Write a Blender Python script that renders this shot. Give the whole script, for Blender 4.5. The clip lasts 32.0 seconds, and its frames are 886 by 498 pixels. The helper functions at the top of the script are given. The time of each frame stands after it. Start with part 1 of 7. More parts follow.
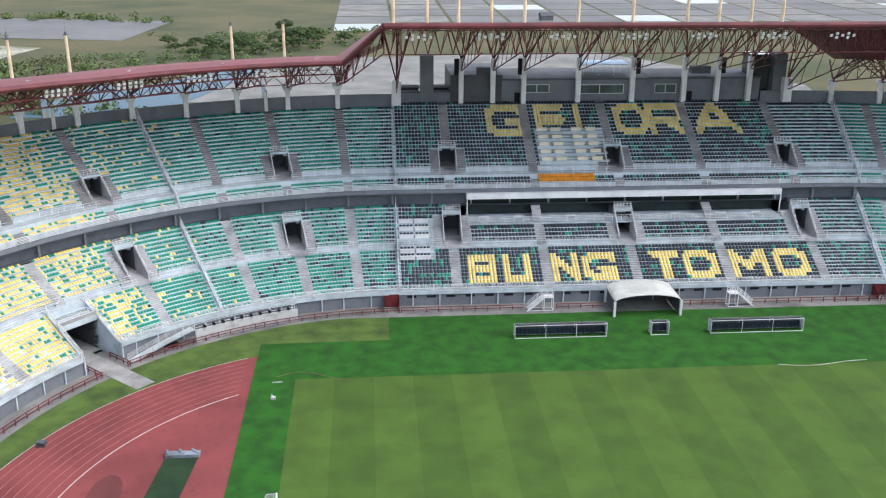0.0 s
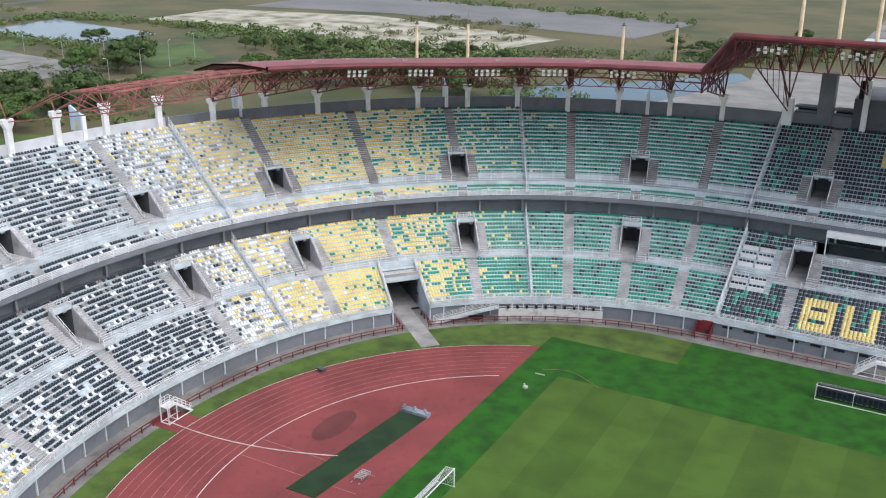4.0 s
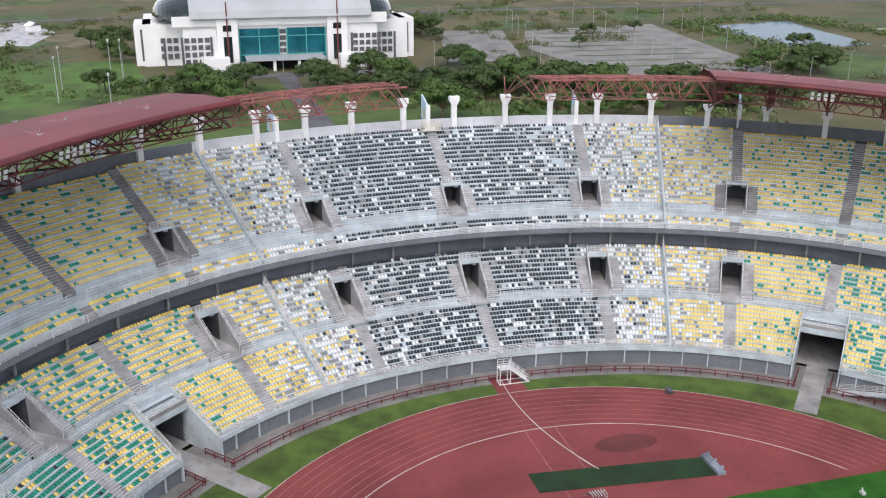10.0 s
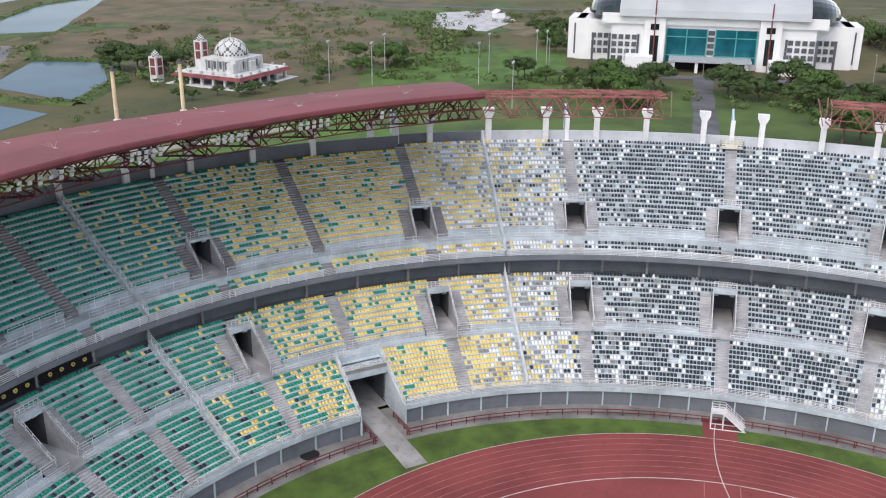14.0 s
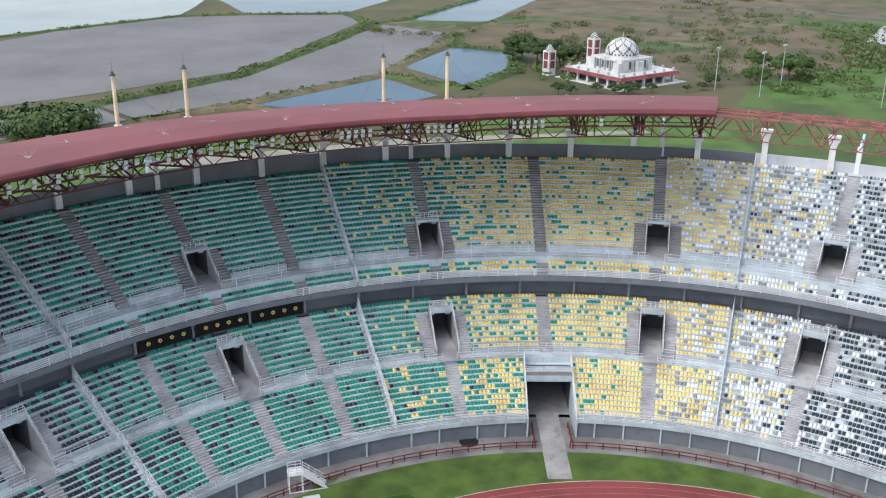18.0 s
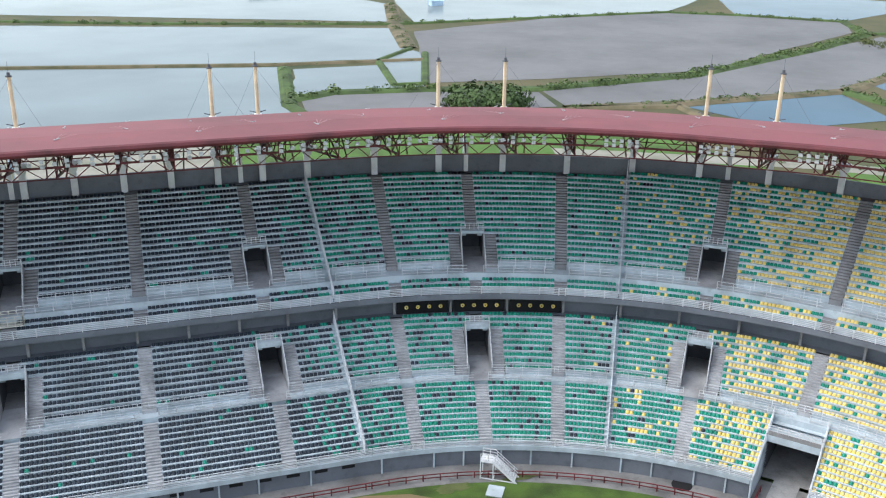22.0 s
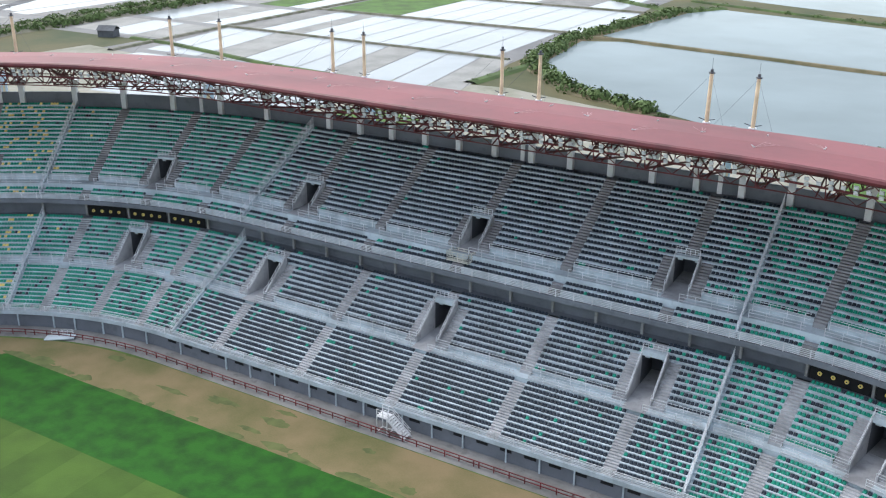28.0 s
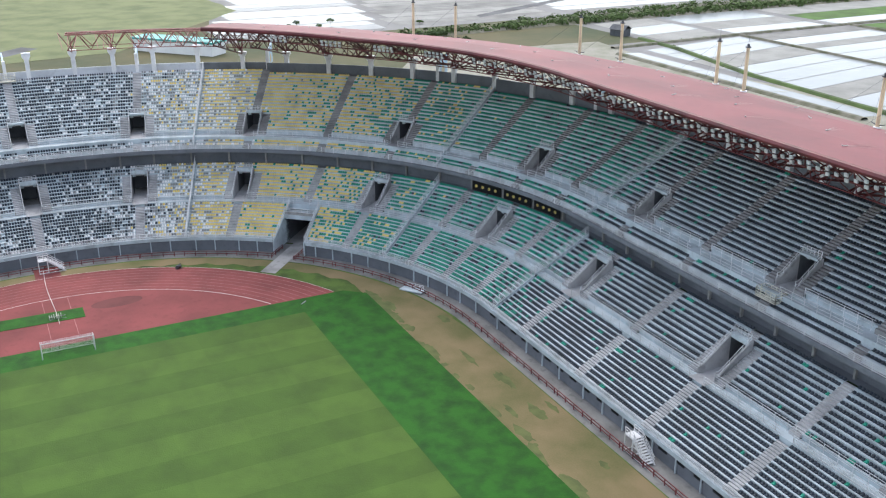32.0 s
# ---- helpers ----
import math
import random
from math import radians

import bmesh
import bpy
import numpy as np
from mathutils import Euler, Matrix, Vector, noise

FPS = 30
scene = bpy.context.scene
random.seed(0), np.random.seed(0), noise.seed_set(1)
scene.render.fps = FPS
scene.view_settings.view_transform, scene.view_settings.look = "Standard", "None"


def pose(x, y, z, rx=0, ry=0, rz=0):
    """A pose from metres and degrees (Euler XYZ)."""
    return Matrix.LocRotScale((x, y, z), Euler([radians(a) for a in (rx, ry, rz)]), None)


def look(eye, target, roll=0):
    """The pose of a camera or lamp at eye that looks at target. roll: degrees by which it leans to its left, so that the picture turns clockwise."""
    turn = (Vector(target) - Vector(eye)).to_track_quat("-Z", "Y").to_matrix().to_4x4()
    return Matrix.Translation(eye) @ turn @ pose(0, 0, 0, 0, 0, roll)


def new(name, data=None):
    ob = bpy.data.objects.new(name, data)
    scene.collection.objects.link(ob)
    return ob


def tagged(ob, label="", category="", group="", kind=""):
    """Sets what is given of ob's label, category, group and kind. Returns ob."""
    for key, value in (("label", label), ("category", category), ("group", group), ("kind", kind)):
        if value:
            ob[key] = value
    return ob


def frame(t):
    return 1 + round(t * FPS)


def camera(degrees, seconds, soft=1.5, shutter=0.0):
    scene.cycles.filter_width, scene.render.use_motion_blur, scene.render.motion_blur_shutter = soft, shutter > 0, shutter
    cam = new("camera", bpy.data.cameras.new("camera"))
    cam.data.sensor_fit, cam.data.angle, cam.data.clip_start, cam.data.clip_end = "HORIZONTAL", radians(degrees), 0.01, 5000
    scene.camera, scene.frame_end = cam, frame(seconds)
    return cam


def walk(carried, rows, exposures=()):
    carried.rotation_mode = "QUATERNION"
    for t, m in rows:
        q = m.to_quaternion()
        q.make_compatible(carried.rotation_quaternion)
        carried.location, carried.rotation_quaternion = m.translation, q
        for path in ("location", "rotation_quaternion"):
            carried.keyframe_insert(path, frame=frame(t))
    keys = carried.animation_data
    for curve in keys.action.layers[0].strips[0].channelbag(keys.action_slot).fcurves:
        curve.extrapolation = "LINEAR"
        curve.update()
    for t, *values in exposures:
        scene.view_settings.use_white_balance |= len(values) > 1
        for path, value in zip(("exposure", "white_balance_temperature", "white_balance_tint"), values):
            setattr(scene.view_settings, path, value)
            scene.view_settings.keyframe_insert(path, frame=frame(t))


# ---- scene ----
# ---- camera ----
# seconds, x, y, z, heading, pitch, lean
PATH = [
    (0.0, 42.36, 84.04, 62.30, 265.47, -19.94, 0.34),
    (0.5, 38.25, 84.02, 62.30, 269.98, -19.97, 0.39),
    (1.0, 34.11, 83.88, 62.29, 274.39, -19.98, 0.41),
    (1.5, 29.94, 83.47, 62.26, 278.56, -19.97, 0.44),
    (2.0, 25.79, 82.73, 62.21, 282.66, -19.96, 0.42),
    (2.5, 21.68, 81.64, 62.15, 286.76, -19.93, 0.41),
    (3.0, 17.64, 80.26, 62.10, 290.86, -19.94, 0.44),
    (3.5, 13.68, 78.65, 62.08, 294.94, -19.94, 0.45),
    (4.0, 9.83, 76.85, 62.09, 298.89, -19.93, 0.41),
    (4.5, 6.12, 74.85, 62.12, 302.76, -19.91, 0.33),
    (5.0, 2.59, 72.62, 62.16, 306.58, -19.90, 0.26),
    (5.5, -0.69, 70.15, 62.19, 310.38, -19.89, 0.22),
    (6.0, -3.70, 67.43, 62.21, 314.20, -19.89, 0.25),
    (6.5, -6.45, 64.51, 62.26, 318.03, -19.91, 0.22),
    (7.0, -9.02, 61.42, 62.31, 321.85, -19.92, 0.19),
    (7.5, -11.41, 58.16, 62.38, 325.66, -19.95, 0.19),
    (8.0, -13.59, 54.74, 62.44, 329.47, -19.98, 0.18),
    (8.5, -15.51, 51.17, 62.48, 333.24, -20.00, 0.21),
    (9.0, -17.15, 47.49, 62.47, 337.00, -19.99, 0.19),
    (9.5, -18.57, 43.77, 62.43, 340.77, -19.98, 0.19),
    (10.0, -19.70, 39.97, 62.38, 344.50, -19.96, 0.23),
    (10.5, -20.50, 36.11, 62.35, 348.21, -19.97, 0.29),
    (11.0, -21.08, 32.23, 62.41, 351.90, -20.00, 0.37),
    (11.5, -21.47, 28.33, 62.54, 355.59, -20.05, 0.39),
    (12.0, -21.66, 24.42, 62.71, 359.30, -20.11, 0.36),
    (12.5, -21.61, 20.51, 62.86, 363.02, -20.17, 0.31),
    (13.0, -21.25, 16.65, 62.97, 366.73, -20.23, 0.36),
    (13.5, -20.67, 12.82, 63.06, 370.30, -20.26, 0.40),
    (14.0, -19.92, 9.02, 63.15, 373.76, -20.29, 0.38),
    (14.5, -18.99, 5.32, 63.25, 377.21, -20.30, 0.34),
    (15.0, -17.84, 1.73, 63.35, 380.63, -20.32, 0.32),
    (15.5, -16.48, -1.72, 63.44, 384.02, -20.34, 0.32),
    (16.0, -14.92, -5.05, 63.52, 387.42, -20.37, 0.34),
    (16.5, -13.15, -8.24, 63.58, 390.82, -20.39, 0.37),
    (17.0, -11.18, -11.30, 63.62, 394.26, -20.41, 0.40),
    (17.5, -9.02, -14.25, 63.66, 397.75, -20.43, 0.42),
    (18.0, -6.65, -17.06, 63.70, 401.28, -20.47, 0.46),
    (18.5, -4.07, -19.74, 63.76, 404.83, -20.51, 0.54),
    (19.0, -1.28, -22.24, 63.82, 408.39, -20.56, 0.60),
    (19.5, 1.62, -24.51, 63.92, 412.10, -20.60, 0.60),
    (20.0, 4.58, -26.53, 64.07, 416.22, -20.67, 0.68),
    (20.5, 7.65, -28.33, 64.27, 420.34, -20.75, 0.70),
    (21.0, 10.80, -29.92, 64.46, 424.42, -20.86, 0.73),
    (21.5, 14.04, -31.34, 64.65, 428.31, -20.95, 0.72),
    (22.0, 17.34, -32.53, 64.83, 432.20, -21.02, 0.76),
    (22.5, 20.70, -33.44, 64.97, 436.13, -21.10, 0.82),
    (23.0, 24.10, -34.09, 65.09, 440.09, -21.18, 0.84),
    (23.5, 27.56, -34.49, 65.20, 444.08, -21.25, 0.86),
    (24.0, 31.03, -34.63, 65.32, 448.05, -21.34, 0.85),
    (24.5, 34.54, -34.57, 65.47, 451.96, -21.42, 0.87),
    (25.0, 38.07, -34.28, 65.62, 455.93, -21.49, 0.85),
    (25.5, 41.60, -33.75, 65.74, 459.92, -21.56, 0.78),
    (26.0, 45.09, -32.93, 65.84, 463.92, -21.63, 0.73),
    (26.5, 48.54, -31.86, 65.94, 467.94, -21.68, 0.67),
    (27.0, 51.97, -30.55, 66.04, 471.98, -21.75, 0.61),
    (27.5, 55.38, -29.02, 66.17, 476.05, -21.82, 0.55),
    (28.0, 58.79, -27.32, 66.34, 480.15, -21.90, 0.46),
    (28.5, 62.09, -25.36, 66.48, 484.23, -21.94, 0.29),
    (29.0, 65.22, -23.17, 66.58, 488.32, -21.98, 0.15),
    (29.5, 68.19, -20.76, 66.62, 492.42, -21.97, -0.00),
    (30.0, 71.00, -18.15, 66.61, 496.52, -21.94, -0.13),
    (30.5, 73.63, -15.33, 66.56, 500.61, -21.88, -0.23),
    (31.0, 76.06, -12.34, 66.48, 504.68, -21.82, -0.29),
    (31.5, 78.26, -9.23, 66.36, 508.84, -21.73, -0.39),
    (32.0, 79.50, -6.20, 65.90, 513.70, -21.58, -0.20),
]


def aim(x, y, z, heading, pitch, lean):
    a, b = radians(heading), radians(pitch)
    way = Vector((math.cos(a) * math.cos(b), math.sin(a) * math.cos(b), math.sin(b)))
    eye = Vector((x, y, z))
    return look(eye, eye + way * 100, lean)


cam = camera(49.74, 32.0, 1.15)
walk(cam, [(row[0], aim(*row[1:])) for row in PATH],
     [(0.0, 1.47, 6600, 10), (3.0, 1.30, 6700, 11), (7.0, 1.03, 6850, 13), (12.0, 1.02, 6850, 14), (18.0, 1.24, 6650, 10), (24.0, 1.56, 6550, 7),
      (28.0, 1.54, 6600, 8), (31.0, 1.50, 6650, 9), (32.0, 1.50, 6650, 9)])

# ---- world and sun ----
SUN_AZ, SUN_EL = radians(163), radians(52)
world = bpy.data.worlds.new("overcast_sky")
scene.world = world
world.use_nodes = True
wn = world.node_tree
sky = wn.nodes.new("ShaderNodeTexSky")
sky.sky_type, sky.sun_disc = "NISHITA", False
sky.sun_elevation, sky.sun_rotation = SUN_EL, radians(90) - SUN_AZ
sky.air_density, sky.dust_density = 1.0, 1.0
hue = wn.nodes.new("ShaderNodeHueSaturation")
hue.inputs["Saturation"].default_value = 0.55
wn.links.new(sky.outputs[0], hue.inputs["Color"])
wn.links.new(hue.outputs[0], wn.nodes["Background"].inputs[0])
wn.nodes["Background"].inputs[1].default_value = 0.15
sun_data = bpy.data.lights.new("sun", "SUN")
sun_data.energy, sun_data.angle, sun_data.color = 0.85, radians(55), (1.0, 0.96, 0.9)
sun = new("sun", sun_data)
sun.matrix_world = look((0, 0, 300), (-math.cos(SUN_AZ) * math.cos(SUN_EL), -math.sin(SUN_AZ) * math.cos(SUN_EL), 300 - math.sin(SUN_EL)))

# ---- materials ----


def mat(name, color, rough=0.8, metal=0.0, var=0.15, scale=2.0, fine=40.0, bump=0.0, dark=None, spots=0.0, rnd=0.0, ior=1.45):
    """A procedural surface: a base colour varied at two scales, with optional stains, relief and a shift from object to object."""
    m = bpy.data.materials.new(name)
    m.use_nodes = True
    nt = m.node_tree
    b = nt.nodes["Principled BSDF"]
    b.inputs["Roughness"].default_value, b.inputs["Metallic"].default_value = rough, metal
    b.inputs["IOR"].default_value = ior
    co = nt.nodes.new("ShaderNodeNewGeometry")

    def noise_tex(sc, detail):
        n = nt.nodes.new("ShaderNodeTexNoise")
        n.inputs["Scale"].default_value, n.inputs["Detail"].default_value = sc, detail
        nt.links.new(co.outputs["Position"], n.inputs["Vector"])
        return n
    big, small = noise_tex(1.0 / scale, 4), noise_tex(fine / 10.0, 3)
    mix = nt.nodes.new("ShaderNodeMix")
    mix.data_type = "RGBA"
    d = dark or tuple(c * (1 - 2 * var) for c in color)
    hi = tuple(min(1, c * (1 + var)) for c in color)
    mix.inputs["A"].default_value, mix.inputs["B"].default_value = (*d, 1), (*hi, 1)
    ramp = nt.nodes.new("ShaderNodeMapRange")
    ramp.inputs["From Min"].default_value, ramp.inputs["From Max"].default_value = 0.3, 0.62
    nt.links.new(big.outputs["Fac"], ramp.inputs["Value"])
    add = nt.nodes.new("ShaderNodeMath")
    add.operation = "MULTIPLY_ADD"
    add.inputs[1].default_value = 0.5
    sub = nt.nodes.new("ShaderNodeMath")
    sub.operation = "SUBTRACT"
    sub.inputs[1].default_value = 0.5
    nt.links.new(small.outputs["Fac"], sub.inputs[0])
    nt.links.new(sub.outputs[0], add.inputs[0])
    nt.links.new(ramp.outputs["Result"], add.inputs[2])
    last = add.outputs[0]
    if rnd:
        isl = nt.nodes.new("ShaderNodeNewGeometry")
        ma = nt.nodes.new("ShaderNodeMath")
        ma.operation = "MULTIPLY_ADD"
        ma.inputs[1].default_value = rnd
        nt.links.new(isl.outputs["Random Per Island"], ma.inputs[0])
        nt.links.new(last, ma.inputs[2])
        last = ma.outputs[0]
    mix.clamp_factor = True
    nt.links.new(last, mix.inputs["Factor"])
    out = mix.outputs["Result"]
    if spots:
        st = noise_tex(0.9, 6)
        r2 = nt.nodes.new("ShaderNodeMapRange")
        r2.inputs["From Min"].default_value, r2.inputs["From Max"].default_value = 0.56, 0.7
        r2.inputs["To Max"].default_value = spots
        nt.links.new(st.outputs["Fac"], r2.inputs["Value"])
        mx = nt.nodes.new("ShaderNodeMix")
        mx.data_type = "RGBA"
        mx.inputs["B"].default_value = (*(c * 0.45 for c in color), 1)
        nt.links.new(r2.outputs["Result"], mx.inputs["Factor"])
        nt.links.new(out, mx.inputs["A"])
        out = mx.outputs["Result"]
    nt.links.new(out, b.inputs["Base Color"])
    if bump:
        bp = nt.nodes.new("ShaderNodeBump")
        bp.inputs["Strength"].default_value = bump
        bp.inputs["Distance"].default_value = 0.05
        nt.links.new(small.outputs["Fac"], bp.inputs["Height"])
        nt.links.new(bp.outputs["Normal"], b.inputs["Normal"])
    return m


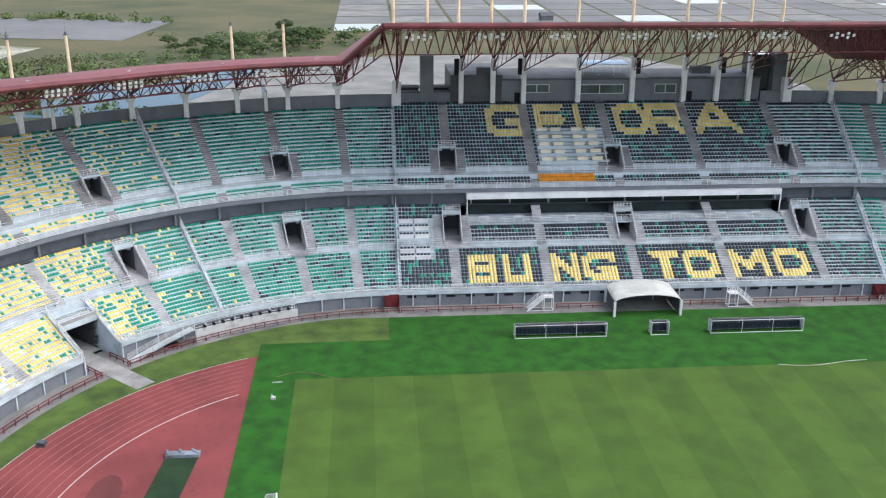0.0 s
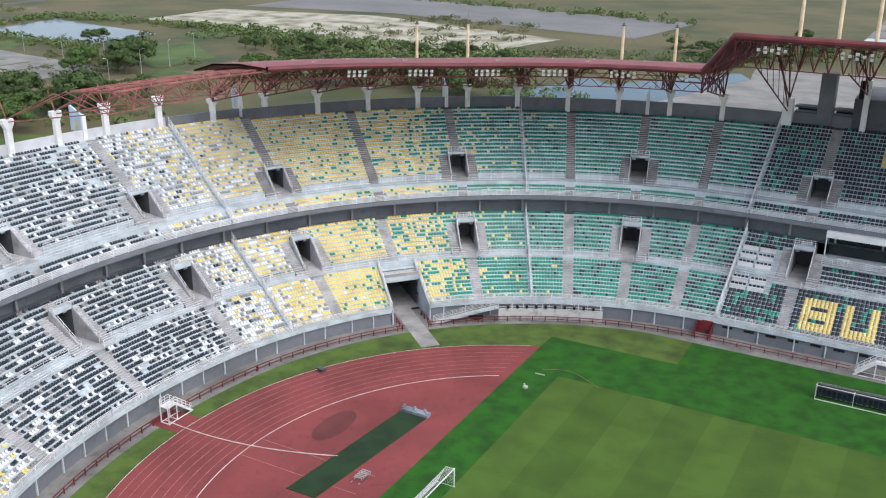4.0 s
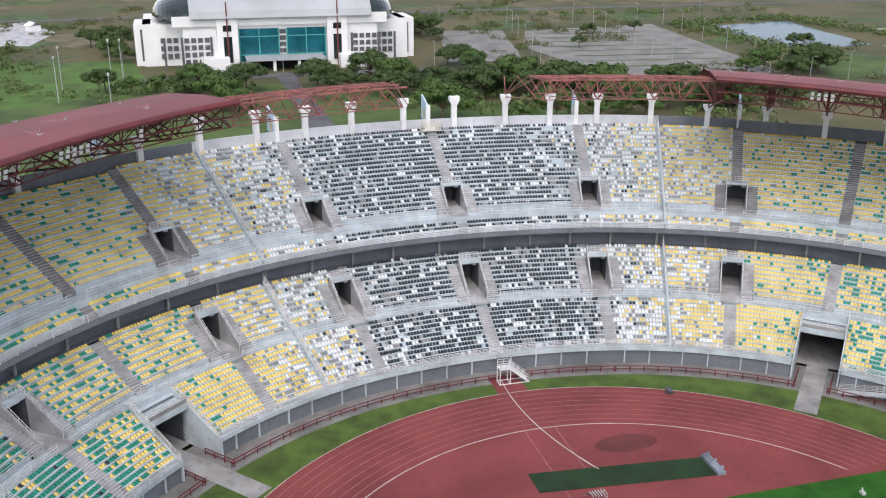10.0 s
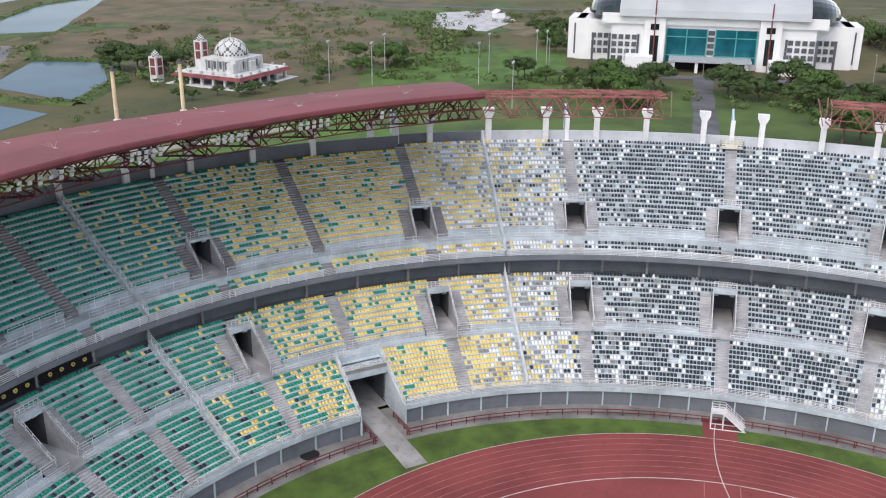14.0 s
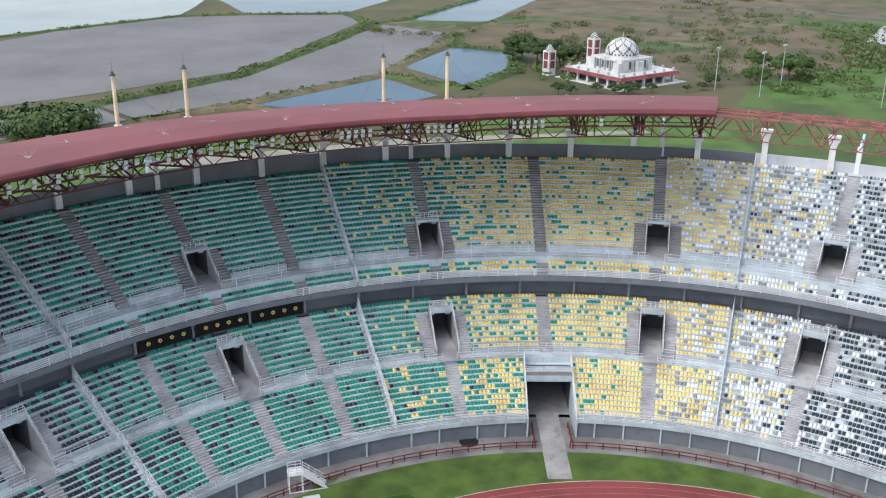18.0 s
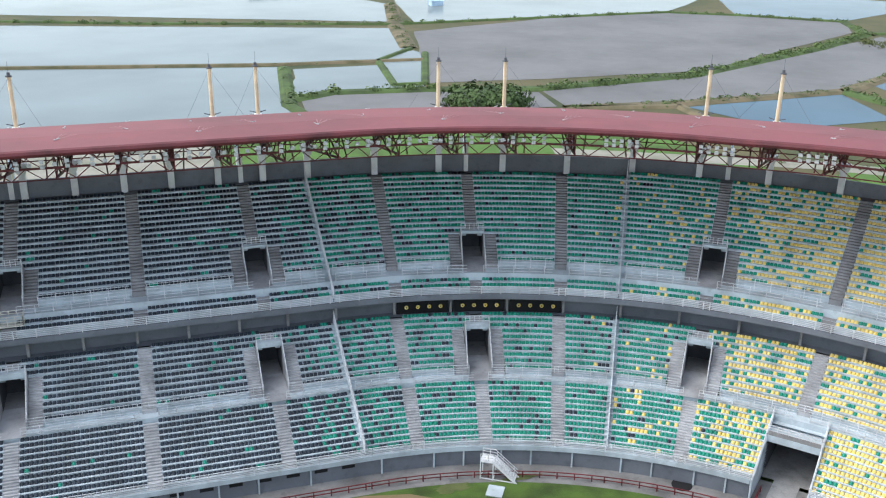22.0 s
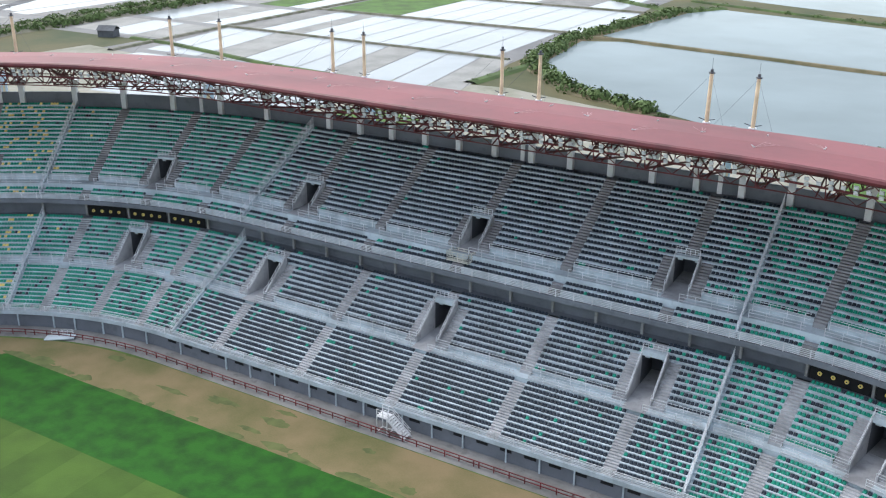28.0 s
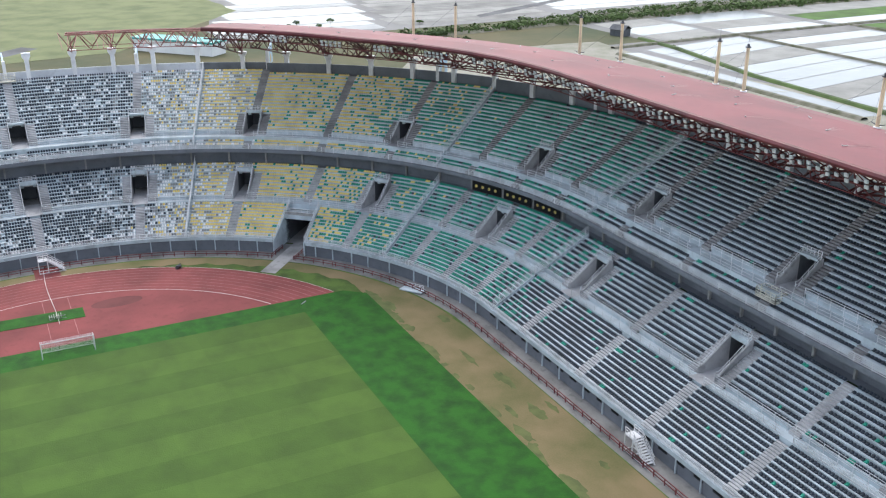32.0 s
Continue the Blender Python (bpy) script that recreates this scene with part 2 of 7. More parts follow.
M = {
    "concrete": mat("pale_concrete", (0.465, 0.528, 0.562), 0.9, var=0.12, scale=3, bump=0.3, spots=0.35),
    "concrete_old": mat("worn_concrete", (0.30, 0.295, 0.29), 0.92, var=0.18, scale=4, bump=0.3, spots=0.5),
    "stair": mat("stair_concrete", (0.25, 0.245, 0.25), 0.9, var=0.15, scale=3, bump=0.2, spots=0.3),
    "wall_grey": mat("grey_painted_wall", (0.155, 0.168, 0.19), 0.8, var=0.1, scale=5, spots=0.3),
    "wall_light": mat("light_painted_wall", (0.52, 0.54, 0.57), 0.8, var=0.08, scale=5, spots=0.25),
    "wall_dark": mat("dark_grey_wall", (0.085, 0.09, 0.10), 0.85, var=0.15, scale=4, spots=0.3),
    # near-black, for black things and for the shade in openings
    "black": mat("dark_opening", (0.012, 0.012, 0.013), 0.95, var=0.1),
    "white": mat("white_paint", (0.72, 0.72, 0.73), 0.55, var=0.08, scale=3, spots=0.2),
    "rail": mat("white_rail_paint", (0.66, 0.67, 0.69), 0.5, var=0.12, scale=2, spots=0.35),
    "red_roof": mat("red_roof_sheet", (0.17, 0.038, 0.043), 0.66, var=0.13, scale=14, fine=8, spots=0.12),
    "red_steel": mat("dark_red_steel", (0.115, 0.022, 0.026), 0.55, var=0.2, scale=3),
    "red_faded": mat("faded_red_steel", (0.25, 0.085, 0.075), 0.6, var=0.25, scale=2),
    "red_rail": mat("red_rail_paint", (0.15, 0.02, 0.025), 0.5, var=0.2, scale=2),
    "cream": mat("cream_mast_paint", (0.60, 0.50, 0.33), 0.55, var=0.12, scale=2, spots=0.2),
    "seat_green": mat("green_seat", (0.004, 0.235, 0.155), 0.45, var=0.12, scale=3, rnd=0.35),
    "seat_dark": mat("black_seat", (0.015, 0.024, 0.037), 0.4, var=0.2, scale=3, rnd=0.3),
    "seat_yellow": mat("yellow_seat", (0.75, 0.57, 0.17), 0.45, var=0.1, scale=3, rnd=0.35),
    "seat_white": mat("white_seat", (0.74, 0.74, 0.74), 0.45, var=0.06, scale=3, rnd=0.3),
    "seat_grey": mat("grey_seat", (0.24, 0.24, 0.24), 0.5, var=0.12, scale=3, rnd=0.3),
    "track": mat("red_running_track", (0.205, 0.046, 0.046), 0.85, var=0.13, scale=9, fine=30, bump=0.2, spots=0.28),
    "track_stain": mat("stained_track", (0.13, 0.034, 0.033), 0.85, var=0.12, scale=5),
    "line": mat("white_line_paint", (0.62, 0.58, 0.55), 0.8, var=0.15, scale=2),
    "turf": mat("dark_green_turf", (0.012, 0.086, 0.003), 0.9, var=0.2, scale=2.5, fine=60, bump=0.5),
    "turf_light": mat("pitch_stripe_light", (0.056, 0.112, 0.013), 0.9, var=0.10, scale=5, fine=60, bump=0.5),
    "turf_deep": mat("pitch_stripe_dark", (0.043, 0.092, 0.009), 0.9, var=0.10, scale=5, fine=60, bump=0.5),
    "grass_dry": mat("dry_grass", (0.185, 0.138, 0.072), 0.95, var=0.15, scale=10, fine=50, bump=0.5, dark=(0.10, 0.105, 0.035)),
    "grass_rough": mat("rough_grass", (0.066, 0.112, 0.020), 0.95, var=0.2, scale=3.5, fine=50, bump=0.5, dark=(0.035, 0.06, 0.013)),
    "line_faint": mat("faded_line_paint", (0.36, 0.155, 0.145), 0.8, var=0.2, scale=2),
    "soil": mat("dry_marsh_land", (0.082, 0.070, 0.030), 0.95, var=0.2, scale=45, fine=3, bump=0.4, dark=(0.032, 0.048, 0.014), spots=0.2),
    "field_green": mat("bright_green_field", (0.056, 0.092, 0.02), 0.95, var=0.25, scale=18, fine=6, dark=(0.03, 0.052, 0.013)),
    "marsh": mat("brown_marsh_grass", (0.105, 0.075, 0.045), 0.95, var=0.25, scale=22, fine=4, dark=(0.045, 0.055, 0.02)),
    "mud": mat("grey_pond_mud", (0.135, 0.132, 0.13), 0.75, var=0.12, scale=40, fine=2, spots=0.15),
    "sand": mat("pale_bare_sand", (0.34, 0.315, 0.26), 0.95, var=0.15, scale=13, fine=4, dark=(0.10, 0.11, 0.05)),
    "sand_pale": mat("pale_rubble_sand", (0.215, 0.205, 0.17), 0.95, var=0.2, scale=9, fine=5, dark=(0.17, 0.17, 0.12), spots=0.3),
    "paving": mat("old_grey_paving", (0.185, 0.18, 0.168), 0.9, var=0.15, scale=12, fine=4, spots=0.3),
    "asphalt": mat("worn_asphalt", (0.09, 0.09, 0.095), 0.9, var=0.2, scale=10),
    "water": mat("still_pond_water", (0.185, 0.222, 0.228), 0.12, ior=1.045, var=0.08, scale=60),
    "water_blue": mat("blue_pond_water", (0.085, 0.135, 0.175), 0.12, ior=1.035, var=0.08, scale=60),
    "apron": mat("stained_apron_concrete", (0.19, 0.186, 0.18), 0.92, var=0.2, scale=5, bump=0.3, spots=0.5),
    "lamp_box": mat("grey_white_lamp_housing", (0.42, 0.42, 0.42), 0.45, var=0.2, scale=1, rnd=0.5),
    "reed": mat("dry_reed", (0.12, 0.095, 0.055), 0.95, var=0.25, scale=9, fine=6, dark=(0.06, 0.06, 0.025)),
    "moss": mat("wet_marsh_grass", (0.050, 0.082, 0.020), 0.95, var=0.25, scale=9, fine=6, dark=(0.028, 0.045, 0.012)),
    "meadow": mat("fresh_meadow", (0.055, 0.115, 0.018), 0.95, var=0.25, scale=9, fine=6, dark=(0.04, 0.07, 0.014)),
    "pan_grey": mat("grey_drying_pan", (0.225, 0.222, 0.205), 0.8, var=0.12, scale=12, fine=3, spots=0.3),
    "dyke_grey": mat("grey_brown_dyke", (0.135, 0.125, 0.10), 0.95, var=0.25, scale=5, fine=6, dark=(0.06, 0.07, 0.03)),
    "streak": mat("pale_roof_streak", (0.29, 0.15, 0.15), 0.6, var=0.2, scale=1),
    "pan_white": mat("white_salt_crust", (0.285, 0.295, 0.295), 0.7, var=0.06, scale=20),
    "weed": mat("thin_weeds", (0.10, 0.115, 0.04), 0.95, var=0.2, scale=2, fine=30, dark=(0.07, 0.09, 0.03)),
    "pale_grass": mat("pale_practice_grass", (0.13, 0.145, 0.06), 0.95, var=0.2, scale=14, fine=6, dark=(0.09, 0.11, 0.04)),
    "turf_soft": mat("pitch_stripe_soft", (0.0455, 0.096, 0.0097), 0.9, var=0.10, scale=5, fine=60, bump=0.5),
    "turf_mid": mat("pitch_stripe_middle", (0.052, 0.106, 0.0118), 0.9, var=0.10, scale=5, fine=60, bump=0.5),
    "concrete_mid": mat("mid_grey_concrete", (0.39, 0.39, 0.40), 0.9, var=0.15, scale=3, bump=0.3, spots=0.4),
    "mosque_white": mat("weathered_white_render", (0.50, 0.50, 0.49), 0.8, var=0.1, scale=4, spots=0.3),
    "scrub": mat("olive_scrub", (0.070, 0.082, 0.028), 0.9, var=0.25, scale=5, fine=6, rnd=0.9, dark=(0.04, 0.055, 0.018)),
    # green glass, base colour lightened for the sky reflected in the panes
    "window_glass": mat("sky_green_window_glass", (0.085, 0.115, 0.105), 0.15, var=0.2, scale=3),
    # salt water with part of the sky's reflection put into its pale base
    "brine": mat("sky_bright_salt_water", (0.24, 0.255, 0.26), 0.2, ior=1.12, var=0.05, scale=30),
    "leaf": mat("tree_leaves", (0.040, 0.068, 0.018), 0.8, var=0.25, scale=5, fine=6, rnd=0.9, dark=(0.012, 0.028, 0.008)),
    "leaf_bright": mat("bright_leaves", (0.045, 0.085, 0.018), 0.8, var=0.25, scale=5, fine=6, rnd=0.9, dark=(0.03, 0.07, 0.012)),
    "bush": mat("dyke_bushes", (0.070, 0.105, 0.032), 0.85, var=0.25, scale=6, fine=6, rnd=0.9, dark=(0.035, 0.058, 0.018)),
    "bark": mat("grey_brown_bark", (0.12, 0.09, 0.065), 0.9, var=0.25, scale=2),
    "arena_white": mat("white_arena_wall", (0.72, 0.72, 0.72), 0.7, var=0.05, scale=10),
    "arena_roof": mat("grey_arena_roof", (0.36, 0.38, 0.40), 0.45, var=0.06, scale=15),
    "arena_glass": mat("teal_arena_glass", (0.01, 0.10, 0.13), 0.12, var=0.2, scale=6),
    "maroon": mat("maroon_tile", (0.16, 0.035, 0.035), 0.6, var=0.2, scale=4),
    "pole": mat("galvanised_pole", (0.42, 0.43, 0.43), 0.5, metal=0.3, var=0.1),
    "teal": mat("teal_paint", (0.05, 0.32, 0.30), 0.5, var=0.1),
    "pale_blue": mat("pale_blue_paint", (0.42, 0.55, 0.68), 0.6, var=0.08, scale=3),
    "cream_pale": mat("pale_cream_steel", (0.62, 0.60, 0.52), 0.5, var=0.1, scale=2),
    "canopy": mat("pale_canopy_sheet", (0.55, 0.56, 0.53), 0.6, var=0.1, scale=3, spots=0.2),
    "grey_cloth": mat("grey_cloth", (0.20, 0.23, 0.27), 0.9, var=0.2, scale=2),
    "glass_dark": mat("dark_glazing", (0.018, 0.028, 0.028), 0.08, var=0.2, scale=4),
    "desk": mat("pale_cream_desk", (0.68, 0.62, 0.48), 0.5, var=0.06, scale=3),
    "orange": mat("orange_upholstery", (0.62, 0.24, 0.02), 0.6, var=0.12, scale=2),
    "mat_green": mat("dark_green_matting", (0.012, 0.035, 0.012), 0.95, var=0.15, scale=3),
}

# ---- plan of the bowl ----
# One quarter runs from the middle of the long side (s = 0) over the corner to the middle of the end (s = QUARTER).
CX, CY, PH0 = 38.4, 3.77, radians(10.19)
EX, ER = CX - CY / math.tan(PH0), CY / math.sin(PH0)
LEN_S, LEN_C, LEN_E = CX, 70 * (math.pi / 2 - PH0), (70 + ER) * PH0
QUARTER = LEN_S + LEN_C + LEN_E
FULL = 4 * QUARTER


def on_phi(deg):
    return LEN_S + 70 * (math.pi / 2 - radians(deg))


def fold(u):
    """The station s in its quarter and the signs of x and y for a place u on the loop (u = 0: middle of the east side, going to the north end)."""
    u %= FULL
    if u <= QUARTER:
        return u, 1, 1
    if u <= 2 * QUARTER:
        return 2 * QUARTER - u, 1, -1
    if u <= 3 * QUARTER:
        return u - 2 * QUARTER, -1, -1
    return FULL - u, -1, 1


def ring(u, r, z=0.0):
    """The place at station u and offset r, and the outward direction there."""
    s, sx, sy = fold(u)
    if s <= LEN_S:
        x, y, ph = s, CY + r, math.pi / 2
    elif s <= LEN_S + LEN_C:
        ph = math.pi / 2 - (s - LEN_S) / 70
        x, y = CX + r * math.cos(ph), CY + r * math.sin(ph)
    else:
        ph = PH0 - (s - LEN_S - LEN_C) / (70 + ER)
        x, y = EX + (r + ER) * math.cos(ph), (r + ER) * math.sin(ph)
    return Vector((sx * x, sy * y, z)), Vector((sx * math.cos(ph), sy * math.sin(ph), 0))


def stretch(u, r):
    """Metres along offset r for one metre of station."""
    s, _, _ = fold(u)
    return 1.0 if s <= LEN_S else r / 70 if s <= LEN_S + LEN_C else (r + ER) / (70 + ER)


# stations of one quarter: v vomitory with stairs, a aisle, d divider with rails, g gate
QUARTER_MARKS = [(0.0, "v"), (14.7, "a"), (29.4, "v"), (38.1, "d"), (on_phi(83.9), "a"), (on_phi(75.75), "v"), (on_phi(67.2), "a"),
                 (on_phi(61.4), "d"), (on_phi(52.9), "v"), (on_phi(41.6), "g"), (on_phi(29.8), "v"), (on_phi(21.6), "d"), (on_phi(13.25), "v"), (QUARTER, "v")]

MARKS = []
for quarter in range(4):
    for s, kind in QUARTER_MARKS:
        u = (s, 2 * QUARTER - s, 2 * QUARTER + s, FULL - s)[quarter] % FULL
        if not any(abs(u - w) < 0.1 for w, _ in MARKS):
            MARKS.append((u, kind))
# the west stand has a spacing of its own
WEST_AT = {14.7: (13.1, 17.9), 29.4: (28.4, 34.4), 38.1: (38.0, 45.8), on_phi(83.9): (on_phi(83.9), 50.6)}
for i, (u, kind) in enumerate(MARKS):
    off = u - 2 * QUARTER
    if abs(off) < 0.1:
        MARKS[i] = (u + 2.1, kind)
    for s, (plus, minus) in WEST_AT.items():
        if abs(abs(off) - s) < 0.1:
            MARKS[i] = (2 * QUARTER + math.copysign(minus if off > 0 else plus, off), kind)
MARKS.sort()


# ---- mesh building ----


class Build:
    """Gathers points and faces of one mesh."""

    def __init__(self):
        self.v, self.f, self.m = [], [], []

    def quad(self, a, b, c, d, m=0):
        n = len(self.v)
        self.v += [tuple(a), tuple(b), tuple(c), tuple(d)]
        self.f.append((n, n + 1, n + 2, n + 3))
        self.m.append(m)

    def poly(self, pts, m=0):
        n = len(self.v)
        self.v += [tuple(p) for p in pts]
        self.f.append(tuple(range(n, n + len(pts))))
        self.m.append(m)

    def box(self, c, ax, ay, az, m=0):
        """A box round c with half axes ax, ay, az."""
        c, ax, ay, az = Vector(c), Vector(ax), Vector(ay), Vector(az)
        n = len(self.v)
        for k in (-1, 1):
            for i, j in ((-1, -1), (1, -1), (1, 1), (-1, 1)):
                self.v.append(tuple(c + ax * i + ay * j + az * k))
        for q in ((3, 2, 1, 0), (4, 5, 6, 7), (0, 1, 5, 4), (1, 2, 6, 5), (2, 3, 7, 6), (3, 0, 4, 7)):
            self.f.append(tuple(n + i for i in q))
            self.m.append(m)

    def beam(self, a, b, w, h=None, m=0):
        """A bar from a to b, w wide and h high."""
        a, b = Vector(a), Vector(b)
        d = b - a
        if d.length < 1e-6:
            return
        side = d.cross(Vector((0, 0, 1)))
        side = side.normalized() if side.length > 1e-5 * d.length else Vector((1, 0, 0))
        up = side.cross(d).normalized()
        self.box((a + b) / 2, side * (w / 2), d / 2, up * ((h or w) / 2), m)

    def sweep(self, pts, w):
        """One square bar along a bent line of points."""
        pts = [Vector(p) for p in pts]
        k0 = len(self.v)
        for i, p in enumerate(pts):
            d = pts[min(i + 1, len(pts) - 1)] - pts[max(i - 1, 0)]
            side = d.cross(Vector((0, 0, 1)))
            side = side.normalized() if side.length > 1e-5 else Vector((1, 0, 0))
            up = side.cross(d).normalized()
            for a, c in ((-1, -1), (1, -1), (1, 1), (-1, 1)):
                self.v.append(tuple(p + side * (a * w / 2) + up * (c * w / 2)))
        n = len(pts)
        for i in range(n - 1):
            for j in range(4):
                a, c = k0 + 4 * i + j, k0 + 4 * i + (j + 1) % 4
                self.f.append((a, c, c + 4, a + 4)), self.m.append(0)
        self.f.append((k0 + 3, k0 + 2, k0 + 1, k0)), self.m.append(0)
        e = k0 + 4 * (n - 1)
        self.f.append((e, e + 1, e + 2, e + 3)), self.m.append(0)

    def weld(self):
        """Join points that fall together."""
        seen, to, v = {}, [], []
        for p in self.v:
            key = tuple(round(c * 200) for c in p)
            if key not in seen:
                seen[key] = len(v)
                v.append(p)
            to.append(seen[key])
        faces = [(tuple(dict.fromkeys(to[i] for i in f)), m) for f, m in zip(self.f, self.m)]
        self.v, self.f, self.m = v, [f for f, _ in faces if len(f) > 2], [m for f, m in faces if len(f) > 2]
        return self

    def pipe(self, a, b, r, n=8, m=0, r2=None):
        a, b = Vector(a), Vector(b)
        d = (b - a).normalized()
        x = d.orthogonal().normalized()
        y = d.cross(x)
        k = len(self.v)
        for p, q in ((a, r), (b, r if r2 is None else r2)):
            for i in range(n):
                t = 2 * math.pi * i / n
                self.v.append(tuple(p + (x * math.cos(t) + y * math.sin(t)) * q))
        for i in range(n):
            j = (i + 1) % n
            self.f.append((k + i, k + j, k + n + j, k + n + i))
            self.m.append(m)
        self.f.append(tuple(k + i for i in reversed(range(n))))
        self.f.append(tuple(k + n + i for i in range(n)))
        self.m += [m, m]

    def strip(self, pts_a, pts_b, m=0):
        """Quads between two lines of points."""
        n = len(self.v)
        for p, q in zip(pts_a, pts_b):
            self.v += [tuple(p), tuple(q)]
        for i in range(len(pts_a) - 1):
            self.f.append((n + 2 * i, n + 2 * i + 2, n + 2 * i + 3, n + 2 * i + 1))
            self.m.append(m)

    def mesh(self, name, mats):
        me = bpy.data.meshes.new(name)
        me.from_pydata(self.v, [], self.f)
        for x in (mats if isinstance(mats, (list, tuple)) else [mats]):
            me.materials.append(x)
        if any(self.m):
            me.polygons.foreach_set("material_index", self.m)
        me.update()
        return me


def part(name, build, mats, parent=None, label=""):
    """One mesh object, under a thing if one is given."""
    me = build.mesh(name, mats) if isinstance(build, Build) else build
    ob = new(name, me)
    if parent is not None:
        ob.parent = parent
    if label:
        tagged(ob, label)
    return ob


def thing(name, label, category, at=(0, 0, 0), group="", kind=""):
    """An empty that holds the parts of one thing."""
    ob = new(name)
    ob.location = at
    return tagged(ob, label, category, group, kind)


def shape(name, build, mats, label, category, group="", kind=""):
    return tagged(part(name, build, mats), label, category, group, kind)


def arc(u0, u1, r, z, step=1.8):
    n = max(1, int(math.ceil((u1 - u0) / step)))
    return [ring(u0 + (u1 - u0) * i / n, r, z)[0] for i in range(n + 1)]


def band(build, u0, u1, profile, m=0, step=1.8):
    """Sweeps a line of (r, z) along the ring."""
    for (r0, z0), (r1, z1) in zip(profile, profile[1:]):
        build.strip(arc(u0, u1, r0, z0, step), arc(u0, u1, r1, z1, step), m)


def rail_on(build, pts, height, bars=3, post=2.0, w=0.05, low=0.25):
    """Posts and bars along a line of points."""
    for k in range(bars):
        h = height - (height - low) * k / max(1, bars - 1)
        build.sweep([Vector(a) + Vector((0, 0, h)) for a in pts], w)
    run = 0.0
    for a, b in zip(pts, pts[1:]):
        a, b = Vector(a), Vector(b)
        d = (b - a).length
        while run <= d + 1e-6:
            p = a.lerp(b, run / d if d else 0)
            build.box(p + Vector((0, 0, height / 2)), (w * 0.6, 0, 0), (0, w * 0.6, 0), (0, 0, height / 2))
            run += post
        run -= d


# ---- tiers ----
# name: rows, first r, row depth, first z, rise
TIERS = {
    "ll": (11, 57.1, 0.68, 2.75, 0.375),
    "lu": (10, 66.1, 0.80, 7.6, 0.44),
    "ul": (2, 73.7, 0.80, 15.55, 0.45),
    "uu": (17, 77.5, 0.88, 17.75, 0.48),
}
WALK_LOW, WALK_HIGH = 6.95, 16.85
HEAD_LOW, HEAD_HIGH = 71.2, 81.3
HEAD_TOP = {"lu": 11.7, "uu": 20.75}
WALL_TOP = 27.9


def rows_of(tier, u):
    n = TIERS[tier][0]
    if tier == "uu":
        s, _, sy = fold(u)
        n += 1 if sy < 0 and s < 40 else (s > 70) + (s > 107)
    return n


def half_gap(kind, tier, r):
    """How far the seats keep off a station."""
    if kind == "v":
        if tier == "lu" and r < HEAD_LOW or tier == "uu" and r < HEAD_HIGH:
            return 3.25
        return 0.85
    if kind == "g" and tier == "ll":
        return 3.15
    return 0.85 if kind in "ag" else 0.4

# ---- ground ----
g = Build()
N = 96
g.poly([(3000 * math.cos(2 * math.pi * i / N), 3000 * math.sin(2 * math.pi * i / N), -1.0) for i in range(N)])
shape("ground", g, M["soil"], "flat brown and green marsh land round the stadium", "ground", kind="structure")


SHEETS = []


def sheet(name, pts, material, label, category, z=-0.9):
    b = Build()
    SHEETS.append(name)
    z += 0.0005 * len(SHEETS)
    c = sum((Vector((x, y, 0)) for x, y in pts), Vector()) / len(pts)
    # soften the outline: split the edges and shift the new points a little
    out = []
    for (x0, y0), (x1, y1) in zip(pts, pts[1:] + pts[:1]):
        a, q = Vector((x0, y0, 0)), Vector((x1, y1, 0))
        n = max(1, int((q - a).length / 14))
        side = Vector((-(q - a).y, (q - a).x, 0)).normalized()
        for i in range(n):
            p = a.lerp(q, i / n)
            out.append((*(p + side * (1.6 * noise.noise(p * 0.05) if i else 0)).xy, z))
    b.poly(out)
    return shape(name, b, M[material], label, category, kind="structure")


sheet("field_green", [(95, -130), (230, -110), (320, -30), (360, 60), (400, 105), (320, 125), (240, 100), (150, 120), (60, 190), (-140, 190), (-190, 60), (-190, -120), (-60, -190)], "field_green", "green grass land round the stadium", "grass", -0.96)
sheet("marsh_field", [(300, 150), (360, 108), (600, 165), (700, 260), (600, 420), (400, 310), (330, 265)], "marsh", "brown marsh grass beyond the mosque", "marsh", -0.95)
sheet("sand_yard", [(-120, 118), (30, 112), (34, 222), (-30, 238), (-78, 250), (-200, 225), (-255, 232), (-262, 150), (-200, 110)], "sand_pale", "pale bare sand behind the east stand", "sand", -0.94)
sheet("pond", [(-60, 262), (-88, 293), (-95, 345), (-77, 354), (67, 329), (60, 236), (0, 232), (-25, 244)], "water", "wide calm fish pond", "pond")
sheet("pond", [(72, 323), (124, 324), (110, 278), (77, 281), (63, 274)], "water", "small calm fish pond", "pond")
sheet("pond", [(-96, 366), (-79, 360), (50, 337), (123, 337), (136, 418), (-70, 473), (-85, 446)], "water", "wide calm fish pond", "pond")
sheet("pond", [(-90, 522), (138, 441), (157, 512), (60, 760), (-120, 760)], "water", "wide calm fish pond far off", "pond")
sheet("pond", [(150, 430), (300, 446), (356, 502), (420, 700), (200, 700), (162, 512)], "water", "wide calm fish pond far off", "pond")
sheet("pond", [(182, 229), (244, 233), (234, 197), (195, 196)], "water_blue", "narrow blue pond beside the dyke", "pond")
sheet("pond", [(266, 244), (318, 263), (326, 235), (289, 211), (253, 199)], "water_blue", "blue pond beside the mosque", "pond")
sheet("pond", [(102, 288), (108, 331), (127, 354), (130, 344), (112, 287)], "water", "narrow water channel between dykes", "pond")
sheet("pond", [(372, 348), (505, 390), (560, 380), (400, 309)], "water_blue", "blue pond beyond the mud flat", "pond")
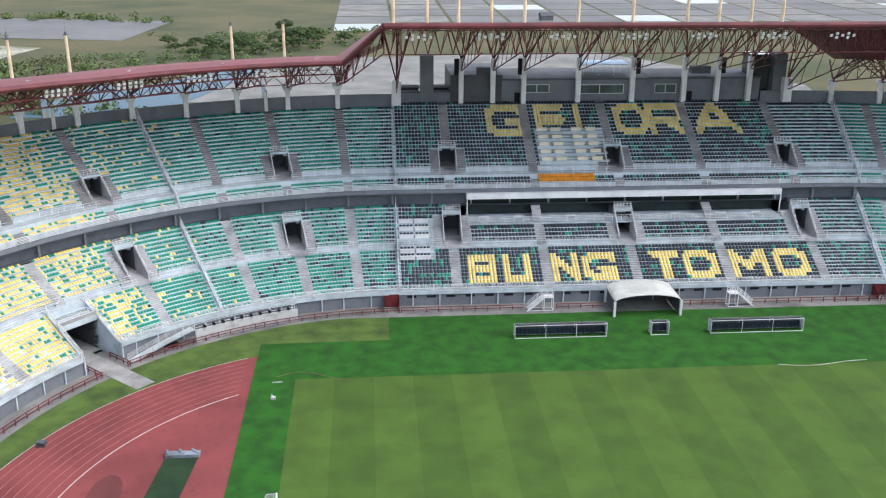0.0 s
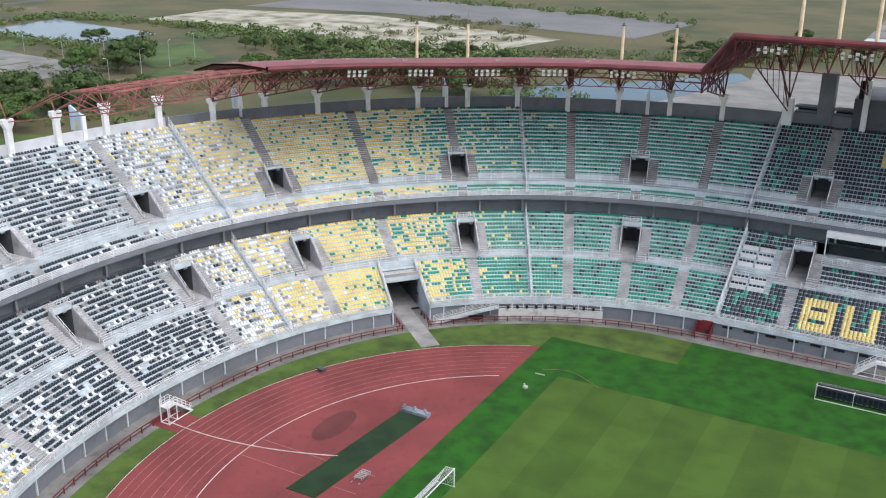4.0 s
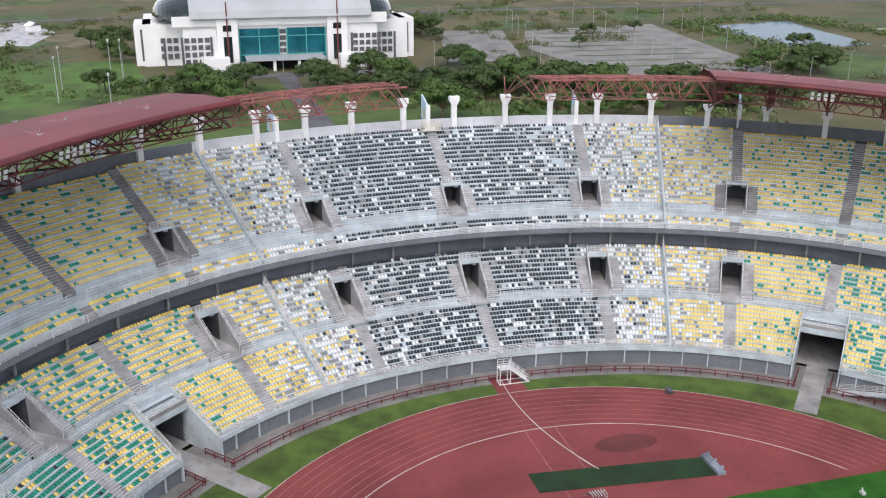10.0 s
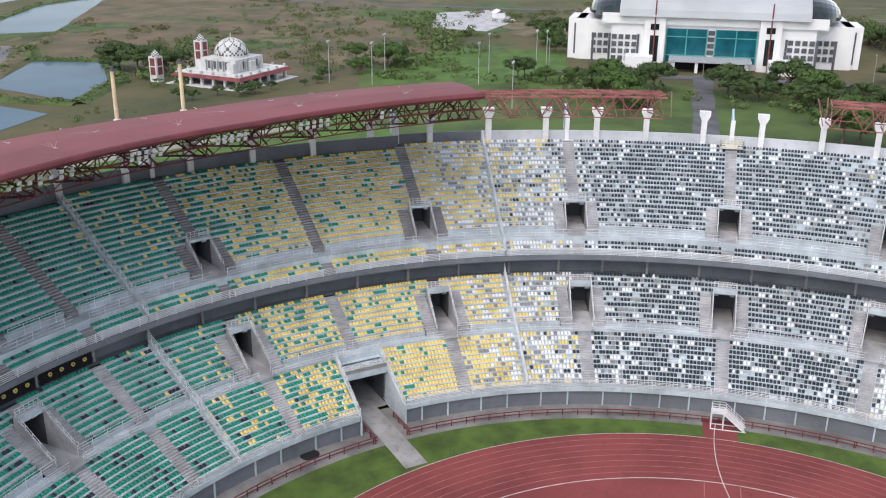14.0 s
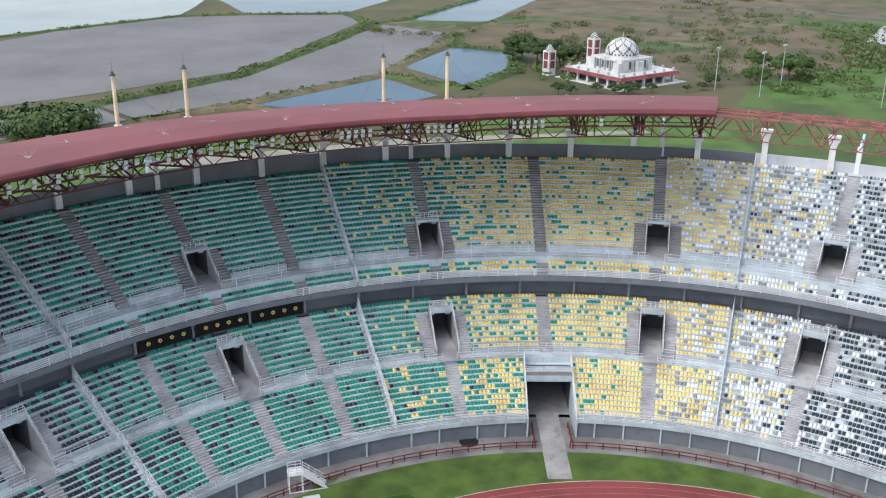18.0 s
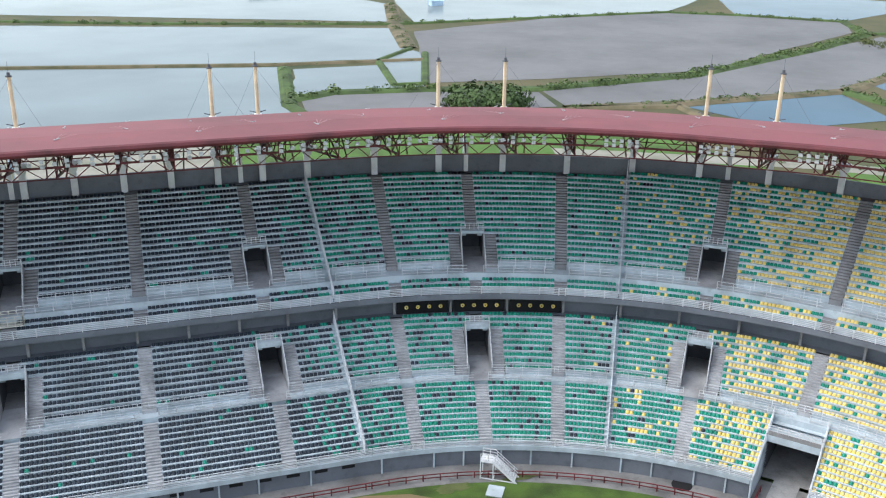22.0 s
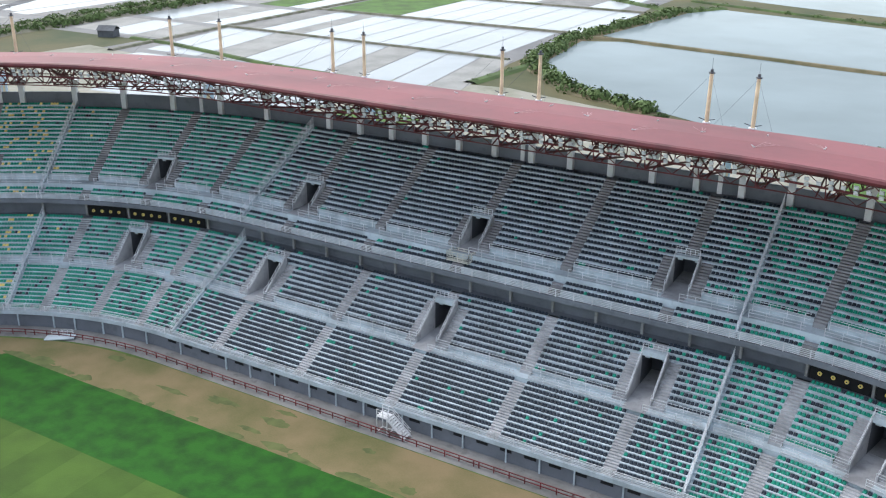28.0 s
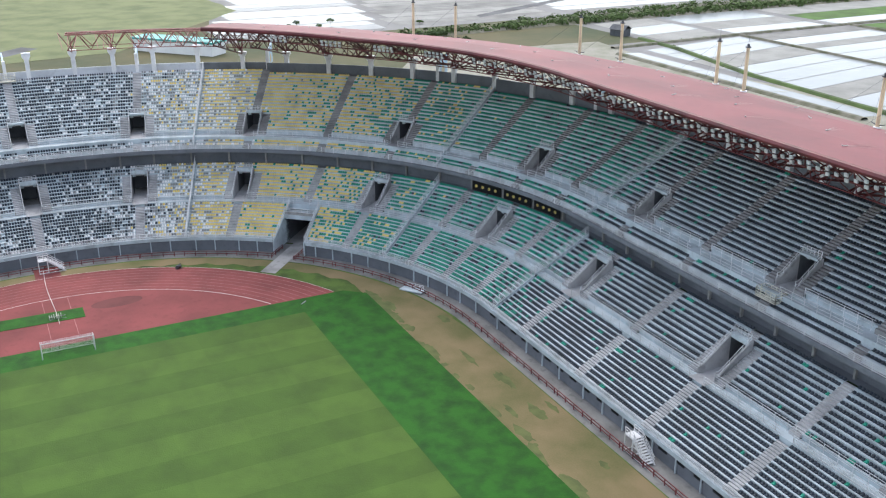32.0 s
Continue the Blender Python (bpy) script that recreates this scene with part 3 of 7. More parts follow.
sheet("pond", [(330, 425), (375, 392), (480, 440), (420, 520), (365, 500)], "water_blue", "blue pond beyond the mud flat", "pond")
sheet("pond", [(500, 420), (620, 430), (700, 600), (500, 560)], "water_blue", "blue pond far off", "pond")
sheet("mud_flat", [(114, 286), (125, 332), (142, 405), (240, 442), (300, 440), (331, 420), (368, 386), (348, 355), (222, 284), (155, 283)], "mud", "drained grey pond bed", "mud flat")
sheet("mud_flat", [(147, 265), (153, 273), (211, 272), (352, 340), (352, 291), (249, 241), (180, 238), (145, 239)], "mud", "drained grey pond bed", "mud flat")
sheet("mud_flat", [(66, 270), (78, 277), (110, 274), (145, 262), (142, 240), (64, 246)], "mud", "bare grey bank beside the pond", "mud flat")
sheet("pond", [(468, 135), (533, 149), (560, 120), (510, 98), (461, 105)], "concrete_mid", "pale shallow pond", "pond")
sheet("meadow", [(332, 129), (387, 116), (403, 102), (409, 59), (337, 48), (319, 77), (303, 106)], "meadow", "bright green meadow by the mosque", "meadow", -0.92)
sheet("meadow", [(34, 114), (118, 106), (170, 150), (150, 214), (62, 232), (34, 222)], "meadow", "bright green rough grass behind the east stand", "meadow", -0.93)
sheet("meadow", [(118, 106), (142, 62), (215, 62), (262, 112), (232, 168), (170, 150)], "meadow", "green rough grass outside the corner of the stand", "meadow", -0.935)
sheet("dirt_path", [(118, 186), (176, 158), (236, 116), (238, 120), (180, 165), (120, 194)], "sand_pale", "pale dirt path through the grass", "path", -0.91)
sheet("brine_pool", [(-190, 176), (-120, 184), (-112, 206), (-170, 212), (-196, 200)], "brine", "shallow white brine pool behind the stand", "pool", -0.91)
sheet("grass_patch", [(-110, 186), (-82, 184), (-80, 200), (-104, 204)], "meadow", "rough grass patch on the sand", "grass patch", -0.91)
sheet("pan_bed", [(-246, 226), (-240, 600), (-104, 600), (-97, 300), (-90, 230), (-120, 218), (-226, 216)], "mud", "grey bed and dykes of the salt pans", "salt pan bed", -0.97)
sheet("pan_bed", [(-322, 90), (-330, 430), (-530, 430), (-530, 120)], "mud", "grey bed of the distant salt pans", "salt pan bed", -0.97)
sheet("pan_bed", [(-302, 250), (-302, 480), (-244, 480), (-244, 252)], "mud", "grey bed of the settling ponds", "salt pan bed", -0.97)
# salt pans: strips across three rows between straight dykes
rngp = np.random.default_rng(3)


def pan_row(label, y0, y1, edges, lean, kinds):
    row = thing("salt_pans", label, "salt pans", kind="structure")
    for k, (xa, xb) in enumerate(zip(edges, edges[1:])):
        b = Build()
        b.quad((xa + 0.35, y1, -0.9), (xa + 0.35 + lean, y0, -0.9), (xb - 0.35 + lean, y0, -0.9), (xb - 0.35, y1, -0.9))
        part("salt_pan", b, M[{"w": "brine", "s": "pan_white", "g": "pan_grey", "b": "paving", "m": "meadow"}[kinds[k]]], row)


pan_row("row of long bright salt pans with grey strips", 237, 294, [-238, -226, -211, -193, -180, -166, -153, -138, -125, -111, -98], 9, "wwgwwwgwwg")
pan_row("row of long bright salt pans beside the ponds", 298, 358, [-239, -226, -212, -203, -190, -176, -163, -150, -136, -122, -109], 2, "bwgwwwwwww")
pan_row("far row of salt pans behind a green plot", 366, 436, [-238, -195, -180, -166, -152, -138, -124, -110, -98], 0, "mwwwwwww")
pan_row("distant row of pale salt pans", 442, 560, [-238, -214, -190, -160, -130, -112], 0, "wgwbw")
pan_row("narrow white brine channels along the dyke", 224, 231, [-226, -186, -146, -108], -2, "www")
pan_row("grey settling ponds with white water", 258, 292, [-300, -282, -262, -244], 4, "gwg")
pan_row("grey settling ponds with white water", 298, 352, [-300, -276, -258, -244], 0, "wgw")
pan_row("grey settling ponds with white water", 360, 470, [-300, -278, -258, -244], 0, "gmw")
for k in range(7):
    x = -330 - 27 * k
    pan_row("distant row of bright salt pans", 92 + 9 * k, 168 + 6 * k, [x - 26, x - 13, x], -4, "ww" if k % 3 else "ws")
    pan_row("distant row of brown drying salt pans", 176 + 6 * k, 262 + 4 * k, [x - 26, x - 13, x], -4, "bg" if k % 2 else "gb")
    pan_row("distant row of bright salt pans", 272 + 4 * k, 420, [x - 26, x - 13, x], 0, "ww" if k % 2 else "wb")
pans = thing("salt_pans", "salt pans and yards far behind the main stand", "salt pans", kind="structure")
for row in range(6):
    for col in range(12):
        x0, y0 = 60 - col * 33, -425 - row * 34 - (col % 3) * 2
        b = Build()
        b.quad((x0, y0, -0.9), (x0 - 31, y0, -0.9), (x0 - 31, y0 - 31, -0.9), (x0, y0 - 31, -0.9))
        part("salt_pan", b, M["brine" if rngp.random() < 0.14 else "mud" if rngp.random() < 0.6 else "paving"], pans)
for pts in ([(-340, 222), (-385, 312), (-388, 600), (-396, 600), (-394, 312), (-348, 224)], [(552, -700), (560, -80), (566, 300), (574, 300), (568, -80), (561, -700)],
            [(240, -4), (360, -3.5), (360, 3.5), (240, 4)], [(350, -60), (358, -60), (358, 60), (350, 60)], [(-200, -120), (-345, 20), (-352, 14), (-207, -126)]):
    sheet("road", pts, "asphalt", "worn grey asphalt road", "road", -0.88)
sheet("car_park", [(461, -138), (472, -216), (312, -192), (318, -106), (347, -120), (399, -116)], "paving", "old grey paved car park with weeds", "car park", -0.88)
sheet("car_park", [(470, -93), (464, -126), (365, -102), (370, -70)], "paving", "old grey paved car park with weeds", "car park", -0.88)
sheet("car_park", [(470, 150), (520, 200), (560, 150), (520, 100)], "field_green", "green field behind the arena", "field", -0.93)
for k in range(9):
    x0 = 335 + 15 * k
    sheet("planting_strip", [(x0, -188 + 0.0), (x0 + 2.2, -188), (x0 + 2.2 + 6, -128), (x0 + 6, -128)], "field_green", "weedy strip between parking rows", "planting strip", -0.86)
sheet("pond", [(456, -246), (466, -298), (372, -281), (365, -240), (401, -233)], "water_blue", "still pond beyond the car park", "pond")
sheet("sand_flat", [(424, -320), (425, -389), (321, -408), (190, -368), (205, -304), (250, -306), (398, -327)], "sand", "pale bare sand flat", "sand")
sheet("pond", [(425, -410), (321, -425), (160, -390), (150, -470), (420, -520)], "mud", "shallow grey pond beyond the sand", "pond")
sheet("field_green", [(343, -222), (338, -269), (294, -236), (294, -202)], "field_green", "bright green meadow among trees", "meadow", -0.88)
sheet("pond", [(153, -215), (140, -276), (128, -262), (91, -313), (84, -300), (110, -215)], "water_blue", "pond beside the service yard", "pond", -0.86)
sheet("service_yard", [(128, -190), (84, -300), (88, -330), (-60, -345), (-120, -260), (-90, -150), (90, -140)], "paving", "pale concrete service yard behind the stand", "yard", -0.9)
sheet("practice_field", [(-560, 0), (-505, 118), (-420, 122), (-322, 48), (-300, -90), (-520, -110)], "pale_grass", "light green practice field", "field", -0.9)

# ---- trees and bushes ----


def leaf_cloud(b, centre, radii, count, size, rg):
    """Small leaf quads over the shell of an uneven clump."""
    for _ in range(count):
        v = Vector(rg.normal(size=3))
        v.normalize()
        k = 0.72 + 0.38 * rg.random()
        p = Vector(centre) + Vector((v.x * radii[0] * k, v.y * radii[1] * k, v.z * radii[2] * k))
        t = v.orthogonal().normalized()
        t.rotate(Matrix.Rotation(rg.random() * 6.28, 3, v))
        q = v.cross(t)
        tilt = v * (rg.random() - 0.5) * size
        s = size * (0.6 + 0.8 * rg.random())
        b.quad(p - t * s - q * s * 0.6 + tilt, p + t * s - q * s * 0.6 - tilt, p + t * s * 0.7 + q * s * 0.6, p - t * s * 0.7 + q * s * 0.6)


def tree_meshes(seed, h, spread, clumps):
    rg = np.random.default_rng(seed)
    tb = Build()
    tb.pipe((0, 0, 0), (0.2, 0.1, h * 0.42), h * 0.030, 8, 0, h * 0.021)
    cb = Build()
    for i in range(clumps):
        a = i * 2.4 + rg.random()
        rr = spread * math.sqrt((i + 0.6) / clumps)
        z = h * (0.80 - 0.28 * (rr / spread) ** 2) + rg.normal() * h * 0.05
        c = (rr * math.cos(a), rr * math.sin(a), z)
        s = spread * (0.30 + 0.14 * rg.random())
        tb.pipe((0.2, 0.1, h * (0.30 + 0.1 * rg.random())), (c[0] * 0.8, c[1] * 0.8, z - s * 0.3), h * 0.013, 5, 0, h * 0.004)
        leaf_cloud(cb, c, (s, s, s * 0.62), 150, s * 0.125, rg)
        leaf_cloud(cb, c, (s * 0.6, s * 0.6, s * 0.4), 45, s * 0.2, rg)
    return tb.mesh("trunk", M["bark"]), cb


TREES = []
for i, (h, sp, n) in enumerate(((9.5, 5.2, 15), (11.5, 6.6, 18), (8.0, 4.2, 12), (7.0, 5.6, 14))):
    trunk, crown = tree_meshes(40 + i, h, sp, n)
    TREES.append((trunk, [crown.mesh("crown", M[m]) for m in ("leaf", "leaf_bright")]))
rgt = np.random.default_rng(11)


def tree(x, y, k=None, bright=None, scale=1.0):
    k = int(rgt.integers(0, 4)) if k is None else k
    bright = rgt.random() < 0.3 if bright is None else bright
    t = thing("tree", "broad green leafy tree on the grass" if bright else "dark green leafy tree with a wide crown", "tree", (x, y, -1.0), "trees round the stadium")
    s = scale * (0.8 + 0.45 * rgt.random())
    t.scale, t.rotation_euler = (s, s, s), (0, 0, rgt.random() * 6.28)
    part("trunk", TREES[k][0], None, t)
    part("crown", TREES[k][1][int(bright)], None, t)


def grove(x0, y0, x1, y1, width, count, bright=None, scale=1.0):
    for i in range(count):
        f, o = (i + rgt.random()) / count, (rgt.random() - 0.5) * width
        dx, dy = x1 - x0, y1 - y0
        n = math.hypot(dx, dy)
        tree(x0 + dx * f - dy / n * o, y0 + dy * f + dx / n * o, None, bright, scale)


grove(262, -150, 300, -60, 44, 22)
grove(295, -62, 330, -12, 40, 14)
grove(300, 14, 345, 62, 34, 11)
grove(250, -30, 262, -160, 22, 12, True)
grove(330, -70, 375, -72, 12, 4)
grove(470, -60, 475, -95, 20, 5)
grove(300, -175, 318, -210, 24, 7)
grove(150, -235, 250, -225, 40, 12)
grove(226, -245, 300, -285, 40, 24, False, 0.55)
grove(180, -295, 240, -285, 25, 9, None, 0.55)
grove(66, -400, 128, -345, 60, 30, False, 0.6)
grove(318, 196, 305, 222, 14, 6, False)
grove(330, 128, 365, 130, 20, 4, True)
grove(400, 60, 460, 70, 20, 5)
grove(430, -75, 470, -80, 14, 4)
grove(-250, 170, -330, 200, 30, 6, None, 0.35)
grove(-300, 100, -360, 150, 40, 8, None, 0.35)
hedge_later = [(110, 246), (119, 244), (129, 241)]
for x, y in ((430, -160), (395, -140), (440, -190), (372, -238), (368, -241)):
    tree(x, y, 1 if x < 200 else 2, False, 1.25 if x < 130 else 0.8)


def hedge(pts, width, height, per_m, seed, material="bush"):
    rg = np.random.default_rng(seed)
    b = Build()
    for (x0, y0), (x1, y1) in zip(pts, pts[1:]):
        n = math.hypot(x1 - x0, y1 - y0)
        for _ in range(int(n * per_m)):
            f, o = rg.random(), rg.normal() * width * 0.4
            s = height * (0.5 + 0.7 * rg.random())
            p = (x0 + (x1 - x0) * f - (y1 - y0) / n * o, y0 + (y1 - y0) * f + (x1 - x0) / n * o, -1.0 + s * 0.4)
            leaf_cloud(b, p, (s * 1.1, s * 1.1, s * 0.6), 34 if height < 5 else 110, s * (0.19 if height < 5 else 0.09), rg)
    tagged(shape("dyke_bushes", b, M[material], "low green bushes along the pond dykes", "bushes"), kind="stuff")


def dyke(pts, w, material="field_green"):
    b = Build()
    for (x0, y0), (x1, y1) in zip(pts, pts[1:]):
        a, c = Vector((x0, y0, -0.95)), Vector((x1, y1, -0.95))
        s = Vector((-(c - a).y, (c - a).x, 0)).normalized()
        t, up = (c - a).normalized() * 0.5, Vector((0, 0, 0.75))
        a, c = a - t, c + t
        b.strip([a - s * w, c - s * w], [a - s * w * 0.45 + up, c - s * w * 0.45 + up])
        b.strip([a - s * w * 0.45 + up, c - s * w * 0.45 + up], [a + s * w * 0.45 + up, c + s * w * 0.45 + up])
        b.strip([a + s * w * 0.45 + up, c + s * w * 0.45 + up], [a + s * w, c + s * w])
    shape("dyke", b, M[material], "low grassy earth dyke between ponds", "dyke", kind="structure")


DYKES = [
    ([(-97, 357), (-77, 357), (67, 333), (125, 331)], 2.0, 0.8, 0.25), ([(69, 326), (61, 262), (64, 246)], 2.6, 1.1, 0.3),
    ([(-90, 495), (20, 458), (140, 430), (300, 444)], 2.4, 1.6, 0.3), ([(127, 360), (137, 418), (158, 510)], 4.0, 1.5, 0.4),
    ([(63, 270), (77, 278), (110, 275), (148, 267), (212, 276), (300, 318), (350, 348)], 4.0, 2.0, 0.7), ([(350, 345), (370, 388), (331, 423), (300, 442)], 3.0, 1.6, 0.5),
    ([(144, 237), (180, 234), (248, 237), (300, 264), (352, 290), (400, 305)], 3.6, 1.5, 0.5), ([(248, 237), (250, 198), (290, 207), (328, 234), (322, 266), (350, 288)], 4.0, 1.8, 0.6),
    ([(356, 348), (372, 345), (500, 392), (580, 384)], 3.0, 1.6, 0.4), ([(-84, 450), (-97, 345), (-90, 291), (-60, 258), (-28, 243)], 4.5, 3.0, 1.2),
    ([(-88, 290), (-92, 250)], 3.0, 1.2, 0.3), ([(-130, 480), (-84, 450), (-70, 477)], 4.0, 2.2, 0.6), ([(178, 196), (180, 230), (144, 237)], 2.4, 1.0, 0.3),
    ([(130, 346), (112, 285), (101, 285), (107, 333), (127, 358)], 1.6, 0.8, 0.2),
    ([(-252, 252), (-226, 250), (-170, 238), (-100, 232)], 1.8, 0.9, 0.35), ([(-240, 296), (-100, 293)], 1.0, 0.5, 0.1), ([(-240, 362), (-98, 362)], 1.4, 0.7, 0.3),
    ([(-238, 228), (-241, 300), (-241, 600)], 1.8, 0.9, 0.3), ([(-300, 150), (-304, 215), (-306, 330), (-300, 600)], 5.0, 3.2, 1.0), ([(-240, 439), (-98, 439)], 1.4, 0.8, 0.3),
    ([(-226, 222), (-108, 221)], 1.8, 0.7, 0.2), ([(-318, 230), (-330, 420), (-420, 440)], 4.0, 2.4, 0.6),
]
for i, (pts, w, h, per) in enumerate(DYKES):
    dyke(pts, w, "dyke_grey" if i > 14 else "moss" if i % 3 else "reed")
    hedge(pts, w * 0.8, h, per, 100 + i)
hedge(hedge_later, 7, 6.0, 4.0, 199, "leaf")
hedge([(320, 110), (400, 106), (520, 160)], 22, 2.6, 0.7, 200)
hedge([(330, 140), (420, 190), (560, 240)], 60, 1.8, 0.8, 201)
hedge([(360, -225), (470, -235), (480, -310), (380, -312), (200, -300)], 12, 2.6, 0.8, 202)
hedge([(110, -205), (170, -245), (260, -205)], 26, 2.4, 0.9, 204)
hedge([(60, -420), (90, -370), (150, -310), (230, -262)], 34, 2.6, 0.9, 205)
hedge([(120, -400), (60, -420), (-350, -425)], 10, 2.2, 0.5, 206)
hedge([(520, -300), (545, -80), (540, 60)], 14, 2.5, 0.4, 207)
hedge([(150, -470), (420, -530), (600, -560)], 20, 3.0, 0.4, 208)
hedge([(90, 560), (140, 640)], 8, 3.0, 0.5, 209)
hedge([(150, 130), (200, 170), (250, 190)], 20, 1.0, 0.5, 210)

# ---- arena ----
ar = thing("arena", "white sports arena with a grey curved roof and teal glass", "arena", (406, -2.2, -1))
ar.scale = (0.975, 0.975, 0.975)


b = Build()
b.box((0, 0, 10.2), (30, 0, 0), (0, 40, 0), (0, 0, 10.2))
for sy in (-1, 1):
    b.box((4, sy * 47, 8.5), (22, 0, 0), (0, 9.0, 0), (0, 0, 8.5))
part("wall", b, M["arena_white"], ar)
b = Build()
n = 14
pts = [(34 * math.cos(math.pi * i / n), 20.5 + 12.5 * math.sin(math.pi * i / n)) for i in range(n + 1)]
b.strip([(x, -37, z) for x, z in pts], [(x, 37, z) for x, z in pts])
b.poly([(x, -37, z) for x, z in pts]), b.poly([(x, 37, z) for x, z in pts])
part("roof", b, M["arena_roof"], ar)
for sy in (-1, 1):
    b = Build()
    m_ = 10
    for k in range(m_):
        a0, a1 = math.pi * k / m_ / 2, math.pi * (k + 1) / m_ / 2
        b.strip([(30 * math.cos(math.pi * i / n) * math.cos(a0), sy * (37 + 15 * math.sin(a0)), 19.5 + 9.5 * math.sin(math.pi * i / n) * math.cos(a0)) for i in range(n + 1)],
                [(30 * math.cos(math.pi * i / n) * math.cos(a1), sy * (37 + 15 * math.sin(a1)), 19.5 + 9.5 * math.sin(math.pi * i / n) * math.cos(a1)) for i in range(n + 1)])
    part("glass_end", b.weld(), M["glass_dark"], ar, "dark blue curved glass roof end")
    b = Build()
    b.box((-6, sy * 56, 8.0), (10, 0, 0), (0, 3.4, 0), (0, 0, 9.0))
    part("corner_block", b, M["arena_white"], ar)
    b = Build()
    b.box((-16.2, sy * 56, 8.5), (0.15, 0, 0), (0, 0.9, 0), (0, 0, 6.5))
    part("slot_window", b, M["wall_dark"], ar)
for sy in (-1, 1):
    b = Build()
    b.box((-30.3, sy * 9.7, 9.2), (0.2, 0, 0), (0, 8.2, 0), (0, 0, 6.6))
    gl = part("glass_wall", b, M["arena_glass"], ar, "teal glass curtain wall")
    for k in range(3):
        b = Build()
        b.box((-30.6, sy * 9.7 + (k - 1) * 8.0, 9.2), (0.15, 0, 0), (0, 0.22, 0), (0, 0, 6.6))
        part("mullion", b, M["teal"], gl)
    for z in (5.2, 12.6):
        b = Build()
        b.box((-30.6, sy * 9.7, z), (0.15, 0, 0), (0, 8.2, 0), (0, 0, 0.18))
        part("transom", b, M["teal"], gl)
    b = Build()
    b.box((-31.0, sy * 22.5, 10.8), (1.6, 0, 0), (0, 4.2, 0), (0, 0, 10.8))
    tw = part("tower", b, M["arena_white"], ar)
    for z, hh in ((16.4, 1.2), (7.8, 5.2)):
        b = Build()
        b.box((-32.7, sy * 22.5, z), (0.1, 0, 0), (0, 1.7, 0), (0, 0, hh))
        part("window", b, M["glass_dark"], tw)
    b = Build()
    b.pipe((-33.6, sy * 22.5, 0), (-33.6, sy * 22.5, 27), 0.28, 8)
    part("flag_pole", b, M["maroon"], ar)
    for col in range(4):
        for row in range(4):
            b = Build()
            b.box((-30.2, sy * (30.6 + 2.7 * col), 3.0 + 2.9 * row), (0.25, 0, 0), (0, 0.95, 0), (0, 0, 0.95))
            part("window", b, M["wall_dark"], ar)
    for y in (29.0, 40.6, 47.5):
        b = Build()
        b.box((-30.4, sy * y, 6.0), (0.35, 0, 0), (0, 0.45, 0), (0, 0, 7.0))
        part("pilaster", b, M["wall_dark"], ar)
    for col in range(3):
        for row in range(3):
            b = Build()
            b.box((-18.2 - 0.2, sy * (43.0 + 2.6 * col), 4.0 + 3.2 * row), (0.25, 0, 0), (0, 0.9, 0), (0, 0, 1.0))
            part("window", b, M["wall_dark"], ar)
for row in range(5):
    b = Build()
    b.box((-30.3, 0, 4.0 + 2.6 * row), (0.2, 0, 0), (0, 1.3, 0), (0, 0, 0.9))
    part("window", b, M["wall_dark"], ar)
b = Build()
b.box((-30.5, 0, 19.2), (0.8, 0, 0), (0, 44, 0), (0, 0, 2.0))
part("cornice", b, M["arena_white"], ar)
b = Build()
b.box((-36.5, 0, 4.6), (6.5, 0, 0), (0, 16, 0), (0, 0, 0.35))
part("porch_roof", b, M["arena_roof"], ar)
for y in (-14, -5, 5, 14):
    b = Build()
    b.box((-41.5, y, 2.2), (0.6, 0, 0), (0, 0.6, 0), (0, 0, 2.2))
    part("porch_pillar", b, M["arena_white"], ar)
b = Build()
b.box((-34, 0, 1.6), (0.2, 0, 0), (0, 14, 0), (0, 0, 1.7))
part("door_bank", b, M["black"], ar)
for sy in (-1, 1):
    b = Build()
    b.box((-35, sy * 28, 2.6), (5, 0, 0), (0, 5.5, 0), (0, 0, 2.6))
    part("side_porch", b, M["arena_white"], ar)

# ---- mosque ----
mo = thing("mosque", "white mosque with a patterned dome, twin minarets and red brown eaves", "mosque", (303, 168, -1))
mo.rotation_euler, mo.scale = (0, 0, radians(-13)), (0.92, 0.92, 0.80)


def turned(q, x, y):
    c, s_ = math.cos(q * math.pi / 2), math.sin(q * math.pi / 2)
    return x * c - y * s_, x * s_ + y * c


def standing(q, x, y, z, dx, dy, dz):
    b = Build()
    c, s_ = math.cos(q * math.pi / 2), math.sin(q * math.pi / 2)
    b.box((*turned(q, x, y), z), (dx * c, dx * s_, 0), (-dy * s_, dy * c, 0), (0, 0, dz))
    return b


# hall walls in dark grey stand for the shade below the eaves
part("hall", standing(0, 0, 0, 2.0, 11.5, 11.5, 2.0), M["wall_dark"], mo, "ground floor hall, coloured dark for the shade under the eaves")
part("floor_slab", standing(0, 0, 0, 0.15, 18.5, 18.5, 0.2), M["mosque_white"], mo)
b = Build()
for q in range(4):
    b.poly([(*turned(q, x, y), z) for x, y, z in ((17, -17, 3.7), (17, 17, 3.7), (15.6, 15.6, 5.2), (15.6, -15.6, 5.2))])
    b.poly([(*turned(q, x, y), z) for x, y, z in ((17, -17, 3.7), (17, 17, 3.7), (11, 11, 3.6), (11, -11, 3.6))])
part("roof_edge", b, M["maroon"], mo, "red brown tiled eaves")
part("flat_roof", standing(0, 0, 0, 5.2, 15.7, 15.7, 0.2), M["mosque_white"], mo)
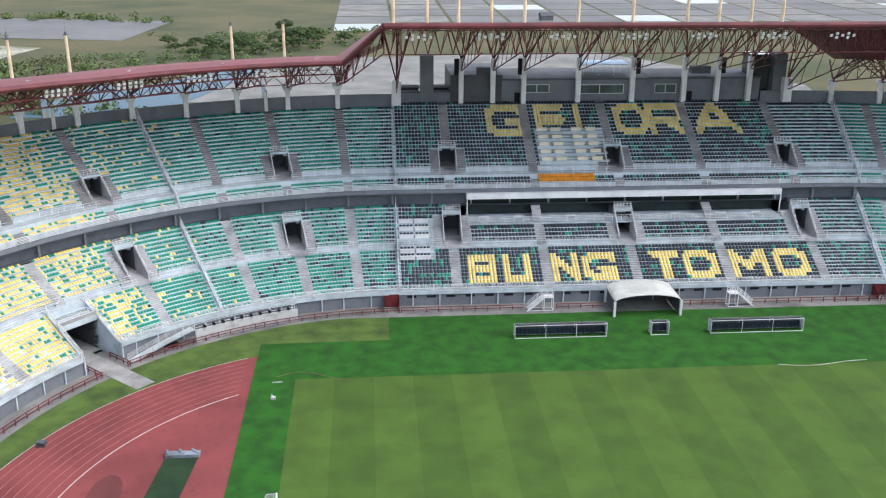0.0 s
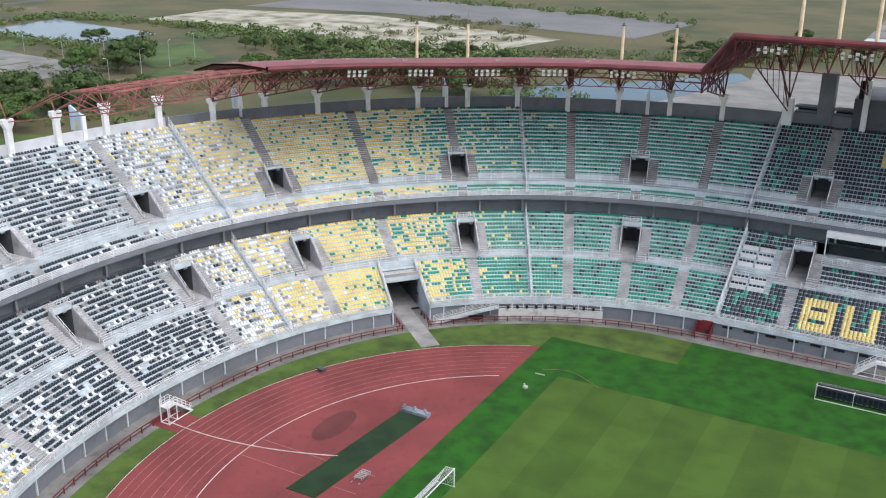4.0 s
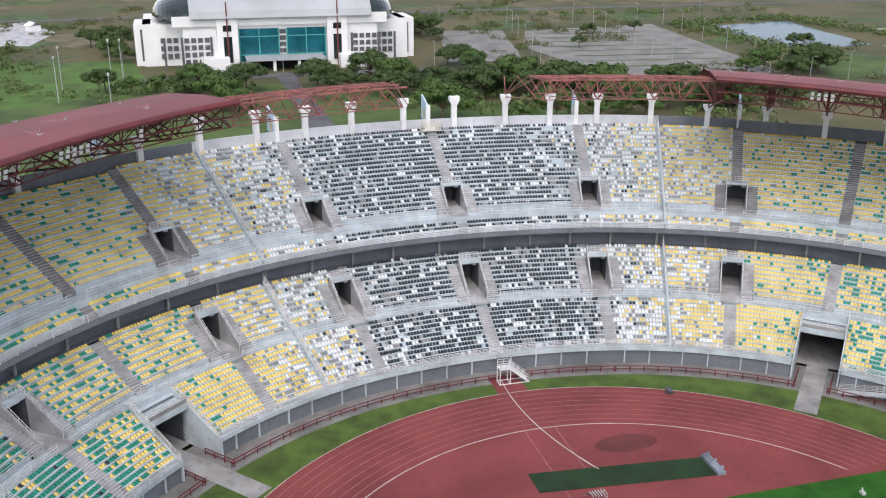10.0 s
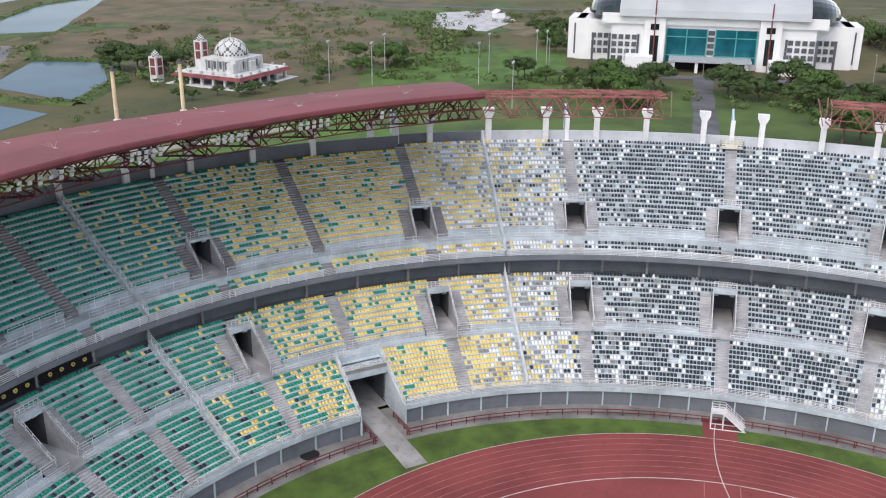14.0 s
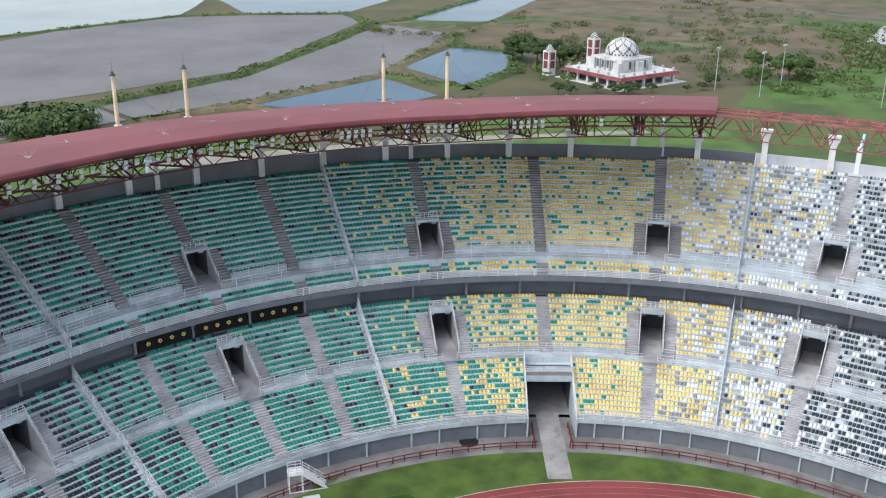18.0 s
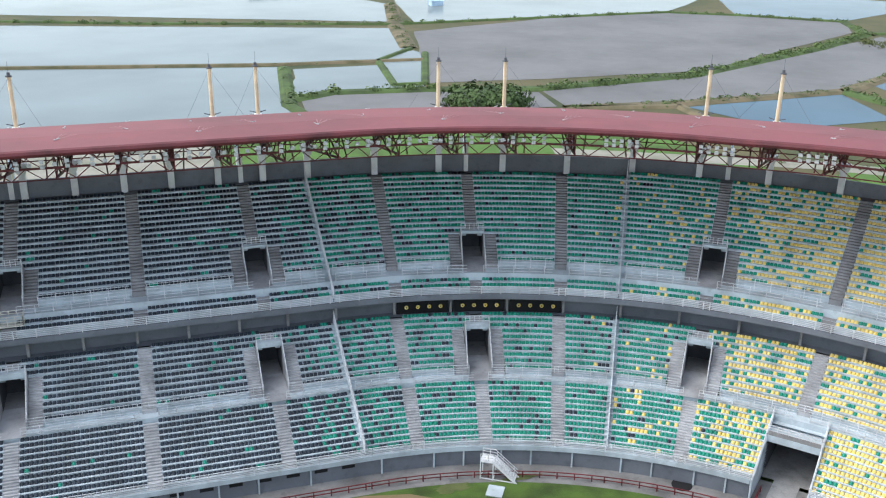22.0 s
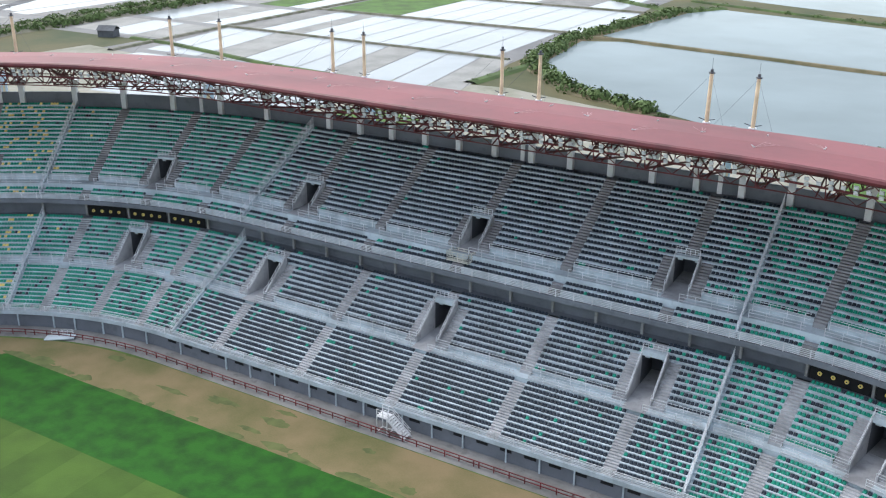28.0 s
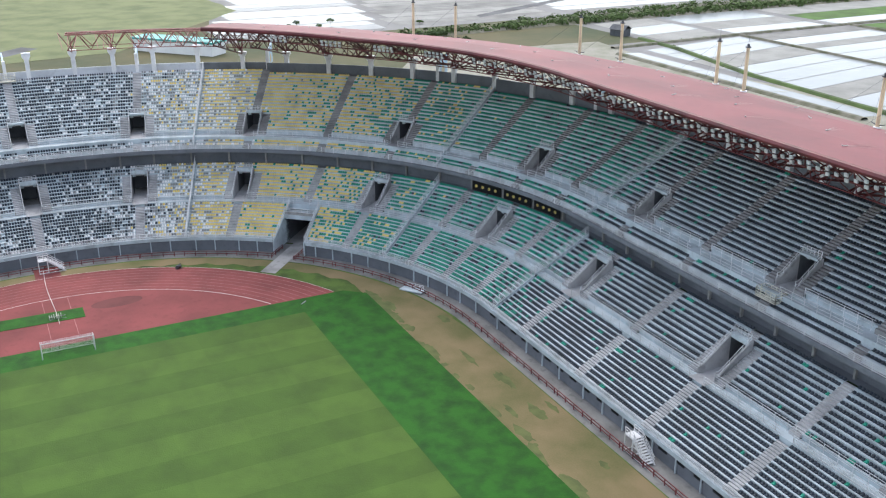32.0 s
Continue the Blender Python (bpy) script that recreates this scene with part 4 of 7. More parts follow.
for q in range(4):
    for k in range(6):
        part("pillar", standing(q, 15.3, -14 + 5.6 * k, 1.9, 0.45, 0.45, 1.9), M["mosque_white"], mo)
        part("parapet_post", standing(q, 15.3, -14 + 5.6 * k, 5.9, 0.4, 0.4, 0.6), M["pole"], mo)
b = standing(0, 0, 0, 8.2, 8.6, 8.6, 2.8)
dr = part("prayer_hall", b, M["mosque_white"], mo)
b = Build()
b.pipe((0, 0, 11.0), (0, 0, 11.9), 6.9, 24)
part("drum", b, M["mosque_white"], mo)
for q in range(4):
    for k in range(4):
        part("window", standing(q, 8.65, -4.2 + 2.8 * k, 8.2, 0.12, 0.72, 1.7), M["wall_dark"], dr)
    for k in range(5):
        part("fin", standing(q, 9.0, -5.6 + 2.8 * k, 8.0, 0.5, 0.22, 2.3), M["pole"], dr)
    part("portal", standing(q, 9.4, 0 if q % 2 else 7.4, 7.6, 1.2, 1.6, 2.2), M["mosque_white"], dr)
b = Build()
rows_, seg = 14, 56
dome = [[(6.7 * math.cos(math.pi / 2 * i / rows_) * math.cos(2 * math.pi * j / seg), 6.7 * math.cos(math.pi / 2 * i / rows_) * math.sin(2 * math.pi * j / seg), 11.9 + 7.4 * math.sin(math.pi / 2 * i / rows_)) for j in range(seg + 1)] for i in range(rows_ + 1)]
for i in range(rows_):
    for j in range(seg):
        b.quad(dome[i][j], dome[i][j + 1], dome[i + 1][j + 1], dome[i + 1][j], 1 if ((i + j) % 7 == 0 or (i - j) % 7 == 0) and i < 12 or i == 0 and j % 2 else 0)
b.pipe((0, 0, 19.2), (0, 0, 21.4), 0.18, 6)
part("dome", b, [M["mosque_white"], M["wall_dark"]], mo, "white dome with a dark lattice pattern")
for x, y, h in ((-5, 11, 18.0), (-17, 24, 11.5)):
    b = Build()
    b.box((x, y, h / 2), (1.9, 0, 0), (0, 1.9, 0), (0, 0, h / 2))
    tw = part("minaret", b, M["mosque_white"], mo)
    b = Build()
    for q in range(6):
        r0, r1 = 1.7 * math.cos(q * 0.26), 1.7 * math.cos((q + 1) * 0.26)
        for k in range(10):
            a0, a1 = 0.6283 * k, 0.6283 * (k + 1)
            b.quad((x + r0 * math.cos(a0), y + r0 * math.sin(a0), h + 0.5 * q), (x + r0 * math.cos(a1), y + r0 * math.sin(a1), h + 0.5 * q),
                   (x + r1 * math.cos(a1), y + r1 * math.sin(a1), h + 0.5 * q + 0.5), (x + r1 * math.cos(a0), y + r1 * math.sin(a0), h + 0.5 * q + 0.5), (q + k) % 2)
    part("minaret_cap", b, [M["mosque_white"], M["wall_dark"]], tw, "small patterned dome cap")
    for dx, dy in ((1.95, 0), (-1.95, 0), (0, 1.95), (0, -1.95)):
        for z in (h - 2.4, h - 6.4):
            b = Build()
            b.box((x + dx, y + dy, z), (0.12 if dx else 1.1, 0, 0), (0, 0.12 if dy else 1.1, 0), (0, 0, 1.7))
            part("louvre", b, M["maroon"], tw)

# ---- lamp poles, bus shed, small houses ----
pb = Build()
pb.pipe((0, 0, 0), (0, 0, 10.5), 0.11, 6, 0, 0.07)
pb.beam((0, 0, 10.4), (1.6, 0, 10.9), 0.08)
pb.box((1.8, 0, 10.9), (0.4, 0, 0), (0, 0.16, 0), (0, 0, 0.07))
pole_me = pb.mesh("street_lamp", M["pole"])
pb = Build()
pb.pipe((0, 0, 0), (0, 0, 15.0), 0.16, 6, 0, 0.1)
pb.box((0, 0, 15.0), (1.3, 0, 0), (0, 0.3, 0), (0, 0, 0.3))
tall_me = pb.mesh("field_lamp", M["pole"])
for x, y in ((318, 79), (342, 80), (357, 64), (357, 60), (307, 132), (308, 116), (330, 118), (280, 60)):
    ob = tagged(part("field_lamp", tall_me, None), "tall grey lamp pole on the grass", "lamp pole", "tall lamp poles")
    ob.location = (x, y, -1)
for x0, y0, x1, y1, n in ((330, -100, 460, -130, 6), (325, -150, 470, -180, 6), (315, -195, 470, -222, 6), (355, -60, 365, 60, 5), (480, -250, 490, -60, 6), (270, -140, 300, -230, 5)):
    for i in range(n):
        ob = tagged(part("street_lamp", pole_me, None), "grey street lamp pole beside the car park", "street lamp", "street lamps")
        ob.location = (x0 + (x1 - x0) * i / (n - 1), y0 + (y1 - y0) * i / (n - 1), -1)
        ob.rotation_euler = (0, 0, i * 1.7)
sh = thing("teal_hall", "long low white hall with teal stripes", "hall", (-312, 70, -1))
sh.rotation_euler = (0, 0, radians(41))
b = Build()
b.box((0, 0, 2.4), (19, 0, 0), (0, 4.5, 0), (0, 0, 2.4))
part("wall", b, M["arena_white"], sh)
b = Build()
b.box((0, 0, 5.1), (19.6, 0, 0), (0, 5.0, 0), (0, 0, 0.35))
part("roof", b, M["teal"], sh)
for k in range(12):
    b = Build()
    b.box((-17 + 3.1 * k, 4.55, 2.6), (1.1, 0, 0), (0, 0.1, 0), (0, 0, 1.2))
    part("window", b, M["teal"], sh)
for x, y, a, m in ((-264, 250, 20, "wall_dark"), (182, 500, 5, "pale_blue"), (520, 110, 30, "arena_white"), (-60, -470, 10, "wall_dark")):
    hs = thing("small_hut", "small hut with a low roof out on the land", "hut", (x, y, -1), "small huts")
    hs.rotation_euler = (0, 0, radians(a))
    b = Build()
    b.box((0, 0, 1.5), (3.5, 0, 0), (0, 2.6, 0), (0, 0, 1.5))
    part("wall", b, M["arena_white" if m == "orange" else m], hs)
    b = Build()
    b.quad((-4, -3.1, 2.8), (4, -3.1, 2.8), (4, 0, 4.6), (-4, 0, 4.6)), b.quad((-4, 3.1, 2.8), (4, 3.1, 2.8), (4, 0, 4.6), (-4, 0, 4.6))
    part("roof", b, M[m], hs)

# undergrowth below the trees
hedge([(255, -160), (300, -60)], 50, 3.2, 1.0, 220)
hedge([(290, -70), (335, -10)], 40, 3.0, 0.9, 221)
hedge([(295, 14), (345, 62)], 40, 2.8, 0.9, 222)
hedge([(226, -240), (300, -305), (360, -305)], 34, 3.0, 1.1, 223)
hedge([(180, -300), (250, -280)], 30, 3.6, 1.0, 224)
hedge([(300, 175), (305, 210)], 18, 3.5, 1.0, 225)

# patches of reed and wet grass over the marsh
rgm = np.random.default_rng(77)
for k in range(110):
    if k < 70:
        x, y = 330 + 420 * rgm.random(), 40 + 330 * rgm.random()
    else:
        x, y = 240 + 400 * rgm.random(), -90 - 260 * rgm.random()
    if abs(y) < 75 and 340 < x < 470 or abs(y - 168) < 30 and abs(x - 303) < 35:
        continue
    ra, rb_, th = 8 + 26 * rgm.random(), 5 + 12 * rgm.random(), rgm.random() * 3.14
    pts = []
    for i in range(14):
        q, w = 6.283 * i / 14, 0.7 + 0.5 * rgm.random()
        px, py = ra * w * math.cos(q), rb_ * w * math.sin(q)
        pts.append((x + px * math.cos(th) - py * math.sin(th), y + px * math.sin(th) + py * math.cos(th)))
    m = "reed" if rgm.random() < 0.5 else "moss"
    sheet("marsh_patch", pts, m, "patch of brown reed on the marsh" if m == "reed" else "patch of green wet grass on the marsh", "grass patch", -0.988)


def shrubs(x0, x1, y0, y1, count, seed):
    rg = np.random.default_rng(seed)
    b = Build()
    for _ in range(count):
        x, y = x0 + (x1 - x0) * rg.random(), y0 + (y1 - y0) * rg.random()
        if noise.noise(Vector((x * 0.012, y * 0.012, seed))) < -0.05 or abs(y) < 60 and 340 < x < 470 or abs(y - 168) < 28 and abs(x - 303) < 34:
            continue
        for _ in range(int(rg.integers(3, 9))):
            h = 0.7 + 1.9 * rg.random()
            leaf_cloud(b, (x + rg.normal() * 3.2, y + rg.normal() * 3.2, -1.0 + h * 0.35), (h * 1.3, h * 1.3, h * 0.7), 40, h * 0.17, rg)
    tagged(shape("marsh_shrubs", b, M["scrub"], "scattered low green shrubs on the marsh land", "shrubs"), kind="stuff")


shrubs(330, 620, 60, 330, 170, 301)
shrubs(250, 620, -330, -60, 150, 302)
shrubs(140, 300, -420, -200, 80, 303)

grove(262, 170, 284, 146, 9, 6, False, 0.5)
grove(284, 146, 318, 132, 8, 4, False, 0.4)
grove(60, 222, -20, 226, 10, 5, None, 0.5)


# ---- inside of the bowl: apron, grass, track, pitch ----


def flat(name, pts, z, material, label, category):
    b = Build()
    b.poly([(x, y, z) for x, y in pts])
    return shape(name, b, material, label, category, kind="structure")


ap = Build()
ap.poly([tuple(ring(FULL * i / 320, 61.0, 0.0)[0]) for i in range(320)])
shape("apron_floor", ap, M["apron"], "worn grey concrete apron round the field", "apron", kind="structure")
gr = Build()


def field_edge(i, n=320):
    p = ring(FULL * i / n, 52.7, 0.03)[0]
    return Vector((p.x, max(p.y, -55.7), p.z))


gr.poly([tuple(field_edge(i)) for i in range(320)])
shape("grass_verge", gr, M["grass_rough"], "rough patchy grass between the track and the stands", "grass", kind="structure")
flat("dry_grass_strip", [(-66, 46.6), (42, 47.0), (45, 48.5), (47, 50.5), (45.5, 53.0), (42, 55.2), (37, 56.3), (-37, 56.3), (-50, 54.8), (-62, 50.0)], 0.05,
     M["grass_dry"], "dry brown grass along the east touchline", "grass")


b = Build()
outer, inner = [], []
for i in range(61):
    u = 3 * QUARTER - 30 + (QUARTER - 14) * i / 60
    p, nn = ring(u, 52.3, 0.045)
    w = min(i, 60 - i, 6) / 6
    outer.append(p)
    inner.append(ring(u, 52.3 - (0.4 + 2.6 * w + 0.5 * math.sin(i * 1.9)), 0.045)[0])
b.strip(outer, inner)
shape("dry_grass_strip", b, M["grass_dry"], "dry brown grass round the south bend", "grass", kind="structure")
rgd = np.random.default_rng(21)
for k in range(60):
    x, y = -58 + 116 * rgd.random(), (47.4 + 1.4 * rgd.random() ** 2) if k < 42 else 48.5 + 7 * rgd.random()
    ra, rb_ = 0.6 + 2.4 * rgd.random(), 0.3 + 0.7 * rgd.random()
    flat("weed_patch", [(x + ra * (0.6 + 0.6 * rgd.random()) * math.cos(6.283 * i / 18), y + rb_ * (0.6 + 0.6 * rgd.random()) * math.sin(6.283 * i / 18)) for i in range(18)],
         0.056 + 0.0004 * k, M["weed"], "thin green weeds in the dry grass strip", "weeds")


def disc_part(sx):
    """The red end of the track: all of the half circle beyond the turf."""
    a = math.acos((59.3 - 42.2) / 46.26)
    return [(sx * (42.2 + 46.26 * math.cos(t)), 46.26 * math.sin(t)) for t in (a * (i / 40 - 1) for i in range(81))]


for sx in (1, -1):
    t = Build()
    t.poly([(x, y, 0.06) for x, y in disc_part(sx)][::sx])
    tr = shape("running_track", t, M["track"], "faded red running track bend with white lane lines", "running track", kind="structure")
    for lane in range(9):
        r = 36.5 + 1.22 * lane
        if 60.4 - 42.2 > r:
            continue
        a = math.acos((60.6 - 42.2) / r)
        w = 0.06 if lane == 0 else 0.04
        ln = Build()
        at = [a * (i / 40 - 1) for i in range(81)]
        ln.strip([(sx * (42.2 + (r - w) * math.cos(q)), (r - w) * math.sin(q), 0.07) for q in at],
                 [(sx * (42.2 + (r + w) * math.cos(q)), (r + w) * math.sin(q), 0.07) for q in at])
        part("lane_line", ln, M["line" if lane in (0, 8) else "line_faint"], tr)
    for x0, y0, x1, y1, w in ((62.0, -2.0, 78.6, -2.0, 0.045), (62.0, 2.0, 78.6, 2.0, 0.045)):
        ln = Build()
        ln.quad((sx * x0, y0 - w, 0.075), (sx * x1, y1 - w, 0.075), (sx * x1, y1 + w, 0.075), (sx * x0, y0 + w, 0.075))
        part("cross_line", ln, M["line_faint"], tr)
    st = Build()
    st.poly([(sx * (72.7 + 1.9 * math.cos(2 * math.pi * i / 24)), sx * (-9.1 + 4.1 * math.sin(2 * math.pi * i / 24)), 0.068) for i in range(24)])
    part("stain", st, M["track_stain"], tr, "dark oval stain on the red track")
    k = Build()
    k.quad((sx * 88.2, -2.1, 0.062), (sx * 93.4, -2.1, 0.062), (sx * 93.4, 2.1, 0.062), (sx * 88.2, 2.1, 0.062))
    part("track_spur", k, M["track"], tr)
    mt = Build()
    (xa, ya), (xb, yb) = ((65.4, -16.3), (67.45, 4.95)) if sx > 0 else ((-71.6, -17.0), (-71.1, 3.75))
    mt.box(((xa + xb) / 2, (ya + yb) / 2, 0.10), (1.95, 0, 0), ((xb - xa) / 2, (yb - ya) / 2, 0), (0, 0, 0.025))
    shape("matting_strip", mt, M["mat_green" if sx > 0 else "turf"], "dark green matting strip laid on the red track", "matting")

tu = Build()
tu.poly([(x, y, 0.08) for x, y in ((-58, -55.6), (39.9, -55.6), (39.9, -47.2), (59.2, -47.0), (59.5, 46.0), (57, 47.6), (-57.5, 47.2), (-60.3, 44.0), (-60.3, -50))])
shape("turf_surround", tu, M["turf"], "deep green fresh turf round the football pitch", "turf", kind="structure")
pitch = thing("football_pitch", "football pitch with mown light and dark stripes", "pitch", kind="structure")
# the sheen of the mown bands is put into four fixed greens
BANDS, CROSS = 20, 8
for i in range(BANDS):
    x0, x1 = -55.0 + 108.3 * i / BANDS, -55.0 + 108.3 * (i + 1) / BANDS
    for j in range(CROSS):
        y0, y1 = -35.4 + 70.9 * j / CROSS, -35.4 + 70.9 * (j + 1) / CROSS
        b = Build()
        b.quad((x0, y0, 0.10), (x1, y0, 0.10), (x1, y1, 0.10), (x0, y1, 0.10))
        part("mown_patch", b, M[("turf_deep", "turf_soft", "turf_mid", "turf_light")[2 * (i % 2) + j % 2]], pitch)

# ---- terraces and seats ----


def seat_template(w, pan, deep, top):
    """Pan and back of one moulded seat: x along the row, y outward, z up."""
    v = [(-w, -deep, pan), (w, -deep, pan), (w, 0.14, pan - 0.03), (-w, 0.14, pan - 0.03),
         (-w, -deep + 0.02, 0.0), (w, -deep + 0.02, 0.0), (w, 0.14, 0.0), (-w, 0.14, 0.0),
         (-w, 0.08, pan - 0.03), (w, 0.08, pan - 0.03), (w, 0.15, top - 0.08), (-w, 0.15, top - 0.08), (w * 0.68, 0.17, top), (-w * 0.68, 0.17, top),
         (-w, 0.15, 0.0), (w, 0.15, 0.0), (w, 0.20, top - 0.08), (-w, 0.20, top - 0.08), (w * 0.68, 0.22, top), (-w * 0.68, 0.22, top)]
    f = [(0, 1, 2, 3), (4, 5, 1, 0), (5, 6, 2, 1), (7, 4, 0, 3), (8, 9, 10, 11), (11, 10, 12, 13), (15, 14, 17, 16), (16, 17, 19, 18),
         (9, 15, 16, 10), (14, 8, 11, 17), (13, 12, 18, 19), (10, 16, 18, 12), (17, 11, 13, 19)]
    return np.array(v), np.array(f)


SIDE_SEAT, LOW_SEAT, TALL_SEAT = seat_template(0.205, 0.13, 0.17, 0.29), seat_template(0.178, 0.14, 0.20, 0.335), seat_template(0.24, 0.20, 0.21, 0.43)
COLOURS = ["seat_dark", "seat_green", "seat_yellow", "seat_white", "seat_grey"]
rng = np.random.default_rng(7)

# strokes of the letters in a unit box
GLYPHS = {
    "B": [((0, 0), (0, 1)), ((0, 1), (.8, 1)), ((0, .52), (.8, .52)), ((0, 0), (.8, 0)), ((.95, .85), (.95, .65)), ((.95, .4), (.95, .12))],
    "U": [((0, .2), (0, 1)), ((1, .2), (1, 1)), ((.2, 0), (.8, 0)), ((0, .2), (.2, 0)), ((1, .2), (.8, 0))],
    "N": [((0, 0), (0, 1)), ((1, 0), (1, 1)), ((0, 1), (1, 0))],
    "G": [((.32, 1), (.85, 1)), ((0, .3), (0, .7)), ((0, .7), (.32, 1)), ((0, .3), (.32, 0)), ((.32, 0), (1, 0)), ((1, 0), (1, .42)), ((.6, .42), (1, .42)), ((.85, 1), (1, .82))],
    "T": [((0, 1), (1, 1)), ((.5, 0), (.5, 1))],
    "O": [((.32, 1), (.68, 1)), ((.32, 0), (.68, 0)), ((0, .3), (0, .7)), ((1, .3), (1, .7)), ((0, .7), (.32, 1)), ((.68, 1), (1, .7)), ((0, .3), (.32, 0)), ((.68, 0), (1, .3))],
    "M": [((0, 0), (0, 1)), ((1, 0), (1, 1)), ((0, 1), (.5, .35)), ((.5, .35), (1, 1))],
    "E": [((0, 0), (0, 1)), ((0, 1), (1, 1)), ((0, .5), (.9, .5)), ((0, 0), (1, 0))],
    "L": [((0, 0), (0, 1)), ((0, 0), (1, 0))],
    "R": [((0, 0), (0, 1)), ((0, 1), (.85, 1)), ((0, .48), (.85, .48)), ((1, .88), (1, .6)), ((.45, .48), (1, 0))],
    "A": [((0, 0), (.5, 1)), ((.5, 1), (1, 0)), ((.22, .36), (.78, .36))],
}
# letter, tier, x of its first and last seat, lowest and highest row
WORDS = [("B", "ll", 25.9, 21.9, 1, 8), ("U", "ll", 20.0, 16.1, 1, 8), ("N", "ll", 11.9, 8.0, 1, 8), ("G", "ll", 6.5, 1.6, 1, 8),
         ("T", "ll", -5.1, -9.8, 1, 8), ("O", "ll", -10.8, -16.0, 1, 8), ("M", "ll", -18.9, -24.7, 1, 8), ("O", "ll", -26.6, -31.9, 1, 8),
         ("G", "uu", 20.3, 13.8, 8, 16), ("E", "uu", 10.9, 5.6, 8, 16), ("L", "uu", 3.2, -1.2, 8, 16), ("O", "uu", -4.3, -10.1, 8, 16),
         ("R", "uu", -11.1, -17.1, 8, 16), ("A", "uu", -19.6, -27.8, 8, 16)]


def in_letter(tier, x, row):
    for ch, t, x0, x1, r0, r1 in WORDS:
        if t != tier or not (min(x0, x1) - 0.4 < x < max(x0, x1) + 0.4 and r0 - 0.4 < row < r1 + 0.4):
            continue
        gx, gy = (x0 - x), float(row - r0)
        sx_, sy_ = abs(x0 - x1), float(r1 - r0)
        for (ax, ay), (bx, by) in GLYPHS[ch]:
            ax, ay, bx, by = ax * sx_, ay * sy_, bx * sx_, by * sy_
            dx, dy = bx - ax, by - ay
            q = max(0, min(1, ((gx - ax) * dx + (gy - ay) * dy) / (dx * dx + dy * dy)))
            ex, ey = gx - ax - q * dx, gy - ay - q * dy
            if (ex / 0.74) ** 2 + (ey / 0.9) ** 2 < 1.25:
                return True
    return False


# colour shares by station: dark, green, yellow, white, grey, empty
SHARES = [(0, (.985, .015, 0, 0, 0, 0)), (22, (.96, .04, 0, 0, 0, 0)), (34, (.78, .22, 0, 0, 0, 0)), (41, (.34, .66, 0, 0, 0, 0)),
          (50, (.20, .80, 0, 0, 0, 0)), (58, (.12, .88, 0, 0, 0, 0)), (70, (.14, .86, 0, 0, 0, 0)), (78, (.02, .86, .12, 0, 0, 0)),
          (86, (.01, .81, .18, 0, 0, 0)), (89, (0, .36, .64, 0, 0, 0)), (100, (0, .20, .80, 0, 0, 0)), (104, (0, .12, .88, 0, 0, 0)),
          (111.5, (0, .07, .90, .02, .01, 0)), (114, (0, 0, .66, .18, .16, 0)), (121, (0, 0, .52, .28, .20, 0)), (123.5, (.03, 0, .24, .40, .27, .06)),
          (131, (.06, 0, .10, .42, .32, .10)), (133.5, (.46, 0, 0, .20, .26, .08)), (140, (.69, 0, 0, .10, .14, .07)), (149, (.82, 0, 0, .07, .07, .04))]


def share_at(s):
    for (s0, a), (s1, b) in zip(SHARES, SHARES[1:]):
        if s <= s1:
            t = (s - s0) / (s1 - s0)
            return [p + (q - p) * t for p, q in zip(a, b)]
    return SHARES[-1][1]


def skip_seats(tier, u, row, x):
    """Places of the west side where other things stand."""
    s, sx, sy = fold(u)
    if sy < 0 and s < 40:
        if tier == "lu" and row > 3 and -33.2 < x < 27.6:
            return True
        if tier == "uu" and row < 10 and -1.0 < x < 11.8:
            return True
        if tier == "ul" and 2.0 < x < 12.6:
            return True
        if tier == "lu" and 31.6 < x < 38.2 and row < 6:
            return True
        if tier == "ll" and 31.6 < x < 38.2 and row > 7:
            return True
    return False


def seats_for(tier, u0, k0, u1, k1, step_rows):
    pos, tan, nor, col = [], [], [], []
    n, r0, d, z0, rise = TIERS[tier]
    um = (u0 + u1) / 2
    for row in range(step_rows):
        r, z = r0 + row * d, z0 + row * rise
        rc = r + d * 0.60
        g0, g1 = half_gap(k0, tier, r), half_gap(k1, tier, r)
        a, b = u0 + g0 / stretch(u0 + 1, rc), u1 - g1 / stretch(u1 - 1, rc)
        length = (b - a) * stretch(um, rc)
        ss, _, yy = fold(um)
        count = int(length / (0.57 if yy < 0 and ss < 40 else 0.465))
        if count < 1:
            continue
        run, last = 0, None
        for i in range(count):
            u = a + (b - a) * (i + 0.5) / count
            p, nn = ring(u, rc, z)
            s, sx, sy = fold(u)
            if skip_seats(tier, u, row, p.x):
                continue
            west = sy < 0 and (s < 40 or sx < 0 and s < 45.6)
            if west:
                if in_letter(tier, p.x, row):
                    c = 2
                else:
                    c = 1 if rng.random() < (0.10 if abs(p.x) < 30 else 0.22) else 0
                last = None
            else:
                # neighbours often share a colour
                if last is None or run <= 0:
                    sh = list(share_at(min(s + rng.normal() * 1.2, QUARTER)))
                    if tier in ("ul", "uu") and s > 39 and (sy < 0 or s > 60):
                        sh[0] *= 0.3 if s < 125 else 1.0
                    last = int(np.searchsorted(np.cumsum(sh), rng.random() * sum(sh)))
                    run = int(rng.choice([1, 1, 1, 1, 1, 2]))
                c = last
                run -= 1
                if c > 4:
                    continue
            pos.append(p), nor.append(nn), col.append(c)
    return pos, nor, col


